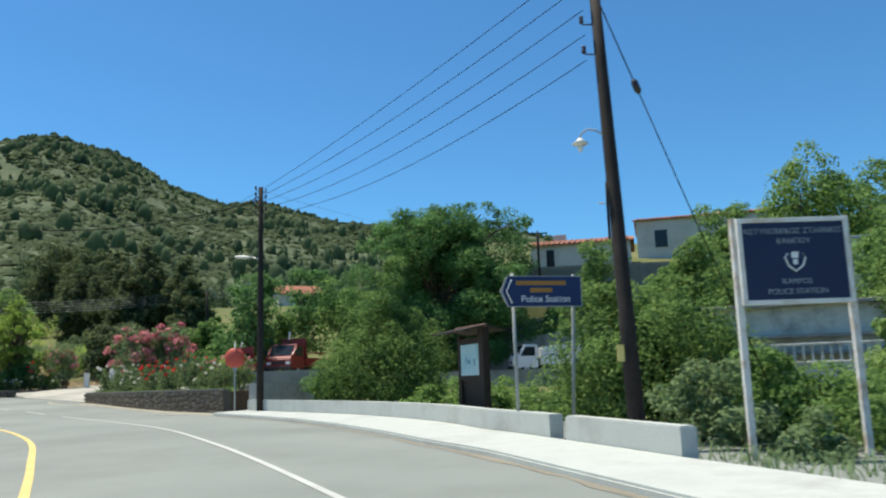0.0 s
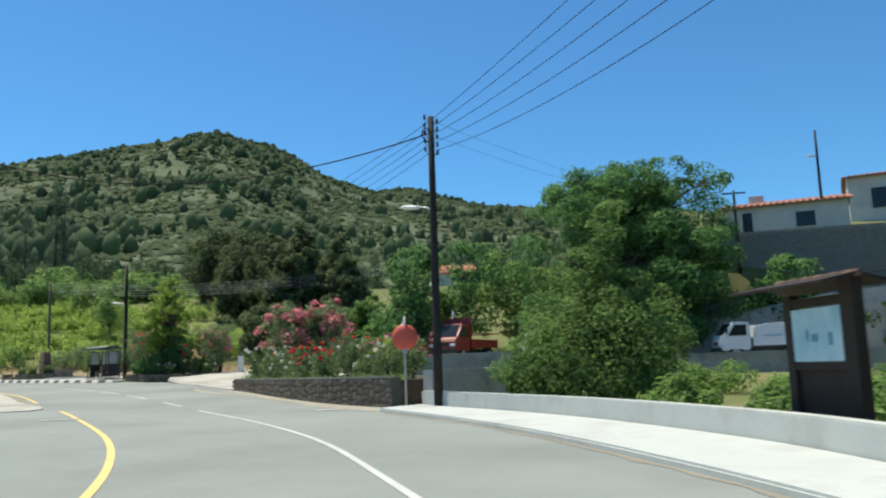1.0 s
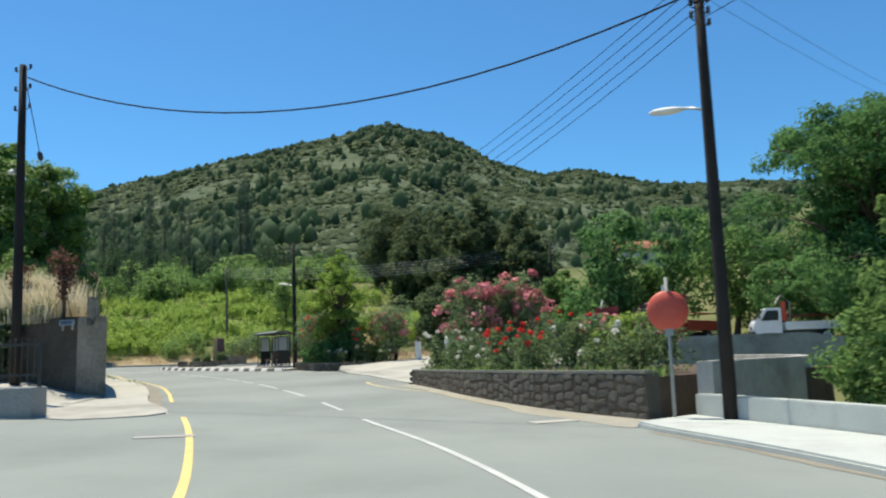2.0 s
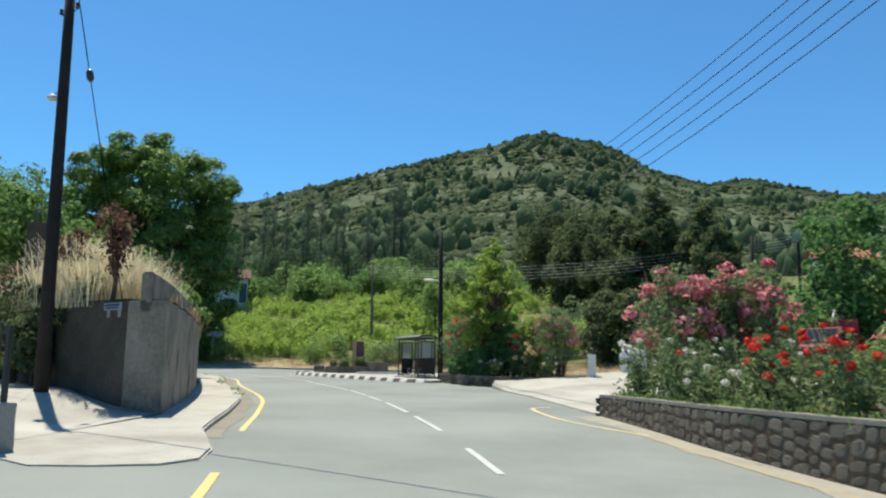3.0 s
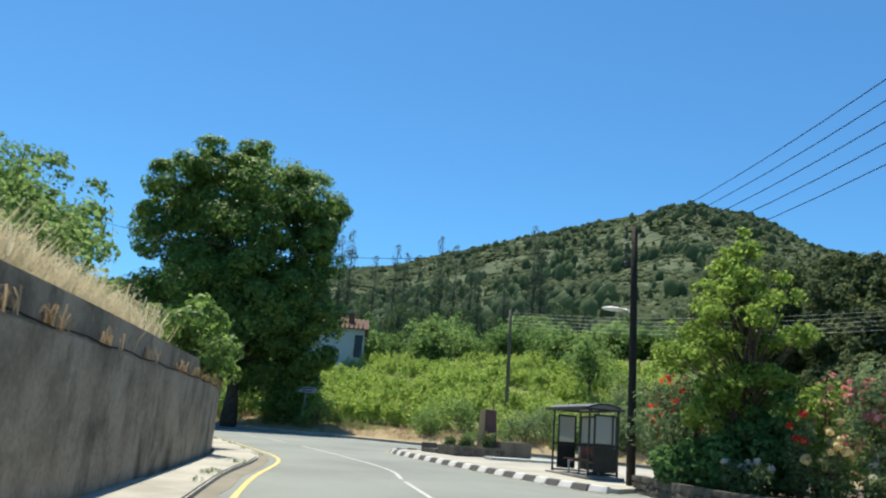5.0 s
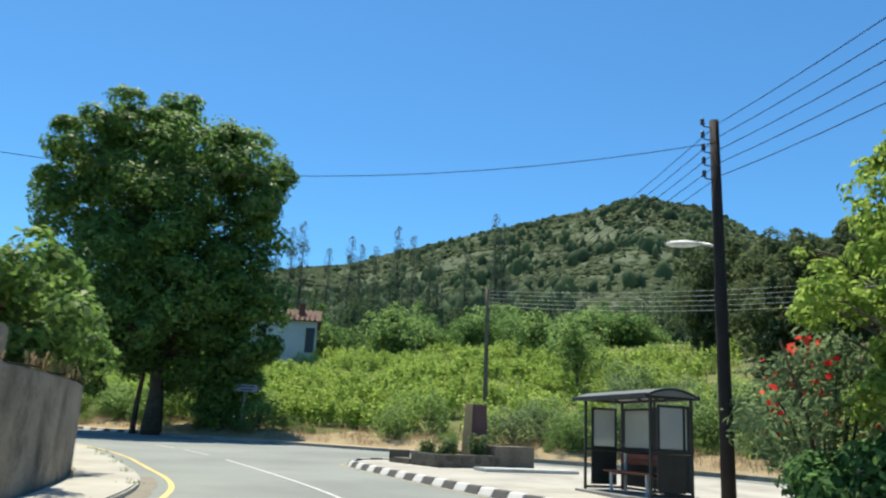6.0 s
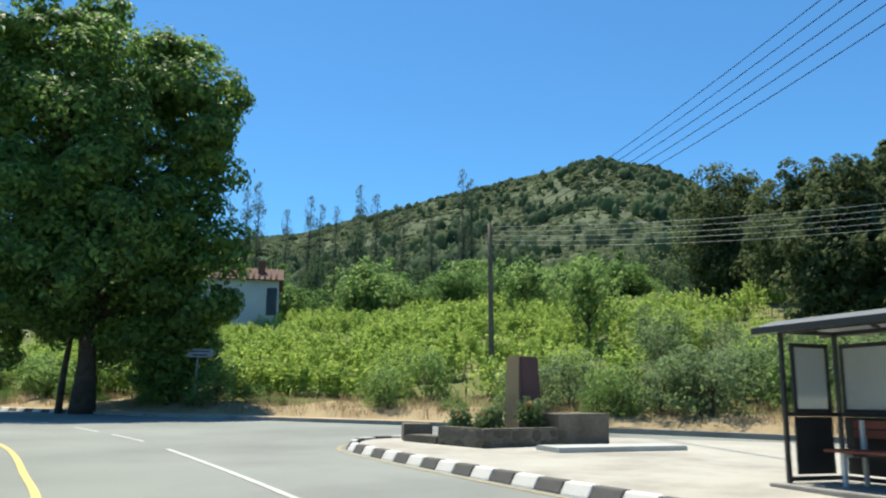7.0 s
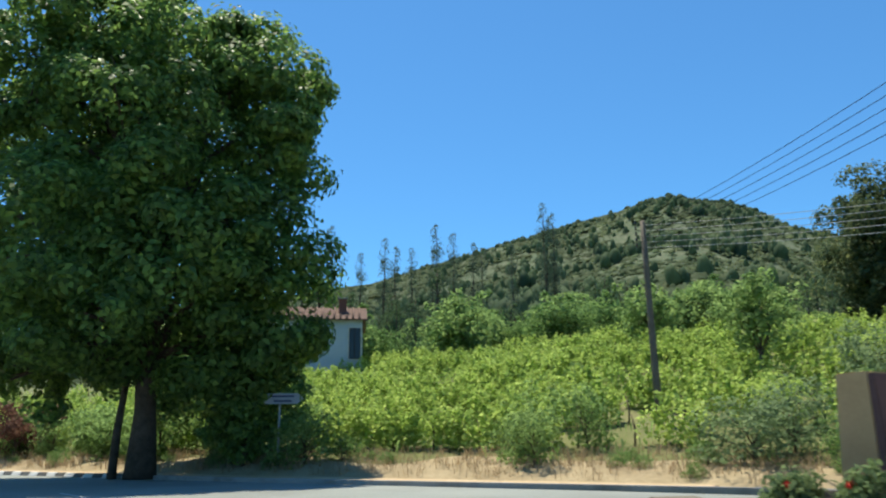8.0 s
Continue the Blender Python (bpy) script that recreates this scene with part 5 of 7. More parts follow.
for px in (-0.29, LEN + 0.05):
    part("end_sheet", tympanum(px, 0.14, HT + 0.01, OVER), ROOF_SHEET, roof, "pale bow-shaped end sheet")
for py in (-OVER, DEP + OVER):
    part("eave", boxes(((LEN / 2 - 0.12, py, HT + 0.02), (LEN + 0.42, 0.05, 0.085)), bevel=0.01), BLACK_METAL, roof)
bench = part("bench", boxes(((1.2, 0.44, 0.41), (1.5, 0.05, 0.04))), BLACK_METAL, shelter)
for px in (0.55, 1.85):
    part("leg", boxes(((px, 0.29, 0.22), (0.045, 0.045, 0.44)), ((px, 0.62, 0.40), (0.045, 0.045, 0.80)), ((px, 0.44, 0.40), (0.045, 0.34, 0.04))), WHITE_METAL, bench)
for k in range(3):
    part("slat", boxes(((1.2, 0.28 + 0.13 * k, 0.45), (1.75, 0.115, 0.035)), bevel=0.008), BENCH_WOOD, bench)
for k in range(2):
    part("slat", boxes(((1.2, 0.65, 0.64 + 0.11 * k), (1.6, 0.03, 0.10)), bevel=0.008), BENCH_WOOD, bench)

# ---- monument in its planter ----
PLANTER_STONE = material("dark_planter_stone", [(0.09, 0.08, 0.06), (0.15, 0.135, 0.105), (0.21, 0.19, 0.15)], 1.6, 14, 0.95, bump=0.6, bump_scale=18)
structure("step_slab", slab([(-38.9, 57.2), (-37.3, 59.6), (-36.7, 59.2), (-38.2, 56.8)], lambda x, y: rz1(x, y) + 0.20, lambda x, y: rz1(x, y), 0.015), NEW_CONCRETE, "low pale concrete step slab on the pavement", "step")


def block(name, poly, h, label, mat=PLANTER_STONE, category="planter"):
    return structure(name, slab(poly, lambda x, y: rz1(x, y) + 0.14 + h, lambda x, y: rz1(x, y) - 0.05, 0.02), mat, label, category)


PLANTER_LABEL = "dark stone planter wall round the monument"
planter_front = block("planter_wall_1", [(-39.8, 56.75), (-39.16, 58.58), (-39.42, 58.67), (-40.02, 56.98)], 0.33, PLANTER_LABEL)
planter_left = block("planter_wall_2", [(-39.84, 56.77), (-40.04, 57.0), (-40.98, 57.3), (-41.1, 57.05)], 0.335, PLANTER_LABEL)
block("planter_wall_3", [(-41.12, 57.08), (-40.96, 57.32), (-41.75, 60.1), (-42.0, 60.2)], 0.325, PLANTER_LABEL)
block("planter_wall_4", [(-41.98, 60.22), (-41.72, 60.12), (-39.62, 60.45), (-39.5, 60.75)], 0.33, PLANTER_LABEL)
planter_block = block("planter_block", [(-39.15, 58.6), (-38.65, 59.9), (-39.45, 60.3), (-39.85, 58.95)], 0.60, "higher dark stone block at the planter end")
block("planter_end", [(-42.8, 57.95), (-42.25, 57.35), (-41.85, 57.85), (-42.4, 58.45)], 0.33, "low dark stone block at the planter end")
block("planter_step", [(-42.22, 57.33), (-41.15, 57.04), (-41.3, 57.55), (-41.9, 57.75)], 0.12, "low dark stone step at the planter end")
block("planter_soil", [(-40.05, 57.05), (-39.45, 58.65), (-39.86, 59.0), (-39.55, 60.4), (-41.7, 60.1), (-41.0, 57.35)], 0.24, "dry planter soil", SOIL, "soil")
mon = thing("monument", -40.33, 59.12, rz1(-40.33, 59.12) + 0.36, "tapered stone monument slab, tan face and dark red side", "monument", rz=-20)


def tapered(x0, x1, y0, y1, h, k0, k1):
    """A block whose top is drawn in by the given amounts at its two ends."""
    bm = bmesh.new()
    low = [bm.verts.new(p) for p in ((x0, y0, 0), (x1, y0, 0), (x1, y1, 0), (x0, y1, 0))]
    high = [bm.verts.new(p) for p in ((x0 + k0, y0 + 0.04, h), (x1 - k1, y0 + 0.04, h), (x1 - k1, y1 - 0.04, h), (x0 + k0, y1 - 0.04, h))]
    bm.faces.new(low[::-1])
    bm.faces.new(high)
    for i in range(4):
        bm.faces.new((low[i], low[(i + 1) % 4], high[(i + 1) % 4], high[i]))
    bmesh.ops.bevel(bm, geom=bm.edges[:], offset=0.012, segments=2, affect="EDGES")
    return bm


part("slab", tapered(-0.34, 0.20, -0.27, 0.27, 1.60, 0.07, 0.03), TAN_STONE, mon)
part("side_slab", tapered(0.21, 0.36, -0.28, 0.28, 1.57, -0.04, 0.11), RED_STONE, mon, "dark red stone side")
for i, (px, py) in enumerate([(-40.85, 57.6), (-40.1, 57.5), (-39.75, 58.5), (-41.2, 59.0)]):
    rose_bush(px, py, rz1(px, py) + 0.36, 0.30 + 0.16 * (i % 3), 0.42, 190 + i, FLOWER_RED, "small dry bush with a red blossom in the planter", 1)

# ---- road sign across the junction ----
rs2 = thing("direction_sign", -60.5, 65.55, gz1(-60.5, 65.55), "white and blue arrow direction sign on a grey post", "sign", rz=40)
part("post", bar([(0, 0, -0.2), (0, 0, 2.5)], 0.04, 8), GREY_METAL, rs2)
sp = part("plate", arrow_plate(1.15, 0.36, 0.2, -0.06, -0.03), DULL_WHITE, rs2, "", Matrix.Translation((0.62, 0, 2.28)) @ Matrix.Diagonal((-1, 1, 1, 1)))
for zz, ww in ((0.08, 0.80), (-0.08, 0.62)):
    part("text_bar", boxes(((0.52, -0.064, zz), (ww, 0.006, 0.055))), BLUE_SIGN, sp)
sl = thing("street_sign", -22.82, 30.12, 2.42, "white and blue street sign fixed to the side wall", "sign", rz=-4)
slp = part("plate", boxes(((0, -0.03, 0.36), (0.56, 0.03, 0.14)), bevel=0.005), DULL_WHITE, sl)
part("text_bar", boxes(((0, -0.048, 0.385), (0.48, 0.006, 0.035))), BLUE_SIGN, slp)
part("text_bar", boxes(((0, -0.048, 0.335), (0.40, 0.006, 0.03))), BLUE_SIGN, slp)
for px in (-0.18, 0.18):
    part("stay", boxes(((px, 0.0, 0.26), (0.03, 0.05, 0.2))), GREY_METAL, sl)

# ---- trees ----
OAK = (-64.2, 62.6)
oak = thing("plane_tree", *OAK, rz1(*OAK) + 0.15, "huge dense dark green broadleaf tree shading the road bend", "tree", "large trees")
oak_lobes = [(0, 0, 6.2, 4.4, 4.4, 2.8), (-2.6, 0.6, 9, 3.8, 4, 3), (1.9, 0, 8.6, 3.4, 3.8, 3), (0, -1.6, 11.5, 3.8, 3.6, 3), (0.2, 1.4, 13.1, 3.4, 3.4, 2.8),
             (-2.2, -0.8, 14.8, 2.7, 2.8, 2.3), (0.6, -0.2, 15.7, 2.5, 2.6, 2.1), (1.9, 1.8, 15.2, 2, 2.1, 1.9), (-2.9, -2.6, 12.7, 2.3, 2.3, 2), (-4.4, -3.6, 9.4, 2.3, 2.3, 2.2),
             (3.4, 2.6, 11.9, 1.9, 2, 1.9), (2.9, 1.6, 14.8, 1.9, 2, 1.7), (-4.4, -1.6, 12.3, 2.4, 2.4, 2.2), (-5.2, -1.4, 8, 2.5, 2.6, 2.3), (3.4, 1.8, 7.4, 2, 2.4, 2),
             (0, -3.8, 7.6, 2.9, 2.4, 2.4), (0.3, -2.6, 14.6, 2.2, 2, 2), (-1.4, -0.9, 16.8, 1.9, 1.9, 1.5), (-5.4, -4.6, 7, 2.2, 2.2, 2), (-3.4, -3.6, 15, 1.8, 1.8, 1.6),
             (2.2, 3, 5, 2.3, 2.3, 1.7), (-3.6, -2.8, 5, 2.5, 2.4, 1.6), (1.6, -3.2, 5, 2.2, 2, 1.5), (2.5, 2.4, 15, 1.9, 1.9, 1.8), (-4.2, -3.8, 12, 2, 2, 2),
             (2.6, 4.0, 12.4, 1.9, 1.9, 1.9), (2.5, 3.4, 14.0, 1.8, 1.8, 1.7), (2.2, 3.7, 10.9, 1.7, 1.7, 1.3), (2.4, 3.7, 5.6, 1.8, 1.8, 1.7), (1.7, 3.0, 7.6, 2.0, 2.0, 1.7),
             (0.6, 1.8, 2.9, 2.0, 2.0, 1.1), (-3.0, -3.4, 3.2, 2.2, 2.2, 1.2), (-4.6, -4.8, 4.8, 2.0, 2.0, 1.6), (2.0, 3.0, 3.2, 1.8, 1.7, 1.2), (-1.9, -3.2, 16.9, 1.7, 1.7, 1.5), (-2.5, -4.4, 15.2, 1.7, 1.7, 1.6), (-3.2, -4.8, 13.2, 1.8, 1.8, 1.6), (0.0, 0.4, 17.6, 1.7, 1.7, 1.2), (-2.4, -1.6, 17.0, 1.6, 1.6, 1.3),
             (1.4, 2.4, 4.0, 2.8, 2.4, 1.4), (-2.2, 1.8, 3.9, 2.6, 2.4, 1.3), (-1.2, -2.4, 4.4, 2.4, 2.2, 1.3)]
limbs(oak, 13.5, 0.43, oak_lobes, 3, first=0.3)
part("stem", bar([(-1.0, -0.5, -0.2), (-0.95, -0.45, 1.6), (-0.8, -0.3, 3.6)], [0.17, 0.14, 0.1], 8), BARK, oak)
crown_part(oak, oak_lobes, 7600, 17, 0.28, LEAF_OAK, 41, shell=0.70, jitter=0.15, spread=0.34, dense=250)

def broadleaf(name, x, y, z, h, w, seed, label, mat, clump=500, per=12, leaf=0.2, h0=0.22, group="trees", n=9, trunk=None, category="tree", shoots=0, aspect=0.55):
    t = thing(name, x, y, z, label, category, group)
    lob = lobes_round(h * h0, h, w / 2, w / 2, n, seed, 0.5)
    limbs(t, h * 0.7, trunk or 0.03 * h, lob, seed)
    rs = random.Random(seed)
    for k in range(shoots):
        l = rs.choice(lob)
        a, u = rs.uniform(0, 6.28), rs.uniform(0.2, 0.8)
        s = rs.uniform(0.06, 0.11) * w
        lob.append((l[0] + l[3] * u * math.cos(a), l[1] + l[4] * u * math.sin(a), l[2] + l[5] * rs.uniform(0.7, 1.15), s, s, rs.uniform(0.5, 1.0) * l[5]))
    crown_part(t, lob, clump, per, leaf, mat, seed + 1, jitter=0.2 if shoots else 0.16, aspect=aspect)
    return t


for ux, uy, uh, uw, us in [(-62.2, 65.4, 4.6, 3.4, 55), (-63.6, 67.5, 4.2, 3.6, 48)]:
    broadleaf("understory_tree", ux, uy, gz1(ux, uy) - 0.1, uh, uw, us, "dark leafy shrub growing beneath the huge tree", LEAF_OAK, 560, 12, 0.2, h0=0.0, group="understory")
for ux, uy, uh, uw, us in [(-69.0, 66.0, 2.4, 3.2, 49), (-72.5, 65.4, 2.0, 3.0, 47), (-66.0, 67.0, 2.0, 2.4, 46)]:
    broadleaf("roadside_shrub", ux, uy, gz1(ux, uy) - 0.1, uh, uw, us, "sunlit green shrub behind the huge tree", LEAF_SLOPE, 260, 11, 0.16, h0=0.0, n=7, category="shrub", group="roadside shrubs")
# behind the retaining wall: trees and shrubs on the bank
broadleaf("bank_tree", -41.5, 37.0, 3.2, 6.5, 5.6, 51, "leafy green tree on the bank above the wall", LEAF_BUSH, 900, 12, 0.18)
broadleaf("bank_tree", -36.0, 36.0, 3.1, 4.6, 4.0, 52, "leafy green tree on the bank above the wall", LEAF_BUSH, 420, 12, 0.2)
broadleaf("bank_tree", -53.0, 43.5, 3.3, 9.6, 6.4, 53, "leafy green tree on the bank above the wall", LEAF_BUSH, 1000, 12, 0.18)
broadleaf("bank_tree", -46.0, 42.6, 3.1, 6.4, 4.6, 65, "leafy green tree on the bank above the wall", LEAF_BUSH, 500, 12, 0.2, h0=0.05)
broadleaf("creeper_shrub", -41.3, 45.7, 1.9, 3.6, 2.8, 54, "dense overhanging green creeper at the end of the wall", LEAF_OAK, 800, 12, 0.16, h0=0.02)
broadleaf("creeper_shrub", -38.6, 44.0, 2.7, 2.6, 2.4, 56, "dense overhanging green creeper at the end of the wall", LEAF_OAK, 300, 12, 0.18, h0=0.0)
LEAF_BROWN = leaf_material("reddish_leaf", (0.105, 0.055, 0.042), (0.165, 0.085, 0.062), (0.25, 0.145, 0.10))
broadleaf("bank_tree", -41.8, 41.4, 3.0, 5.4, 4.2, 71, "small leafy tree on the bank above the wall", LEAF_BUSH, 420, 12, 0.18, h0=0.1)
broadleaf("bank_tree", -35.2, 38.6, 3.0, 3.5, 3.0, 72, "small leafy tree on the bank above the wall", LEAF_SLOPE, 300, 12, 0.16, h0=0.05, shoots=8)
broadleaf("reddish_shrub", -23.35, 30.45, 2.75, 2.1, 0.75, 57, "reddish-leaved shrub on the dry bank", LEAF_BROWN, 80, 9, 0.11, h0=0.3, n=6, shoots=6)
broadleaf("reddish_shrub", -25.5, 30.95, 2.75, 1.85, 0.8, 58, "reddish-leaved shrub on the dry bank", LEAF_BROWN, 80, 9, 0.11, h0=0.3, n=6, shoots=6)
broadleaf("reddish_shrub", -79.8, 64.5, gz1(-79.8, 64.5), 3.0, 5.0, 59, "reddish-brown shrub beside the far bend", LEAF_BROWN, 300, 10, 0.2, h0=0.0)
for i, (px, py, h, w) in enumerate([(-24.3, 30.5, 0.95, 0.9), (-26.2, 31.0, 1.1, 1.2), (-28.2, 31.6, 1.2, 1.5), (-31.0, 32.6, 1.0, 1.6)]):
    broadleaf("dry_shrub", px, py, 2.5, h, w, 70 + i, "small dry shrub hanging over the wall", LEAF_BROWN if i % 2 else LEAF_GREY, 90, 9, 0.11, h0=0.0)


def grass_tufts(name, places, height, per, mat, seed, label, spread=0.25, width=0.02):
    """Many thin bent blades at the places, joined."""
    rng = np.random.RandomState(seed)
    c = np.repeat(np.asarray(places, float), per, 0)
    n = len(c)
    c[:, :2] += rng.normal(0, spread, (n, 2))
    h = height * rng.uniform(0.5, 1.25, n)
    a = rng.uniform(0, 2 * np.pi, n)
    bend = rng.uniform(0.1, 0.6, n) * h
    d = np.stack([np.cos(a), np.sin(a), np.zeros(n)], 1)
    s = np.stack([-np.sin(a), np.cos(a), np.zeros(n)], 1) * (width * rng.uniform(0.6, 1.6, n))[:, None]
    up = np.array([0, 0, 1.0])
    mid = c + d * bend[:, None] * 0.3 + up * (h * 0.62)[:, None]
    tip = c + d * bend[:, None] + up * h[:, None]
    v = np.stack([c - s, c + s, mid + s, mid - s, tip + s * 1.3, tip - s * 1.3], 1).reshape(-1, 3)
    b = np.arange(n)[:, None] * 6
    f = np.concatenate([b + np.array([0, 1, 2, 3]), b + np.array([3, 2, 4, 5])])
    ob = part(name, mesh_np(name, v, f), mat)
    return tagged(ob, label, "grass", kind="stuff")


LEAF_BROWN_GRASS = leaf_material("dry_brown_grass", (0.26, 0.19, 0.11), (0.36, 0.27, 0.16), (0.46, 0.36, 0.23))
rng = np.random.RandomState(8)
u = rng.rand(650)
base = resample(offset(lwl, 2.0)[4:], 400)
pl = base[(u * 330).astype(int)] + rng.normal(0, 0.33, (650, 2))
pl = pl[pl[:, 0] > -35.5]
grass_tufts("tall_dry_grass", np.column_stack([pl, 2.75 + 0.42 * smooth(0.2, 3.2, -side_distance(pl[:, 0], pl[:, 1], lwl))]), 1.08, 60, STRAW, 1, "tall dry straw grass above the retaining wall", 0.32, 0.004)
sp = np.repeat(np.column_stack([pl, 2.75 + 0.42 * smooth(0.2, 3.2, -side_distance(pl[:, 0], pl[:, 1], lwl))]), 70, 0)
sp += np.column_stack([rng.normal(0, 0.36, (len(sp), 2)), 0.28 + 1.12 * rng.rand(len(sp)) * (0.45 + 0.9 * vnoise(sp[:, 0] * 1.3, sp[:, 1] * 1.3))])
tagged(part("seed_heads", leaf_mesh("seed_heads", sp, np.zeros_like(sp), 0.06, rng, 0.3, spread=1.0), STRAW), "pale seed heads of the tall dry grass", "grass", kind="stuff")
ledge = resample(offset(lwl, 0.14)[2:], 300)[(rng.rand(15) * 299).astype(int)] + rng.normal(0, 0.03, (15, 2))
grass_tufts("ledge_grass", np.column_stack([ledge, np.full(15, 2.92)]), 0.24, 30, LEAF_BROWN_GRASS, 3, "dry brown grass growing along the wall ledge", 0.10, 0.006)
lip = np.column_stack([offset(lwl, 0.03), np.full(len(lwl), 2.955)])
tagged(part("wall_cable", bar([Vector(p) + Vector((0, 0, 0.02 * math.sin(i * 1.7))) for i, p in enumerate(lip[1:])], 0.013, 5), WIRE), "thin dark cable running along the top of the retaining wall", "cable")
pl = np.column_stack([rng.uniform(-34, -23.5, 900), rng.uniform(0, 1, 900)])
sy = np.interp(pl[:, 0], side_line[::-1, 0], side_line[::-1, 1])
ty = np.interp(pl[:, 0], lwl[::-1, 0], lwl[::-1, 1])
py_ = sy + 0.3 + (ty - sy - 2.3) * pl[:, 1]
keep = ty - sy > 2.6
grass_tufts("dry_grass", np.column_stack([pl[keep, 0], py_[keep], np.full(keep.sum(), 2.8)]), 0.8, 28, STRAW, 2, "dry straw grass on the bank", 0.34, 0.006)

for i, (px, py, z, h, w) in enumerate([(-25.0, 29.95, 1.1, 2.2, 1.0), (-26.4, 30.3, 1.1, 2.7, 1.5), (-28.2, 31.0, 1.1, 2.9, 1.9), (-30.4, 31.7, 1.1, 3.0, 2.2)]):
    broadleaf("hanging_shrub", px, py, z, h, w, 290 + i, "dark dry shrub hanging down the side wall", (LEAF_DARK, LEAF_DARK, LEAF_BROWN)[i % 3], 260, 10, 0.13, h0=0.0, n=8, category="shrub", group="hanging shrubs")
# small things on the left: gate post, railing, unfinished column
gp = thing("iron_railing", -19.45, 26.3, rz1(-19.45, 26.3), "dark iron railing on a rough grey concrete block wall", "railing", rz=11)
bm = boxes(((-2.4, 0, 0.26), (4.9, 0.45, 0.72)), bevel=0.04)
bmesh.ops.subdivide_edges(bm, edges=[e for e in bm.edges if e.calc_length() > 0.5], cuts=6, use_grid_fill=True)
for v in bm.verts:
    v.co += 0.018 * noise.noise_vector(v.co * 4.0)
part("block_wall", bm, GREY_CONCRETE, gp)
for zz in (0.86, 1.48):
    part("rail", boxes(((-2.35, 0.1, zz), (4.6, 0.04, 0.05)), bevel=0.006), BLACK_METAL, gp)
for px in (-0.06, -2.3, -4.6):
    part("rail_post", boxes(((px, 0.1, 1.08), (0.06, 0.06, 0.96)), bevel=0.005), BLACK_METAL, gp)
for k in range(30):
    px = -0.2 - 0.148 * k
    part("baluster", bar([(px, 0.1, 0.74), (px, 0.1, 1.52), (px, 0.1, 1.56), (px, 0.1, 1.62)], [0.011, 0.011, 0.02, 0.002], 5), BLACK_METAL, gp)
col = thing("unfinished_column", -34.3, 35.1, 2.8, "unfinished concrete column with bare steel bars", "column")
# The shaft reads as a silhouette: its shade is put into the colour.
part("shaft", boxes(((0, 0, 1.7), (0.42, 0.42, 3.4)), bevel=0.02), SHADED_STAINED_CONCRETE, col)
for k in range(4):
    part("steel_bar", bar([(-0.15 + 0.1 * k, 0, 3.3), (-0.15 + 0.1 * k, 0.02 * k, 3.9)], 0.012, 5), BLACK_METAL, col)

# ---- right side bushes and the large feathery tree ----
broadleaf("large_bush", -2.15, 28.9, -0.2, 3.75, 5.0, 61, "large dense green bush behind the low wall", LEAF_HEDGE, 4300, 13, 0.115, aspect=0.4, h0=0.02, n=12, shoots=44, category="bush", group="large bushes")
broadleaf("large_bush", -3.9, 29.0, 0.0, 2.1, 2.2, 66, "smaller green bush against the low wall", LEAF_BUSH, 800, 12, 0.10, h0=0.0, n=7, shoots=10, category="bush", group="large bushes")
broadleaf("large_bush", 4.2, 17.6, -0.2, 3.0, 4.8, 62, "large dark green bush behind the low wall", LEAF_HEDGE, 3400, 13, 0.115, aspect=0.4, h0=0.02, n=12, shoots=34, category="bush", group="large bushes")
broadleaf("large_bush", 6.0, 14.2, -0.2, 1.35, 3.6, 63, "green bush behind the police board", LEAF_BUSH, 1500, 13, 0.10, h0=0.0, n=9, shoots=16, category="bush", group="large bushes")
broadleaf("large_bush", 9.4, 16.0, -0.2, 2.2, 3.6, 64, "yellow-green bush behind the police board", LEAF_SLOPE, 1500, 13, 0.11, h0=0.0, n=9, shoots=16, category="bush", group="large bushes")
broadleaf("large_bush", 3.7, 13.0, -0.1, 1.5, 1.6, 67, "pale green shrub at the end of the low wall", LEAF_GREY, 320, 10, 0.10, h0=0.0, n=6, category="bush", group="large bushes")
for i, (px, py, h, w) in enumerate([(0.9, 22.0, 0.9, 1.6), (2.6, 24.0, 0.8, 2.0), (-0.6, 25.6, 1.1, 1.8), (4.5, 27, 1.0, 3.0), (3.5, 31, 1.0, 3.4), (-1.0, 34, 1.4, 3.6), (6, 36, 1.0, 5), (1.5, 40, 1.1, 5)]):
    broadleaf("scrub_bush", px, py, gz1(px, py) - 0.1, h, w, 240 + i, "dark green scrub bush behind the low wall", LEAF_OAK, 420, 11, 0.13, h0=0.0, n=7, category="bush", group="scrub bushes", shoots=8)
BT = (-0.2, 59.5)
big = thing("feathery_tree", *BT, gz1(*BT), "large spreading tree with feathery dark green foliage", "tree", "large trees")
bl = []
rb = random.Random(4)
for k in range(110):
    a, zz = rb.uniform(0, 6.28), 1.2 + 10.4 * ((k * 0.618) % 1)
    r = float(np.interp(zz, (1, 4, 8, 11, 12.5), (5.6, 7.2, 6.8, 5.2, 3.5))) * rb.uniform(0.15, 0.92)
    bl.append((r * math.cos(a), r * math.sin(a) * 0.8, zz, rb.uniform(1.4, 2.4), rb.uniform(1.4, 2.2), rb.uniform(0.5, 0.85)))
bl += [(-2.4, 0, 12.0, 1.2, 1.3, 0.6), (0.8, 0, 12.3, 1.3, 1.3, 0.6), (3.6, 0, 12.0, 1.4, 1.3, 0.6), (6.4, 0.3, 11.6, 1.6, 1.4, 0.5)]
limbs(big, 10.5, 0.34, bl, 9)
crown_part(big, bl, 7600, 15, 0.26, LEAF_TREE, 77, dense=130, shell=0.4, jitter=0.2, aspect=0.4)
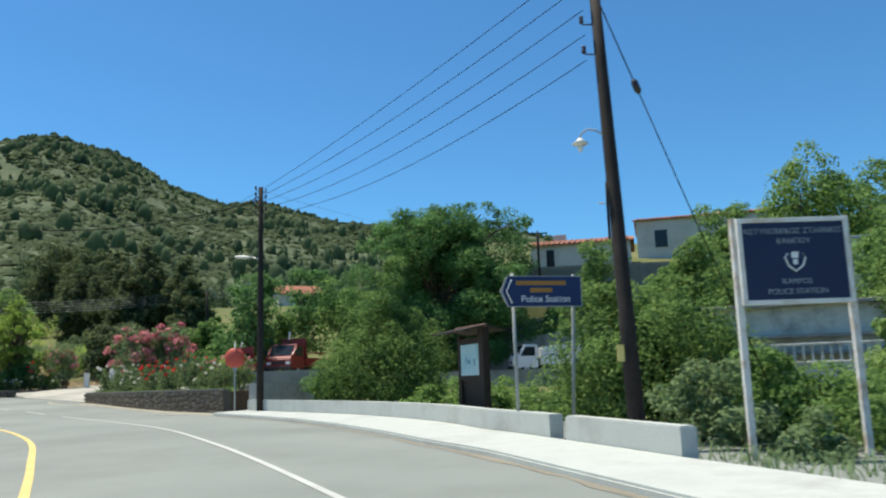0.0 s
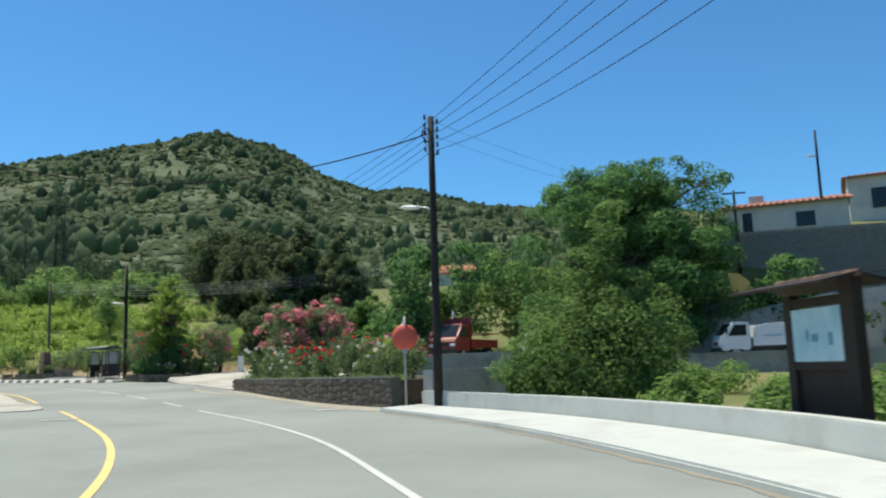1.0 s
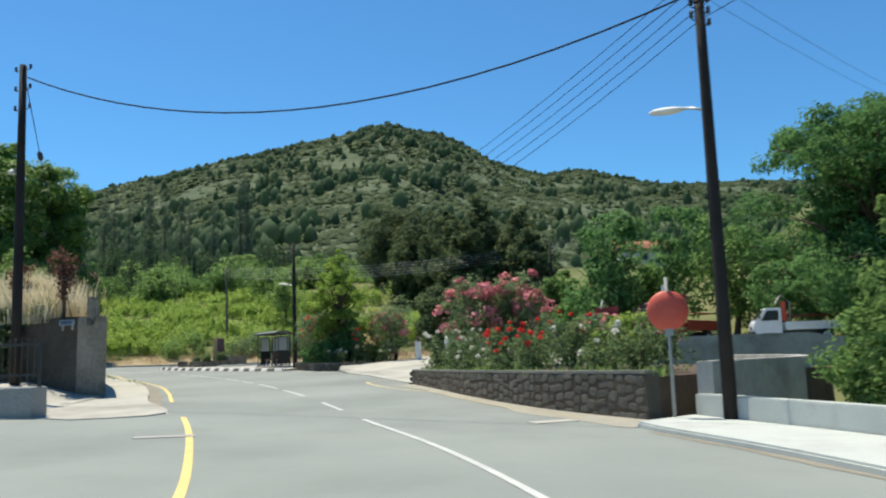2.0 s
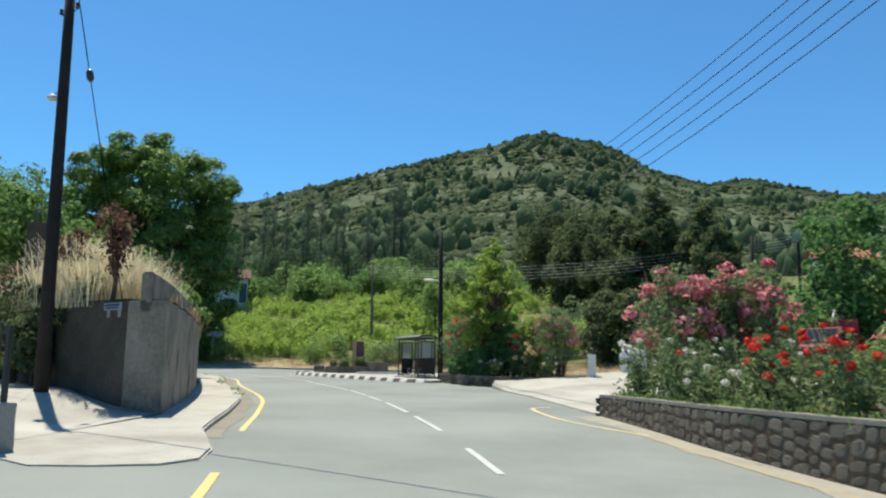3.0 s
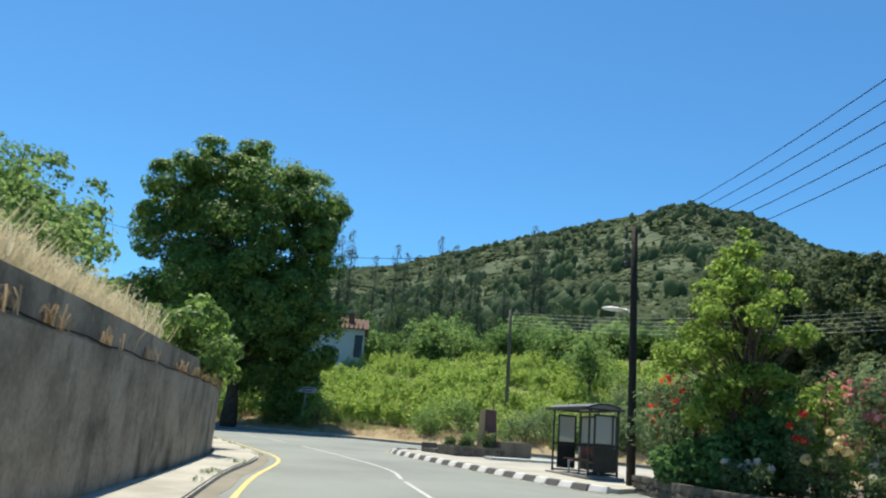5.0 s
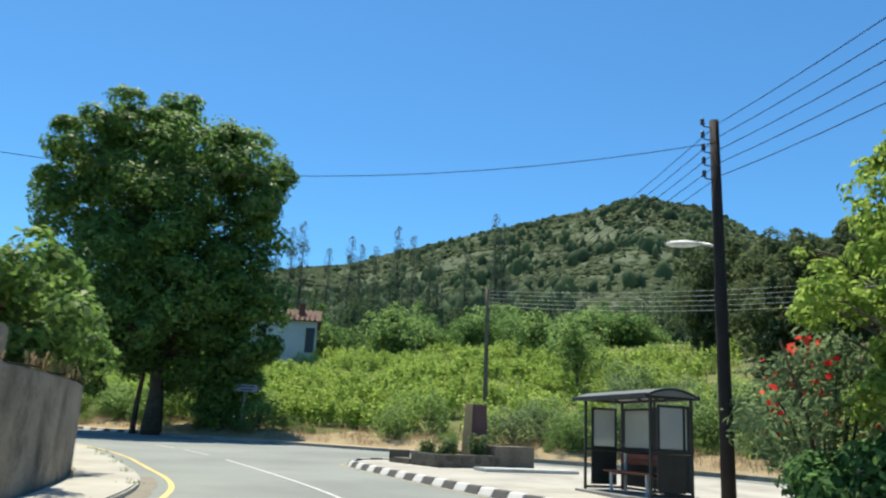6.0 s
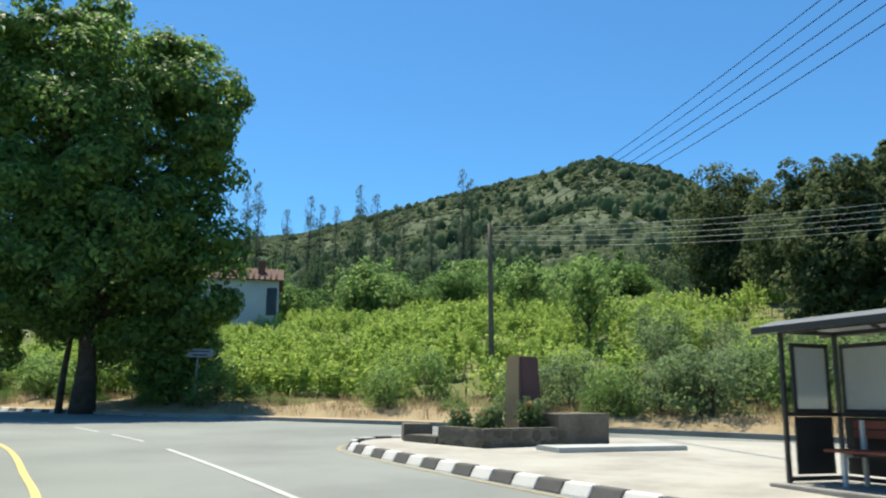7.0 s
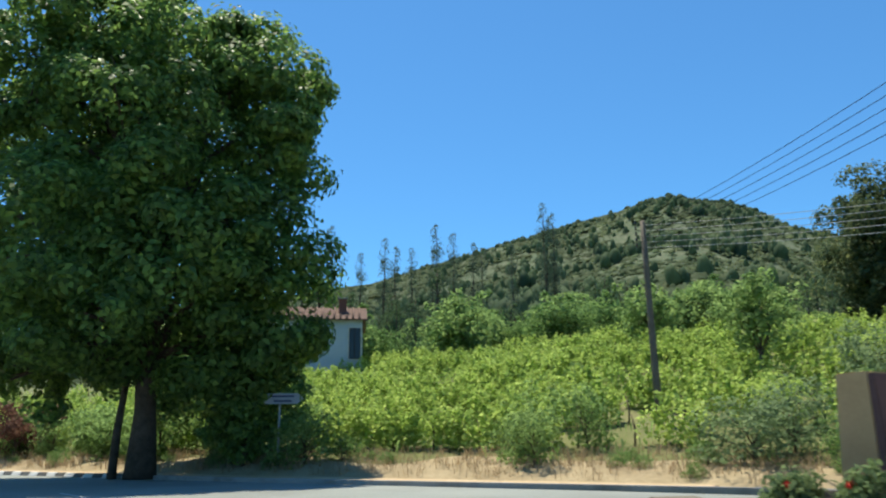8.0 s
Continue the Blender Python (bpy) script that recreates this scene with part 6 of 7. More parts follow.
for i, (px, py, h, w, mt) in enumerate([(-11.5, 70, 9, 8, LEAF_TREE), (-7.5, 66.5, 8, 6.5, LEAF_BUSH), (-14.2, 61.5, 8.0, 6.0, LEAF_TREE), (-13.5, 66, 6, 6, LEAF_BUSH), (-17.5, 63, 5.0, 4.4, LEAF_BUSH), (11.0, 61.5, 3.6, 5.4, LEAF_BUSH), (16.5, 61, 3.8, 5.0, LEAF_OAK),
                                        (21, 52, 7.8, 8, LEAF_BUSH), (28, 60, 17.6, 9.5, LEAF_OAK), (24, 66, 8, 7, LEAF_BUSH), (33.5, 62, 17.0, 8.5, LEAF_BUSH), (10.2, 61.8, 6.2, 5.6, LEAF_TREE)]):
    broadleaf("garden_tree", px, py, gz1(px, py) - 0.1, h, w, 210 + i, "leafy green garden tree on the slope", mt, 420 if h < 10 else 1300, 12, 0.30, h0=0.12, group="garden trees")

# young bright tree in the walled bed
YT = (-26.5, 51.1)
yt = thing("young_tree", *YT, rz1(*YT) + 0.3, "young tree with bright yellow-green leaves in the low walled bed", "tree")
yl = []
ry = random.Random(8)
reach = (1.2, 1.7, 2.2, 3.0, 3.8, 4.5, 5.1, 5.6, 5.95)
west = (0.5, 1.3, 1.6, 2.25, 1.9, 1.15, 0.75, 0.25, 0.05)
east = (0.1, 0.2, 0.5, 1.0, 1.5, 1.1, 0.75, 0.3, 0.05)
for k in range(84):
    h = 1.3 + 4.35 * ((k * 0.618) % 1) ** 0.9
    u = ry.uniform(-np.interp(h, reach, west), np.interp(h, reach, east)) * (0.92 if k % 3 else 0.45)
    w = ry.uniform(-0.8, 0.8) * float(np.interp(h, reach, east) + 0.25)
    r = ry.uniform(0.22, 0.42) * (1.0 if h < 4.6 else 0.62)
    yl.append((0.903 * u - 0.430 * w, 0.430 * u + 0.903 * w, h, r, r, r * 0.42))
yl += [(0.0, 0.0, 5.75, 0.12, 0.12, 0.2), (0.05, 0.0, 5.5, 0.2, 0.2, 0.2)]
limbs(yt, 5.5, 0.085, yl, 6, first=0.2)
crown_part(yt, yl, 1250, 11, 0.13, LEAF_BRIGHT, 78, shell=0.35, jitter=0.1, dense=20)

# dark conifers behind the driveway
def dark_tree(x, y, z, h, w, seed, label, taper):
    t = thing("dark_evergreen", x, y, z, label, "tree", "dark evergreens")
    lob = []
    rd = random.Random(seed)
    for k in range(16):
        u = k / 15
        r = w / 2 * (0.80 + 0.2 * math.sin(u * 3.0)) * (1 - taper * u ** 2.5) * rd.uniform(0.85, 1.1)
        a = k * 2.4
        lob.append((r * 0.30 * math.cos(a), r * 0.30 * math.sin(a), h * (0.06 + 0.85 * u), r * 0.86, r * 0.86, h * 0.10))
    limbs(t, h * 0.85, 0.3, lob[::2], seed)
    crown_part(t, lob, 1900, 13, 0.30, LEAF_DARK, seed, shell=0.5, jitter=0.13, dense=95)
    return t


for i, (px, py, tz, w, taper) in enumerate([(-49.7, 106.3, 20.6, 9.2, 0.25), (-42.5, 101, 18.6, 9.5, 0.35), (-33.5, 84, 14.6, 6.0, 0.45), (-28.8, 79.7, 16.1, 5.2, 0.85), (-25.0, 79.5, 13.9, 5.0, 0.5),
                                            (-36.5, 92, 16.8, 7, 0.5), (-23, 76, 11.5, 4.2, 0.6), (-31.0, 80.5, 13.6, 4.4, 0.6), (-38.5, 88, 14.8, 6.0, 0.4), (-27.6, 70.8, 6.6, 6.5, 0.3), (-22.2, 70.5, 6.2, 6.0, 0.3)]):
    g = gz1(px, py) - 0.2
    dark_tree(px, py, g, tz - g, w, 300 + i, "dense very dark evergreen tree behind the driveway", taper)


def small_pine(x, y, z, h, seed):
    t = thing("small_pine", x, y, z, "small pale green pine sapling by the driveway", "tree")
    lob = [(0.05 * math.sin(k * 2.0), 0.05 * math.cos(k * 2.0), h * (0.12 + 0.84 * k / 9), 0.21 * h * (1 - 0.93 * k / 9) + 0.03, 0.21 * h * (1 - 0.93 * k / 9) + 0.03, h * 0.05) for k in range(10)]
    limbs(t, h, 0.05, lob[:5], seed)
    crown_part(t, lob, 420, 12, 0.22, LEAF_SAPLING, seed, shell=0.4, jitter=0.14, aspect=0.14, up=0.9, dense=40)


small_pine(-23.4, 61.9, rz1(-23.4, 61.9) + 0.46, 4.6, 81)
for i, (px, py, h, w) in enumerate([(-26.9, 50.7, 1.3, 1.5), (-28.0, 51.0, 0.75, 1.6), (-26.1, 51.3, 1.9, 1.8), (-26.3, 53.6, 1.9, 2.2), (-17.4, 60.2, 2.2, 3.4), (-14.6, 58.8, 2.4, 3.2), (-15.9, 61.8, 3.4, 3.6), (-20.8, 64.4, 2.6, 3.2)]):
    broadleaf("hedge_shrub", px, py, rz1(px, py) + 0.28, h, w, 260 + i, "dark green hedge shrub beside the low walled bed", LEAF_TREE, 420, 11, 0.15, h0=0.0, n=8, category="shrub", group="hedge shrubs", shoots=6)

# ---- vineyard ----
def vine_row(k, d):
    """One row of the vineyard along the slope, d metres above its foot."""
    line = offset(resample(NORTH, 150), -d)
    keep = (line[:, 0] < -45.5 + 2.5 * math.sin(d)) & (line[:, 0] > -100)
    line = line[keep]
    rng = np.random.RandomState(500 + k)
    n = int(len(line) * 11)
    i = rng.randint(0, len(line) - 1, n)
    c = line[i] + (line[i + 1] - line[i]) * rng.rand(n, 1)
    gap = fbm(c[:, 0] * 0.5, c[:, 1] * 0.5, k % 4) > 0.35
    c = c[gap] + rng.normal(0, 0.16, (gap.sum(), 2))
    n = len(c)
    per = 36
    tall = (0.75 + 0.75 * rng.rand(n)) * (0.7 + 0.7 * fbm(c[:, 0] * 0.6, c[:, 1] * 0.6, 2))
    u = rng.rand(n, per) ** 0.8
    lean = rng.normal(0, 0.24, (n, 2))
    z = ground_z(c[:, 0], c[:, 1])
    p = np.empty((n, per, 3))
    wide = 0.17 * (1.2 - u)
    p[:, :, 0] = c[:, :1] + lean[:, :1] * u + rng.normal(0, 1, (n, per)) * wide
    p[:, :, 1] = c[:, 1:] + lean[:, 1:] * u + rng.normal(0, 1, (n, per)) * wide
    p[:, :, 2] = z[:, None] + 0.05 + tall[:, None] * u
    p = p.reshape(-1, 3)
    o = np.tile([0.15, -0.4, 0.6], (len(p), 1))
    row = thing("vine_row", float(line[:, 0].mean()), float(line[:, 1].mean()), float(ground_z(line[:, 0].mean(), line[:, 1].mean())), "row of bright green grape vines on the slope", "vines", "vine rows")
    inv = Vector(row.location)
    part("foliage", leaf_mesh("foliage", p - np.array(inv), o, 0.15, rng, 0.75, up=0.3, spread=0.8), LEAF_VINE, row)
    bm = bmesh.new()
    for (x, y) in line[::3]:
        g = float(ground_z(x, y))
        tube(bm, [Vector((x, y, g - 0.1)) - inv, Vector((x + 0.05, y, g + 0.5)) - inv, Vector((x - 0.05, y, g + 0.95)) - inv], [0.04, 0.03, 0.015], 5)
    tagged(part("vine_wood", bm, BARK, row), kind="stuff")


for k in range(10):
    vine_row(k, 5.2 + 3.1 * k)

# wild shrubs between bank and vines, and copies further up
def proto(name, h, w, mat, seed, label, clump, per, leaf, h0=0.0, n=8, group=""):
    t = broadleaf(name, 0, 0, -100, h, w, seed, label, mat, int(clump * 1.25), per, leaf * 0.80, h0=h0, n=n + 5, category="shrub" if h < 3 else "tree", group=group, shoots=9, aspect=0.5)
    return t


def canopy(x, y):
    """Height to which the wild growth reaches: it climbs with the slope and stays low in front of the dark evergreens."""
    a = math.degrees(math.atan2(x + 28, y - 41))
    return 2.3 + math.hypot(x + 28, y - 41) * float(np.interp(a, (-25, -21, 6, 9), (0.172, 0.105, 0.105, 0.20)))


def scatter(make, spots, tall=0.0):
    """Places copies of one plant, kept below the canopy where its height is given; the first spot takes the plant itself."""
    first = True
    for (x, y, s, a) in spots:
        up = s * (0.85 + 0.3 * ((x * 7.3) % 1))
        if tall:
            room = (canopy(x, y) - gz1(x, y)) / tall * (0.8 + 0.2 * ((y * 5.1) % 1))
            if room < 0.25:
                continue
            s, up = min(s, max(room * 1.3, 0.5 * s)), min(up, room)
        m = pose(x, y, gz1(x, y) - 0.1, 0, 0, a) @ Matrix.Diagonal((s, s, up, 1))
        if first:
            make.matrix_basis = m
            first = False
        else:
            c = copy_thing(make, pose(0, 0, 0))
            c.matrix_basis = m


def spots(n, d0, d1, x0, x1, s0, s1, seed):
    r = np.random.RandomState(seed)
    out = []
    line = resample(NORTH, 400)
    while len(out) < n:
        d = r.uniform(d0, d1)
        i = r.randint(2, 397)
        t = line[i + 1] - line[i - 1]
        t /= np.linalg.norm(t)
        p = line[i] + d * np.array([t[1], -t[0]])
        if x0 < p[0] < x1:
            out.append((float(p[0]), float(p[1]), r.uniform(s0, s1), r.uniform(0, 360)))
    return out


scatter(proto("wild_shrub", 1.7, 2.4, LEAF_SLOPE, 91, "wild green shrub at the foot of the slope", 130, 10, 0.17, n=5), spots(34, 2.2, 6.0, -98, -31, 0.6, 1.15, 1), 1.7)
scatter(proto("wild_shrub", 1.9, 2.6, LEAF_GREY, 92, "grey-green wild shrub on the slope", 150, 10, 0.17, n=5), spots(26, 2.8, 16.0, -47, -31, 0.6, 1.3, 2), 1.9)
scatter(proto("wild_shrub", 2.2, 2.6, LEAF_VINE, 90, "bright green wild shrub on the slope", 150, 10, 0.18, n=6), spots(24, 5, 30, -47, -31, 0.6, 1.2, 12), 2.2)
scatter(proto("wild_shrub", 1.5, 2.2, LEAF_BUSH, 88, "low dark green shrub over the roadside bank", 120, 10, 0.15, n=5), spots(40, 1.7, 4.2, -98, -40, 0.3, 0.75, 15))
broadleaf("small_tree", -49.7, 81.6, gz1(-49.7, 81.6) - 0.1, 9.6 - gz1(-49.7, 81.6), 3.7, 89, "small round-headed green tree with a bare trunk on the slope", LEAF_SLOPE, 330, 11, 0.2, h0=0.26, n=10, shoots=9)
scatter(proto("slope_bush", 3.2, 4.2, LEAF_BUSH, 93, "rounded dark green bush above the vineyard", 170, 11, 0.34, n=6), spots(54, 36, 62, -150, -30, 0.8, 1.5, 3), 3.2)
scatter(proto("slope_bush", 3.6, 4.0, LEAF_SLOPE, 94, "rounded green bush above the vineyard", 170, 11, 0.34, n=6), spots(42, 30, 66, -150, -24, 0.8, 1.6, 4), 3.6)
scatter(proto("slope_tree", 6.0, 5.4, LEAF_SLOPE, 95, "green broadleaf tree on the slope", 220, 11, 0.42, h0=0.1, n=7), spots(34, 44, 84, -170, -20, 0.8, 1.5, 5), 6.0)
scatter(proto("slope_tree", 5.2, 5.0, LEAF_BUSH, 96, "dark green broadleaf tree on the slope", 210, 11, 0.40, h0=0.1, n=7), spots(40, 50, 90, -170, -20, 0.8, 1.4, 6), 5.2)
scatter(proto("slope_tree", 4.0, 3.8, LEAF_PINE, 97, "dark green tree beside the white house", 260, 11, 0.28, h0=0.05, n=9), "",
        [(-77.2, 87.8, 1.3, 10), (-74.2, 90.0, 1.35, 80), (-71.0, 91.5, 1.2, 140), (-79.5, 93.5, 1.85, 10), (-72.5, 96, 1.5, 140), (-68, 94, 1.1, 200), (-88, 86, 1.3, 50), (-92, 80, 1.4, 5), (-84, 78, 1.1, 90), (-66, 97, 0.9, 60)])


def conifer_proto(seed, h, label):
    t = thing("pine_tree", 0, 0, -100, label, "tree", "hillside pines")
    lob = [(0, 0, h * (0.16 + 0.8 * k / 9), h * 0.15 * (1 - 0.85 * k / 9) + 0.12, h * 0.15 * (1 - 0.85 * k / 9) + 0.12, h * 0.045) for k in range(10)]
    limbs(t, h, 0.02 * h, lob[:3], seed, first=0.15)
    crown_part(t, lob, 110, 9, 0.58, LEAF_PINE, seed, shell=0.3, jitter=0.24, aspect=0.3, up=0.2, dense=40)
    return t


scatter(conifer_proto(98, 11, "tall dark pine on the lower hillside"), spots(60, 62, 140, -260, -40, 0.55, 1.15, 7) + spots(70, 58, 105, -190, -72, 0.75, 1.15, 17))
scatter(conifer_proto(99, 8, "dark pine on the lower hillside"), spots(60, 70, 150, -260, -30, 0.6, 1.3, 8))

slim = thing("slim_pine", 0, 0, -100, "tall slim pine standing above the white house", "tree", "slim pines")
slim_lobes = [(0.1 * math.sin(k * 2.1), 0.1 * math.cos(k * 1.7), 10 * (0.25 + 0.74 * k / 11), 0.85 * (1 - 0.75 * k / 11) + 0.1, 0.85 * (1 - 0.75 * k / 11) + 0.1, 0.33) for k in range(12)]
limbs(slim, 10, 0.13, slim_lobes[:9], 88, first=0.2)
crown_part(slim, slim_lobes, 300, 9, 0.24, LEAF_SLIM, 88, shell=0.3, jitter=0.46, aspect=0.3, dense=30)
slim_spots = [(-149.6, 137.4, 37.5), (-146.7, 138.8, 40.3), (-144.9, 139.9, 41.4), (-137.5, 145.9, 39.1), (-136.2, 147.3, 37.7), (-133.8, 149.1, 37.4), (-129.7, 151.2, 41.1), (-127.5, 153.2, 39.6), (-125, 155.5, 37.9),
              (-123.8, 156.6, 37.1), (-114.1, 162.0, 44.2), (-113.0, 163.2, 42.4), (-140.5, 143.0, 36.5), (-131.5, 152, 36), (-119, 159, 37)]
for k, (x, y, zt) in enumerate(slim_spots):
    g = gz1(x, y) - 0.3
    s = (zt - g) / 10
    m = pose(x, y, g, 0, 0, 77 * k) @ Matrix.Diagonal((0.58 * s, 0.58 * s, s, 1))
    t = slim if k == 0 else copy_thing(slim, pose(0, 0, 0))
    t.matrix_basis = m

fr = resample(offset(FW, -0.35), 300)[np.random.RandomState(3).randint(0, 300, 90)]
grass_tufts("bed_grass", np.column_stack([fr, np.full(90, 1.09)]), 0.17, 16, LEAF_HEDGE, 9, "green grass along the top of the flower bed wall", 0.12, 0.007)
# dry grass on the bank along the far kerb
EARTH = material("brown_earth", [(0.20, 0.155, 0.085), (0.30, 0.24, 0.14), (0.40, 0.325, 0.20)], 0.8, 7, 1.0, bump=0.9, bump_scale=9)
el = resample(NORTH, 260)
el = el[(el[:, 0] > -96) & (el[:, 0] < -27)]
e_in = offset(el, -(1.0 + 0.4 * vnoise(el[:, 0] * 0.8, el[:, 1] * 0.8)[:, None]))
e_out = offset(el, -(2.6 + 1.8 * vnoise(el[:, 0] * 0.5, el[:, 1] * 0.5, 1)[:, None]))
structure("earth_bank", ribbon(e_in, e_out, 0.035, 6, ground_z), EARTH, "bare brown earth bank beside the road", "bank")
line = resample(NORTH, 500)
r8 = np.random.RandomState(31)
ii = r8.randint(1, 498, 800)
tt = line[ii + 1] - line[ii - 1]
tt /= np.linalg.norm(tt, axis=1)[:, None]
q = line[ii] + np.stack([tt[:, 1], -tt[:, 0]], 1) * r8.uniform(1.6, 4.6, 800)[:, None]
q = q[(q[:, 0] > -100) & (q[:, 0] < -22)]
grass_tufts("bank_grass", np.column_stack([q, ground_z(q[:, 0], q[:, 1]) - 0.03]), 0.27, 22, LEAF_BROWN_GRASS, 5, "dry brown grass on the roadside bank", 0.3, 0.007)
q = line[ii] + np.stack([tt[:, 1], -tt[:, 0]], 1) * r8.uniform(3.5, 45, 800)[:, None]
q = q[(q[:, 0] > -110) & (q[:, 0] < -22)]
grass_tufts("slope_grass", np.column_stack([q, ground_z(q[:, 0], q[:, 1]) - 0.03]), 0.32, 12, LEAF_SLOPE, 6, "green grass and weeds between the vines", 0.5, 0.015)
q = np.column_stack([r8.uniform(2.8, 12, 260), r8.uniform(8.5, 18, 260)])
q = q[side_distance(q[:, 0], q[:, 1], RIGHT_WALL) > 0.6]
grass_tufts("verge_grass", np.column_stack([q, ground_z(q[:, 0], q[:, 1]) - 0.03]), 0.30, 26, LEAF_GREY, 7, "green weeds behind the low wall", 0.25, 0.008)
for i, (px, py, h, w) in enumerate([(4.3, 10.6, 0.7, 1.2), (5.2, 11.4, 0.9, 1.4), (4.1, 11.9, 1.0, 1.1), (6.3, 10.6, 0.8, 1.5), (7.4, 12.0, 1.0, 1.8), (5.6, 9.4, 0.55, 1.1), (6.6, 9.0, 0.5, 1.2)]):
    broadleaf("weed_shrub", px, py, gz1(px, py) - 0.05, h, w, 280 + i, "low grey-green weed shrub behind the board", (LEAF_GREY, LEAF_HEDGE)[i % 2], 170, 10, 0.09, h0=0.0, n=6, category="shrub", group="weed shrubs")

wk = resample(left_kerb, 400)[np.random.RandomState(6).randint(90, 330, 18)] + np.random.RandomState(7).normal(0, 0.05, (18, 2)) + np.array([-0.1, -0.08])
grass_tufts("kerb_weeds", np.column_stack([wk, road_z(wk[:, 0], wk[:, 1]) + 0.09]), 0.085, 14, LEAF_GREY, 10, "small weeds growing along the pavement kerb", 0.10, 0.006)

# ---- woods and scrub of the mountain ----
def plants(name, x, y, z, h, w, sides, prof, seed, mat, label):
    """Many uneven low-sided plants as one mesh: stacked rings and a tip each."""
    r = np.random.RandomState(seed)
    n, k = len(x), len(prof)
    ang = np.arange(sides) * 2 * np.pi / sides
    rot = r.uniform(0, 6.28, n)
    V = np.zeros((n, k * sides + 1, 3))
    for q, (hh, ww) in enumerate(prof):
        jit = r.uniform(0.55, 1.4, (n, sides))
        s = slice(q * sides, q * sides + sides)
        V[:, s, 0] = x[:, None] + (w * ww)[:, None] * jit * np.cos(ang + rot[:, None])
        V[:, s, 1] = y[:, None] + (w * ww)[:, None] * jit * np.sin(ang + rot[:, None])
        V[:, s, 2] = (z - 0.5 + h * hh)[:, None] + h[:, None] * r.uniform(-0.07, 0.07, (n, sides))
    V[:, -1] = np.stack([x + w * r.uniform(-.25, .25, n), y + w * r.uniform(-.25, .25, n), z + h], 1)
    F = []
    for q in range(k - 1):
        for i in range(sides):
            a, b = q * sides + i, q * sides + (i + 1) % sides
            F += [(a, b, b + sides), (a, b + sides, a + sides)]
    for i in range(sides):
        F.append(((k - 1) * sides + i, (k - 1) * sides + (i + 1) % sides, k * sides))
    faces = (np.arange(n)[:, None, None] * (k * sides + 1) + np.array(F)[None]).reshape(-1, 3)
    tagged(part(name, mesh_np(name, V.reshape(-1, 3), faces, True), mat), label, "woods", kind="stuff")


def far_woods():
    r = np.random.RandomState(12)
    n = 62000
    az = r.uniform(-66, 22, n)
    rad = 205 + 750 * r.rand(n) ** 0.62
    x, y = HUB[0] + rad * np.sin(np.radians(az)), HUB[1] + rad * np.cos(np.radians(az))
    dens = fbm(x / 60, y / 60, 1, 4) + 0.10 * smooth(-20, -50, az) * smooth(650, 200, rad)
    keep = dens + r.uniform(-0.16, 0.16, n) > 0.33
    x, y = x[keep], y[keep]
    h = r.uniform(0.6, 2.0, len(x)) * (0.5 + 1.0 * fbm(x / 22, y / 22, 2, 3))
    plants("mountain_scrub", x, y, ground_z(x, y), h, h * r.uniform(1.2, 2.6, len(x)), 5, [(0.1, 1.0), (0.66, 0.62)], 13, HILL_SCRUB, "low olive scrub covering the mountain")
    n = 30000
    az = r.uniform(-66, 22, n)
    rad = 215 + 740 * r.rand(n) ** 0.62
    x, y = HUB[0] + rad * np.sin(np.radians(az)), HUB[1] + rad * np.cos(np.radians(az))
    cl = fbm(x / 48 + 7, y / 48, 3, 4)
    p = (0.03 + 0.36 * smooth(0.51, 0.64, cl) + 0.5 * smooth(850, 915, rad) * smooth(0.30, 0.5, cl) + 0.30 * smooth(6.0, 2.0, np.abs(az + 24.0)) * smooth(690, 820, rad)
         + 0.70 * smooth(-27, -42, az) * smooth(600, 330, rad) + 0.30 * smooth(-15, -4, az) * smooth(700, 350, rad))
    keep = r.rand(n) < p
    x, y, rad = x[keep], y[keep], rad[keep]
    h = (2.2 + 9.5 * r.rand(len(x)) ** 2.2) * (1 - 0.5 * smooth(760, 900, rad))
    plants("mountain_woods", x, y, ground_z(x, y), h, h * (r.uniform(0.20, 0.42, len(x)) + 0.32 * smooth(760, 900, rad)), 6, [(0.05, 0.8), (0.36, 1.0), (0.76, 0.68)], 14, HILL_LEAF, "scattered pines on the mountain")


far_woods()

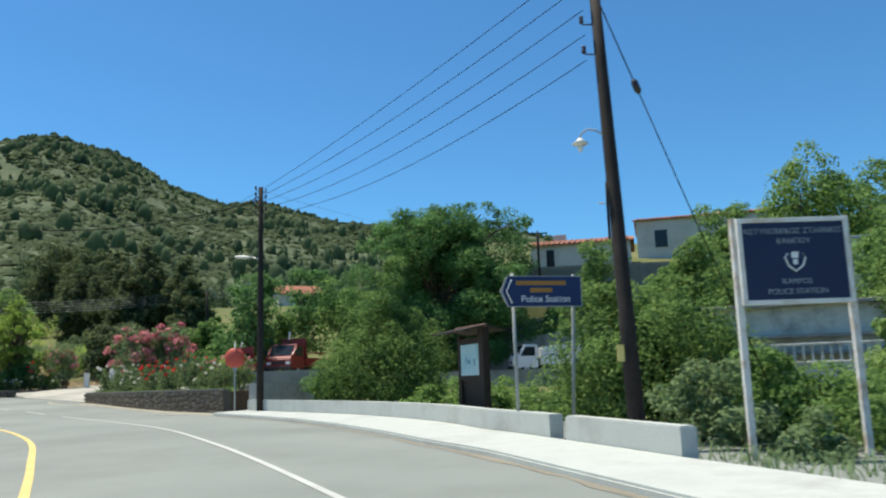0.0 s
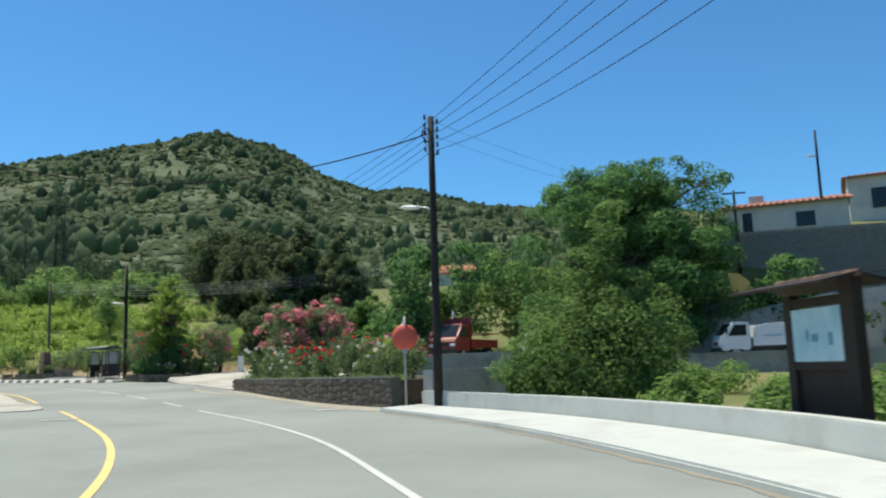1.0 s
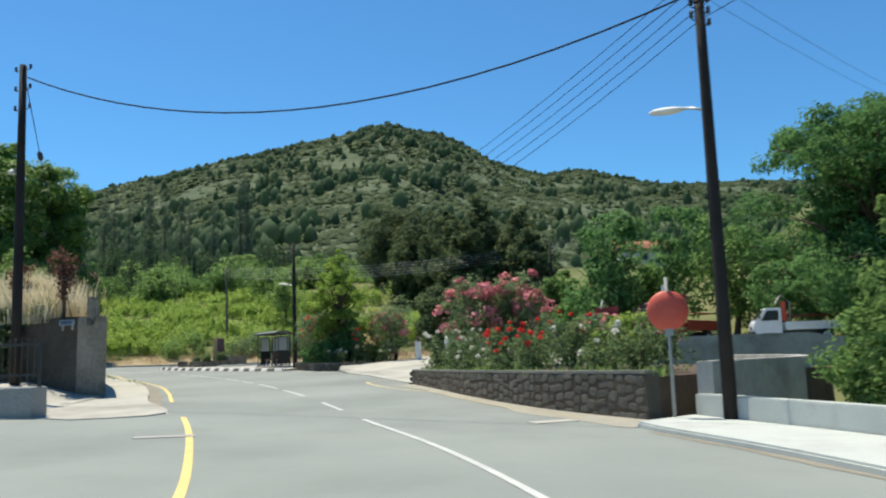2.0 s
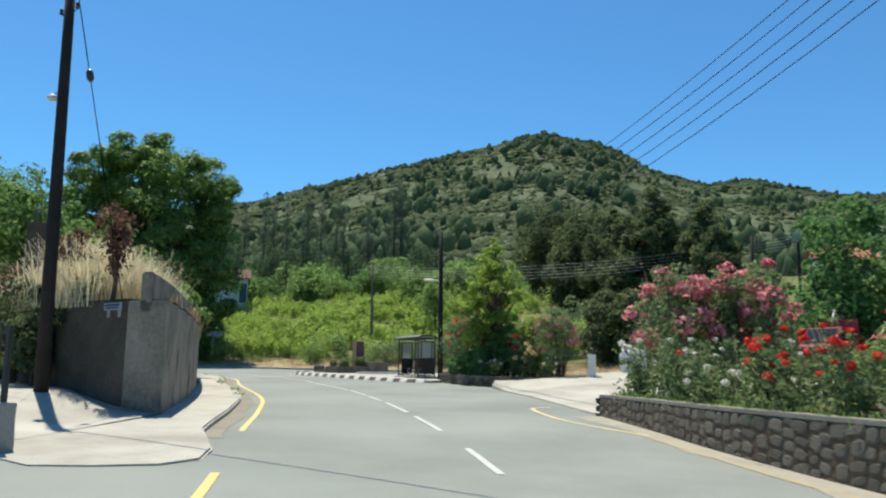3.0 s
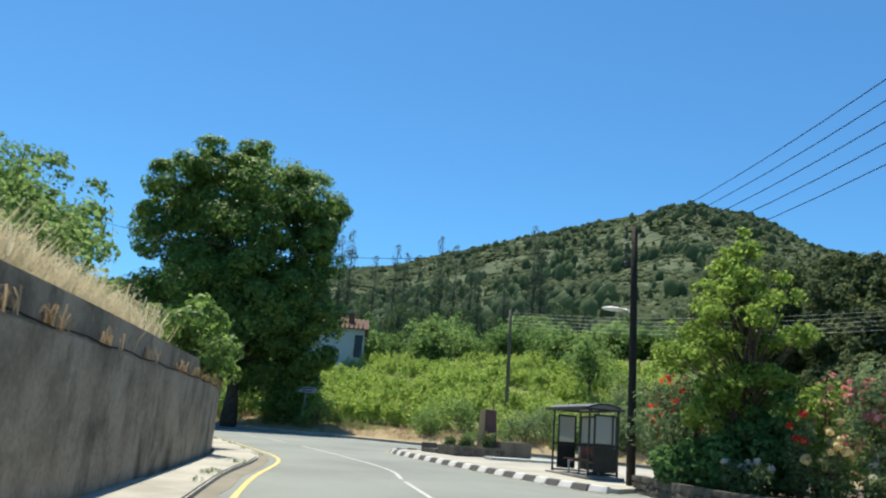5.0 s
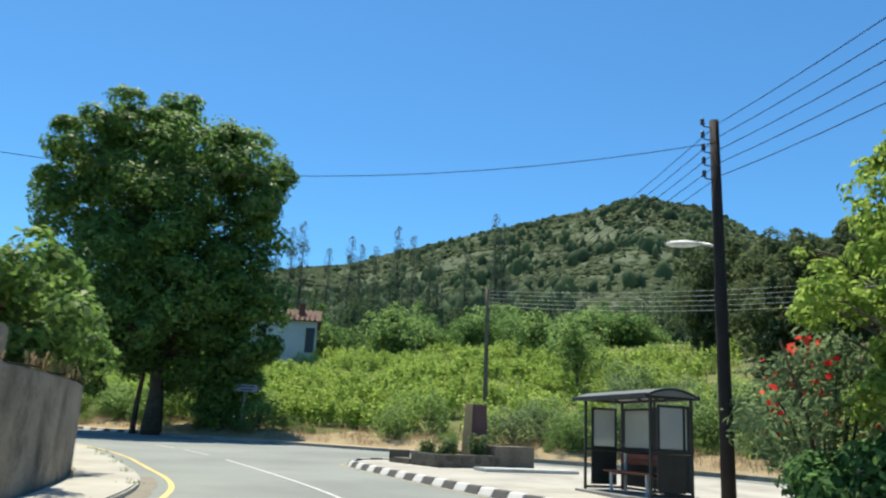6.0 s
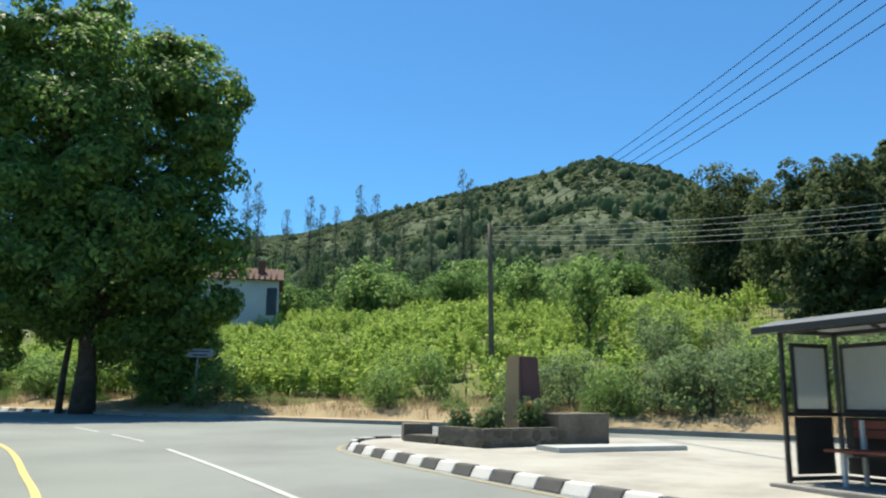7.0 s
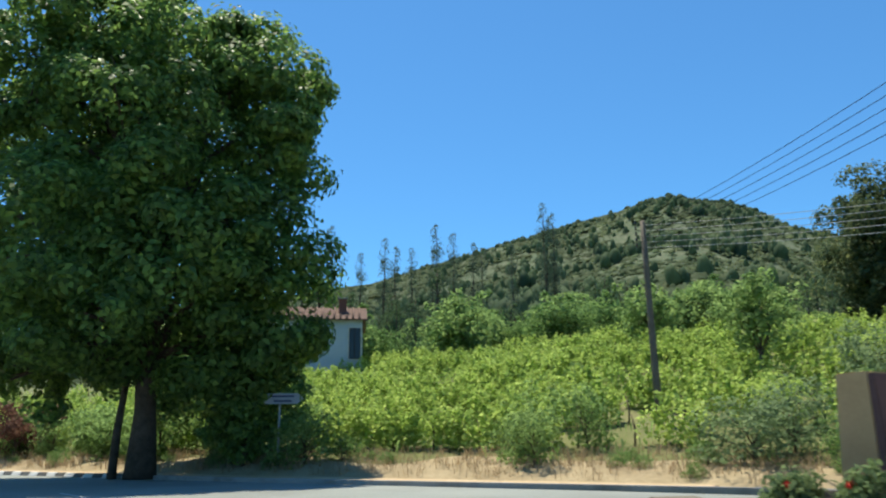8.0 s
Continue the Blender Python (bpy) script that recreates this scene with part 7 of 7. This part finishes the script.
# ---- houses ----
def house(name, x, y, z, w, d, h, rise, rz, wallmat, label, windows, overhang=0.35, gable_x=True, roof_mat=None):
    b = thing(name, x, y, z, label, "house", "houses", rz)
    bm = bmesh.new()
    pr = [(-w / 2, 0), (w / 2, 0), (w / 2, h), (0, h + rise), (-w / 2, h)] if not gable_x else [(-d / 2, 0), (d / 2, 0), (d / 2, h), (0, h + rise), (-d / 2, h)]
    if gable_x:
        a = [bm.verts.new((-w / 2, p, q - 1.5 * (q == 0))) for p, q in pr]
        c = [bm.verts.new((w / 2, p, q - 1.5 * (q == 0))) for p, q in pr]
    else:
        a = [bm.verts.new((p, -d / 2, q - 1.5 * (q == 0))) for p, q in pr]
        c = [bm.verts.new((p, d / 2, q - 1.5 * (q == 0))) for p, q in pr]
    bm.faces.new(a)
    bm.faces.new(c[::-1])
    for i in range(5):
        bm.faces.new((a[i], c[i], c[(i + 1) % 5], a[(i + 1) % 5]))
    part("wall", bm, wallmat, b)
    bm = bmesh.new()
    half, run = (d / 2, w) if gable_x else (w / 2, d)
    for s in (-1, 1):
        o = overhang
        e0, e1 = (s * (half + o), h - rise * o / half), (0, h + rise)
        vs = []
        for t in (0.03, 0.14):
            for u in (-(run / 2 + o), run / 2 + o):
                for p, q in (e0, e1):
                    vs.append(bm.verts.new((u, p, q + t) if gable_x else (p, u, q + t)))
        for f in ((0, 1, 3, 2), (4, 5, 7, 6), (0, 1, 5, 4), (2, 3, 7, 6), (0, 2, 6, 4), (1, 3, 7, 5)):
            bm.faces.new([vs[i] for i in f])
    roof = part("roof", bm, roof_mat or TILES, b)
    # tile courses
    courses = bmesh.new()
    nrow = int(run / 0.45)
    for s in (-1, 1):
        for k in range(nrow):
            u = -run / 2 + (k + 0.5) * run / nrow
            p0, p1 = (s * (half + overhang), h - rise * overhang / half + 0.15), (0, h + rise + 0.15)
            pts = [(u, p0[0], p0[1]), (u, p1[0], p1[1])] if gable_x else [(p0[0], u, p0[1]), (p1[0], u, p1[1])]
            tube(courses, pts, 0.09, 5)
    part("tiling", courses, roof_mat or TILES, roof)
    for (wx, wy, wz, ww, wh, face_) in windows:
        m = Matrix.Translation((wx, wy, wz)) @ Matrix.Rotation(radians(face_), 4, "Z")
        win = part("window", boxes(((0, -0.02, 0), (ww + 0.16, 0.08, wh + 0.16))), RENDER_WALL, b, "", m)
        part("pane", boxes(((0, -0.07, 0), (ww, 0.03, wh))), GLASS_DARK, win)
        part("mullion", boxes(((0, -0.09, 0), (0.05, 0.02, wh))), DARK_WOOD, win)
    return b


hw = house("white_house", -86.0, 88.2, 9.25, 7.0, 6.0, 3.05, 1.25, 48, BLUE_WALL, "pale blue-white house with a tiled roof and chimney on the slope",
           [(2.95, -3.0, 1.25, 0.85, 2.3, 0), (-1.5, -3.0, 1.9, 0.9, 1.2, 0), (3.5, 0.6, 1.6, 0.9, 1.8, 90)], roof_mat=OLD_TILES)
ch = part("chimney", boxes(((2.0, -1.45, 4.1), (0.6, 0.55, 1.5)), bevel=0.03), material("red_brick_chimney", [(0.16, 0.06, 0.042), (0.24, 0.10, 0.07)], 3, 20, 0.9), hw)
part("chimney_cap", boxes(((2.0, -1.45, 4.88), (0.74, 0.68, 0.1))), GREY_CONCRETE, ch)
h1 = house("cream_house", 13.3, 72.6, 10.2, 8.6, 6.5, 2.4, 0.75, -14, RENDER_WALL, "long cream house with a red tiled roof above terraced walls",
           [(1.4, -3.25, 1.2, 1.3, 1.1, 0), (-2.6, -3.25, 1.1, 0.7, 1.8, 0)])
ch = part("chimney", boxes(((-2.0, 0.6, 3.3), (1.1, 0.9, 1.2)), bevel=0.03), RENDER_WALL, h1)
house("cream_villa", 28.3, 80.6, 11.0, 15, 9, 5.1, 0.9, -16, RENDER_WALL, "two-storey cream house with a red tiled roof on the slope",
           [(-5.2, -4.5, 3.2, 1.2, 1.7, 0), (0.5, -4.5, 3.0, 1.2, 1.6, 0), (5.0, -4.5, 3.0, 1.2, 1.6, 0)])
house("far_house", -20.5, 118, gz1(-20.5, 118) - 0.5, 6, 5, 2.2, 1.2, 20, RENDER_WALL, "small far house with a terracotta roof among trees", [(0, -2.5, 1.2, 0.8, 0.9, 0)])
for k, (tx, ty, tz, L, hh, rz_) in enumerate([(13, 66.0, 5.2, 22, 5.0, -6), (14, 63.6, 2.6, 22, 3.2, -4)]):
    t = thing("terrace_wall", tx, ty, tz, "stepped grey stone terrace wall below the house", "wall", kind="structure", rz=rz_)
    part("face", boxes(((0, 0, hh / 2 - 0.6), (L, 0.5, hh + 1.2))), OLD_STONE_TOP, t)
    for c in range(int(hh / 0.45)):
        part("course", boxes(((0, -0.25, 0.2 + 0.45 * c), (L, 0.06, 0.41)), bevel=0.02), OLD_STONE_TOP, t)
for i, (px, py, top, w) in enumerate([(9.6, 34.5, 5.0, 5.5), (13.0, 36.5, 6.2, 6.0), (17.6, 37.5, 7.6, 6.0), (22.2, 36.4, 7.8, 6.0)]):
    g0 = gz1(px, py) - 0.1
    broadleaf("slope_bush", px, py, g0, top - g0, w, 320 + i, "dense green bush on the slope above the terrace walls", (LEAF_BUSH, LEAF_HEDGE, LEAF_TREE)[i % 3], 900, 12, 0.2, h0=0.0, n=9, shoots=10, category="bush", group="slope bushes")
# stepped wall with railing behind the police board
STAINED_PLASTER = material("stained_pale_plaster", [(0.50, 0.48, 0.41), (0.64, 0.62, 0.54), (0.72, 0.70, 0.63)], 1.2, 14, 0.95, bump=0.3, bump_scale=16, stain=(0.26, 0.24, 0.19), stain_scale=1.6, stain_amount=0.8)
for tx, ty, tz, L, hh in [(17.2, 30.2, 3.0, 8.6, 1.9), (19, 33.4, 4.6, 9.6, 2.0)]:
    t = thing("terrace_wall", tx, ty, tz, "plain pale concrete terrace wall behind the bushes", "wall", kind="structure", rz=-22)
    part("face", boxes(((0, 0, hh / 2 - 0.5), (L, 0.4, hh + 1.0)), bevel=0.02), STAINED_PLASTER, t)
    part("coping", boxes(((0, -0.02, hh + 0.05), (L, 0.5, 0.12)), bevel=0.02), NEW_CONCRETE, t)
t = thing("balcony_wall", 9.9, 21.3, -0.3, "pale stained plaster wall with ledges and a white balustrade", "wall", kind="structure", rz=-24)
part("face", boxes(((0, 0, 1.6), (6.4, 0.3, 3.2)), bevel=0.02), STAINED_PLASTER, t)
for lz in (1.92, 2.36, 3.2):
    part("ledge", boxes(((0, -0.2, lz), (6.6, 0.34, 0.10)), bevel=0.02), GREY_CONCRETE, t)
rail = part("handrail", boxes(((0.3, -1.2, 2.12), (3.4, 0.12, 0.06)), bevel=0.015), RUSTY_WHITE, t)
part("plinth", boxes(((0.3, -1.2, 0.85), (3.4, 0.2, 1.7)), bevel=0.02), STAINED_PLASTER, t)
for c in range(16):
    part("baluster", boxes(((-1.3 + c * 0.21, -1.2, 1.9), (0.07, 0.07, 0.44)), bevel=0.012), RUSTY_WHITE, t)
broadleaf("large_bush", 15.4, 27.6, 0.8, 6.2, 5.2, 69, "tall dense green bush in front of the terrace walls", LEAF_BUSH, 900, 12, 0.17, h0=0.0, n=10, shoots=12, category="bush", group="large bushes")
broadleaf("large_bush", 12.4, 21.0, -0.2, 4.4, 3.6, 68, "tall yellow-green bush beside the pale wall", LEAF_HEDGE, 1100, 12, 0.13, h0=0.0, n=10, shoots=16, category="bush", group="large bushes")

# ---- vehicles in the yard ----
def wheel(parent, x, y, r, w):
    t = part("wheel", bar([(x, y - w / 2, r), (x, y - w / 2 + 0.03, r), (x, y + w / 2 - 0.03, r), (x, y + w / 2, r)], [r * 0.93, r, r, r * 0.93], 20), RUBBER, parent)
    part("rim", bar([(x, y - w / 2 - 0.01, r), (x, y + w / 2 + 0.01, r)], r * 0.58, 14), GALVANISED, t)


def extrude_profile(prof, y0, y1, bevel=0.04):
    bm = bmesh.new()
    a = [bm.verts.new((x, y0, z)) for x, z in prof]
    b = [bm.verts.new((x, y1, z)) for x, z in prof]
    bm.faces.new(a)
    bm.faces.new(b[::-1])
    for i in range(len(prof)):
        bm.faces.new((a[i], b[i], b[(i + 1) % len(prof)], a[(i + 1) % len(prof)]))
    if bevel:
        bmesh.ops.bevel(bm, geom=bm.edges[:], offset=bevel, segments=2, affect="EDGES")
    return bm


def truck(x, y, z, rz, paint, label, load, scale=1.0):
    t = thing("truck", x, y, z, label, "truck", "parked trucks", rz)
    t.scale = (scale,) * 3
    part("chassis", boxes(((0.2, 0, 0.62), (5.0, 0.8, 0.2))), BLACK_METAL, t)
    cab = part("cab", extrude_profile([(-2.45, 0.55), (-0.85, 0.55), (-0.85, 2.1), (-1.75, 2.12), (-2.3, 1.35), (-2.5, 1.2)], -0.92, 0.92, 0.06), paint, t)
    part("windscreen", boxes(((0, 0, 0), (0.03, 1.55, 0.78))), GLASS_DARK, cab, "", pose(-2.06, 0, 1.72, 0, 36, 0))
    for s in (-1, 1):
        part("side_window", extrude_profile([(-2.05, 1.35), (-1.05, 1.35), (-1.05, 1.95), (-1.68, 1.95)], s * 0.92 - 0.012, s * 0.92 + 0.012, 0), GLASS_DARK, cab)
        part("mirror", boxes(((-2.15, s * 1.08, 1.6), (0.06, 0.16, 0.28)), bevel=0.02), BLACK_METAL, cab)
        part("headlight", boxes(((-2.5, s * 0.68, 0.92), (0.05, 0.3, 0.16)), bevel=0.02), SIGN_WHITE, cab)
    part("bumper", boxes(((-2.5, 0, 0.62), (0.14, 1.85, 0.2)), bevel=0.03), BLACK_METAL, cab)
    part("grille", boxes(((-2.5, 0, 0.95), (0.04, 0.95, 0.16))), BLACK_METAL, cab)
    bed = part("bed", boxes(((0.95, 0, 0.82), (3.3, 1.9, 0.1))), paint, t)
    for s in (-1, 1):
        part("side_board", boxes(((0.95, s * 0.93, 1.05), (3.3, 0.05, 0.4)), bevel=0.01), paint, bed)
    part("tailboard", boxes(((2.6, 0, 1.05), (0.05, 1.9, 0.4)), bevel=0.01), paint, bed)
    if load == "tank":
        part("tank", extrude_profile([(-0.6, 0.9), (2.4, 0.9), (2.45, 1.4), (2.2, 2.05), (0.2, 2.0), (-0.6, 1.9)], -0.8, 0.8, 0.12), WHITE_PAINT, bed)
    else:
        part("rack", boxes(((-0.6, 0, 1.9), (0.06, 1.8, 1.2)), ((0.9, 0.9, 1.6), (3.2, 0.05, 0.05)), ((0.9, -0.9, 1.6), (3.2, 0.05, 0.05)), ((2.5, 0, 1.6), (0.05, 1.8, 0.05))), RED_PAINT, bed)
        part("crane_arm", bar([(-0.2, 0.2, 1.3), (-0.15, 0.25, 2.5), (-0.6, 0.3, 2.95), (-1.0, 0.1, 2.45)], 0.06, 6), WHITE_METAL, bed)
    for wx in (-1.65, 1.6):
        for s in (-1, 1):
            wheel(t, wx, s * 0.78, 0.40, 0.26)
    return t


structure("yard_floor", slab([(-13.4, 51.6), (-3, 51.7), (-3, 64), (-15, 64)], 1.75, 0.0), GREY_CONCRETE, "dusty concrete yard above the retaining wall", "yard")
structure("yard_floor_lower", slab([(-2.9, 51.7), (20, 51.4), (20, 63), (-2.9, 64)], 1.30, 0.0), GREY_CONCRETE, "dusty concrete yard", "yard")
truck(-10.6, 61.0, 1.75, 70, RED_PAINT, "red flatbed truck parked in the raised yard", "rack", 1.15)
truck(7.2, 55.2, 1.30, 6, WHITE_PAINT, "white tank truck parked in the raised yard", "tank")
truck(-13.6, 58.5, 1.75, 60, RED_PAINT, "red flatbed truck standing behind the road sign", "rack", 0.9)
truck(-4.6, 57.0, 1.75, 10, WHITE_PAINT, "white pickup truck parked behind the bush", "none", 0.8)
RAMP = thing("ramp_wall", 3.2, 60.2, 1.30, "plain grey concrete ramp wall with a dark iron railing", "wall", rz=-1)
bm = bmesh.new()
for px, h in ((0, 2.2), (9, 3.9), (17, 4.6)):
    for py in (0, 0.3):
        bm.verts.new((px, py, -0.3))
        bm.verts.new((px, py, h))
v = list(bm.verts)
for k in (0, 4):
    for f in ((0, 4, 5, 1), (2, 3, 7, 6), (1, 5, 7, 3), (0, 2, 6, 4)):
        bm.faces.new([v[k + i] for i in f])
bm.faces.new([v[i] for i in (0, 1, 3, 2)])
bm.faces.new([v[i] for i in (8, 10, 11, 9)])
part("face", bm, PALE_WALL, RAMP)
ramp_top = lambda u: float(np.interp(u, (0, 9, 17), (2.2, 3.9, 4.6)))
for zz in (0.95, 0.5):
    part("rail", bar([(u, 0.15, ramp_top(u) + zz) for u in (0.1, 9, 16.9)], 0.035, 6), BLACK_METAL, RAMP)
for k in range(34):
    u = 0.1 + 0.5 * k
    part("baluster", bar([(u, 0.15, ramp_top(u) - 0.05), (u, 0.15, ramp_top(u) + 0.95)], 0.022, 5), BLACK_METAL, RAMP)

# ---- stones of the flower-bed walls ----
def stone_face(parent_ob, line, top_f, bottom_f, side, seed, limit):
    """Uneven stones set into the outer face of a wall."""
    r = random.Random(seed)
    variants = []
    for k in range(6):
        bm = bmesh.new()
        bmesh.ops.create_icosphere(bm, subdivisions=1, radius=0.5)
        for v in bm.verts:
            v.co = Vector((max(-.42, min(.42, v.co.x * 1.15)), max(-.2, min(.2, v.co.y)), max(-.42, min(.42, v.co.z * 1.15)))) + 0.06 * Vector((r.uniform(-1, 1), r.uniform(-0.6, 0.6), r.uniform(-1, 1)))
        me = bpy.data.meshes.new("stone")
        bm.to_mesh(me)
        bm.free()
        me.materials.append(STONE)
        variants.append(me)
    ss = np.r_[0, np.cumsum(np.linalg.norm(np.diff(line, axis=0), axis=1))]
    count, u = 0, 0.0
    while u < ss[-1] and count < limit:
        w0 = r.uniform(0.19, 0.34)
        c = u + w0 / 2
        x, y = np.interp(c, ss, line[:, 0]), np.interp(c, ss, line[:, 1])
        x2, y2 = np.interp(c + 0.1, ss, line[:, 0]), np.interp(c + 0.1, ss, line[:, 1])
        turn = math.degrees(math.atan2(y2 - y, x2 - x))
        zz = top_f(x, y) - 0.01
        while zz > bottom_f(x, y) and count < limit:
            h = r.uniform(0.12, 0.26)
            w = w0 * r.uniform(0.85, 1.2)
            s = r.uniform(-0.05, 0.05)
            m = pose(x + s * (x2 - x) * 10, y + s * (y2 - y) * 10, zz - h / 2, 0, r.uniform(-14, 14), turn) @ Matrix.Diagonal((w * 1.06, r.uniform(0.035, 0.075), h * 1.06, 1))
            part("stone", r.choice(variants), None, parent_ob, "", m)
            count += 1
            zz -= h
        u += w0


stone_face(wall_front, FW, lambda x, y: 1.18, lambda x, y: rz1(x, y) - 0.05, 1, 1, 300)
stone_face(wall_side, FW2[1:12], lambda x, y: 1.18, lambda x, y: rz1(x, y) - 0.05, 1, 2, 60)
stone_face(wall_two, B2, lambda x, y: rz1(x, y) + 0.44, lambda x, y: rz1(x, y) - 0.02, 1, 3, 120)
stone_face(planter_front, spline([(-39.8, 56.75), (-39.16, 58.58)], 0.3), lambda x, y: rz1(x, y) + 0.46, lambda x, y: rz1(x, y) + 0.08, 1, 4, 40)
stone_face(planter_left, spline([(-41.1, 57.05), (-39.84, 56.77)], 0.3), lambda x, y: rz1(x, y) + 0.46, lambda x, y: rz1(x, y) + 0.08, 1, 5, 30)
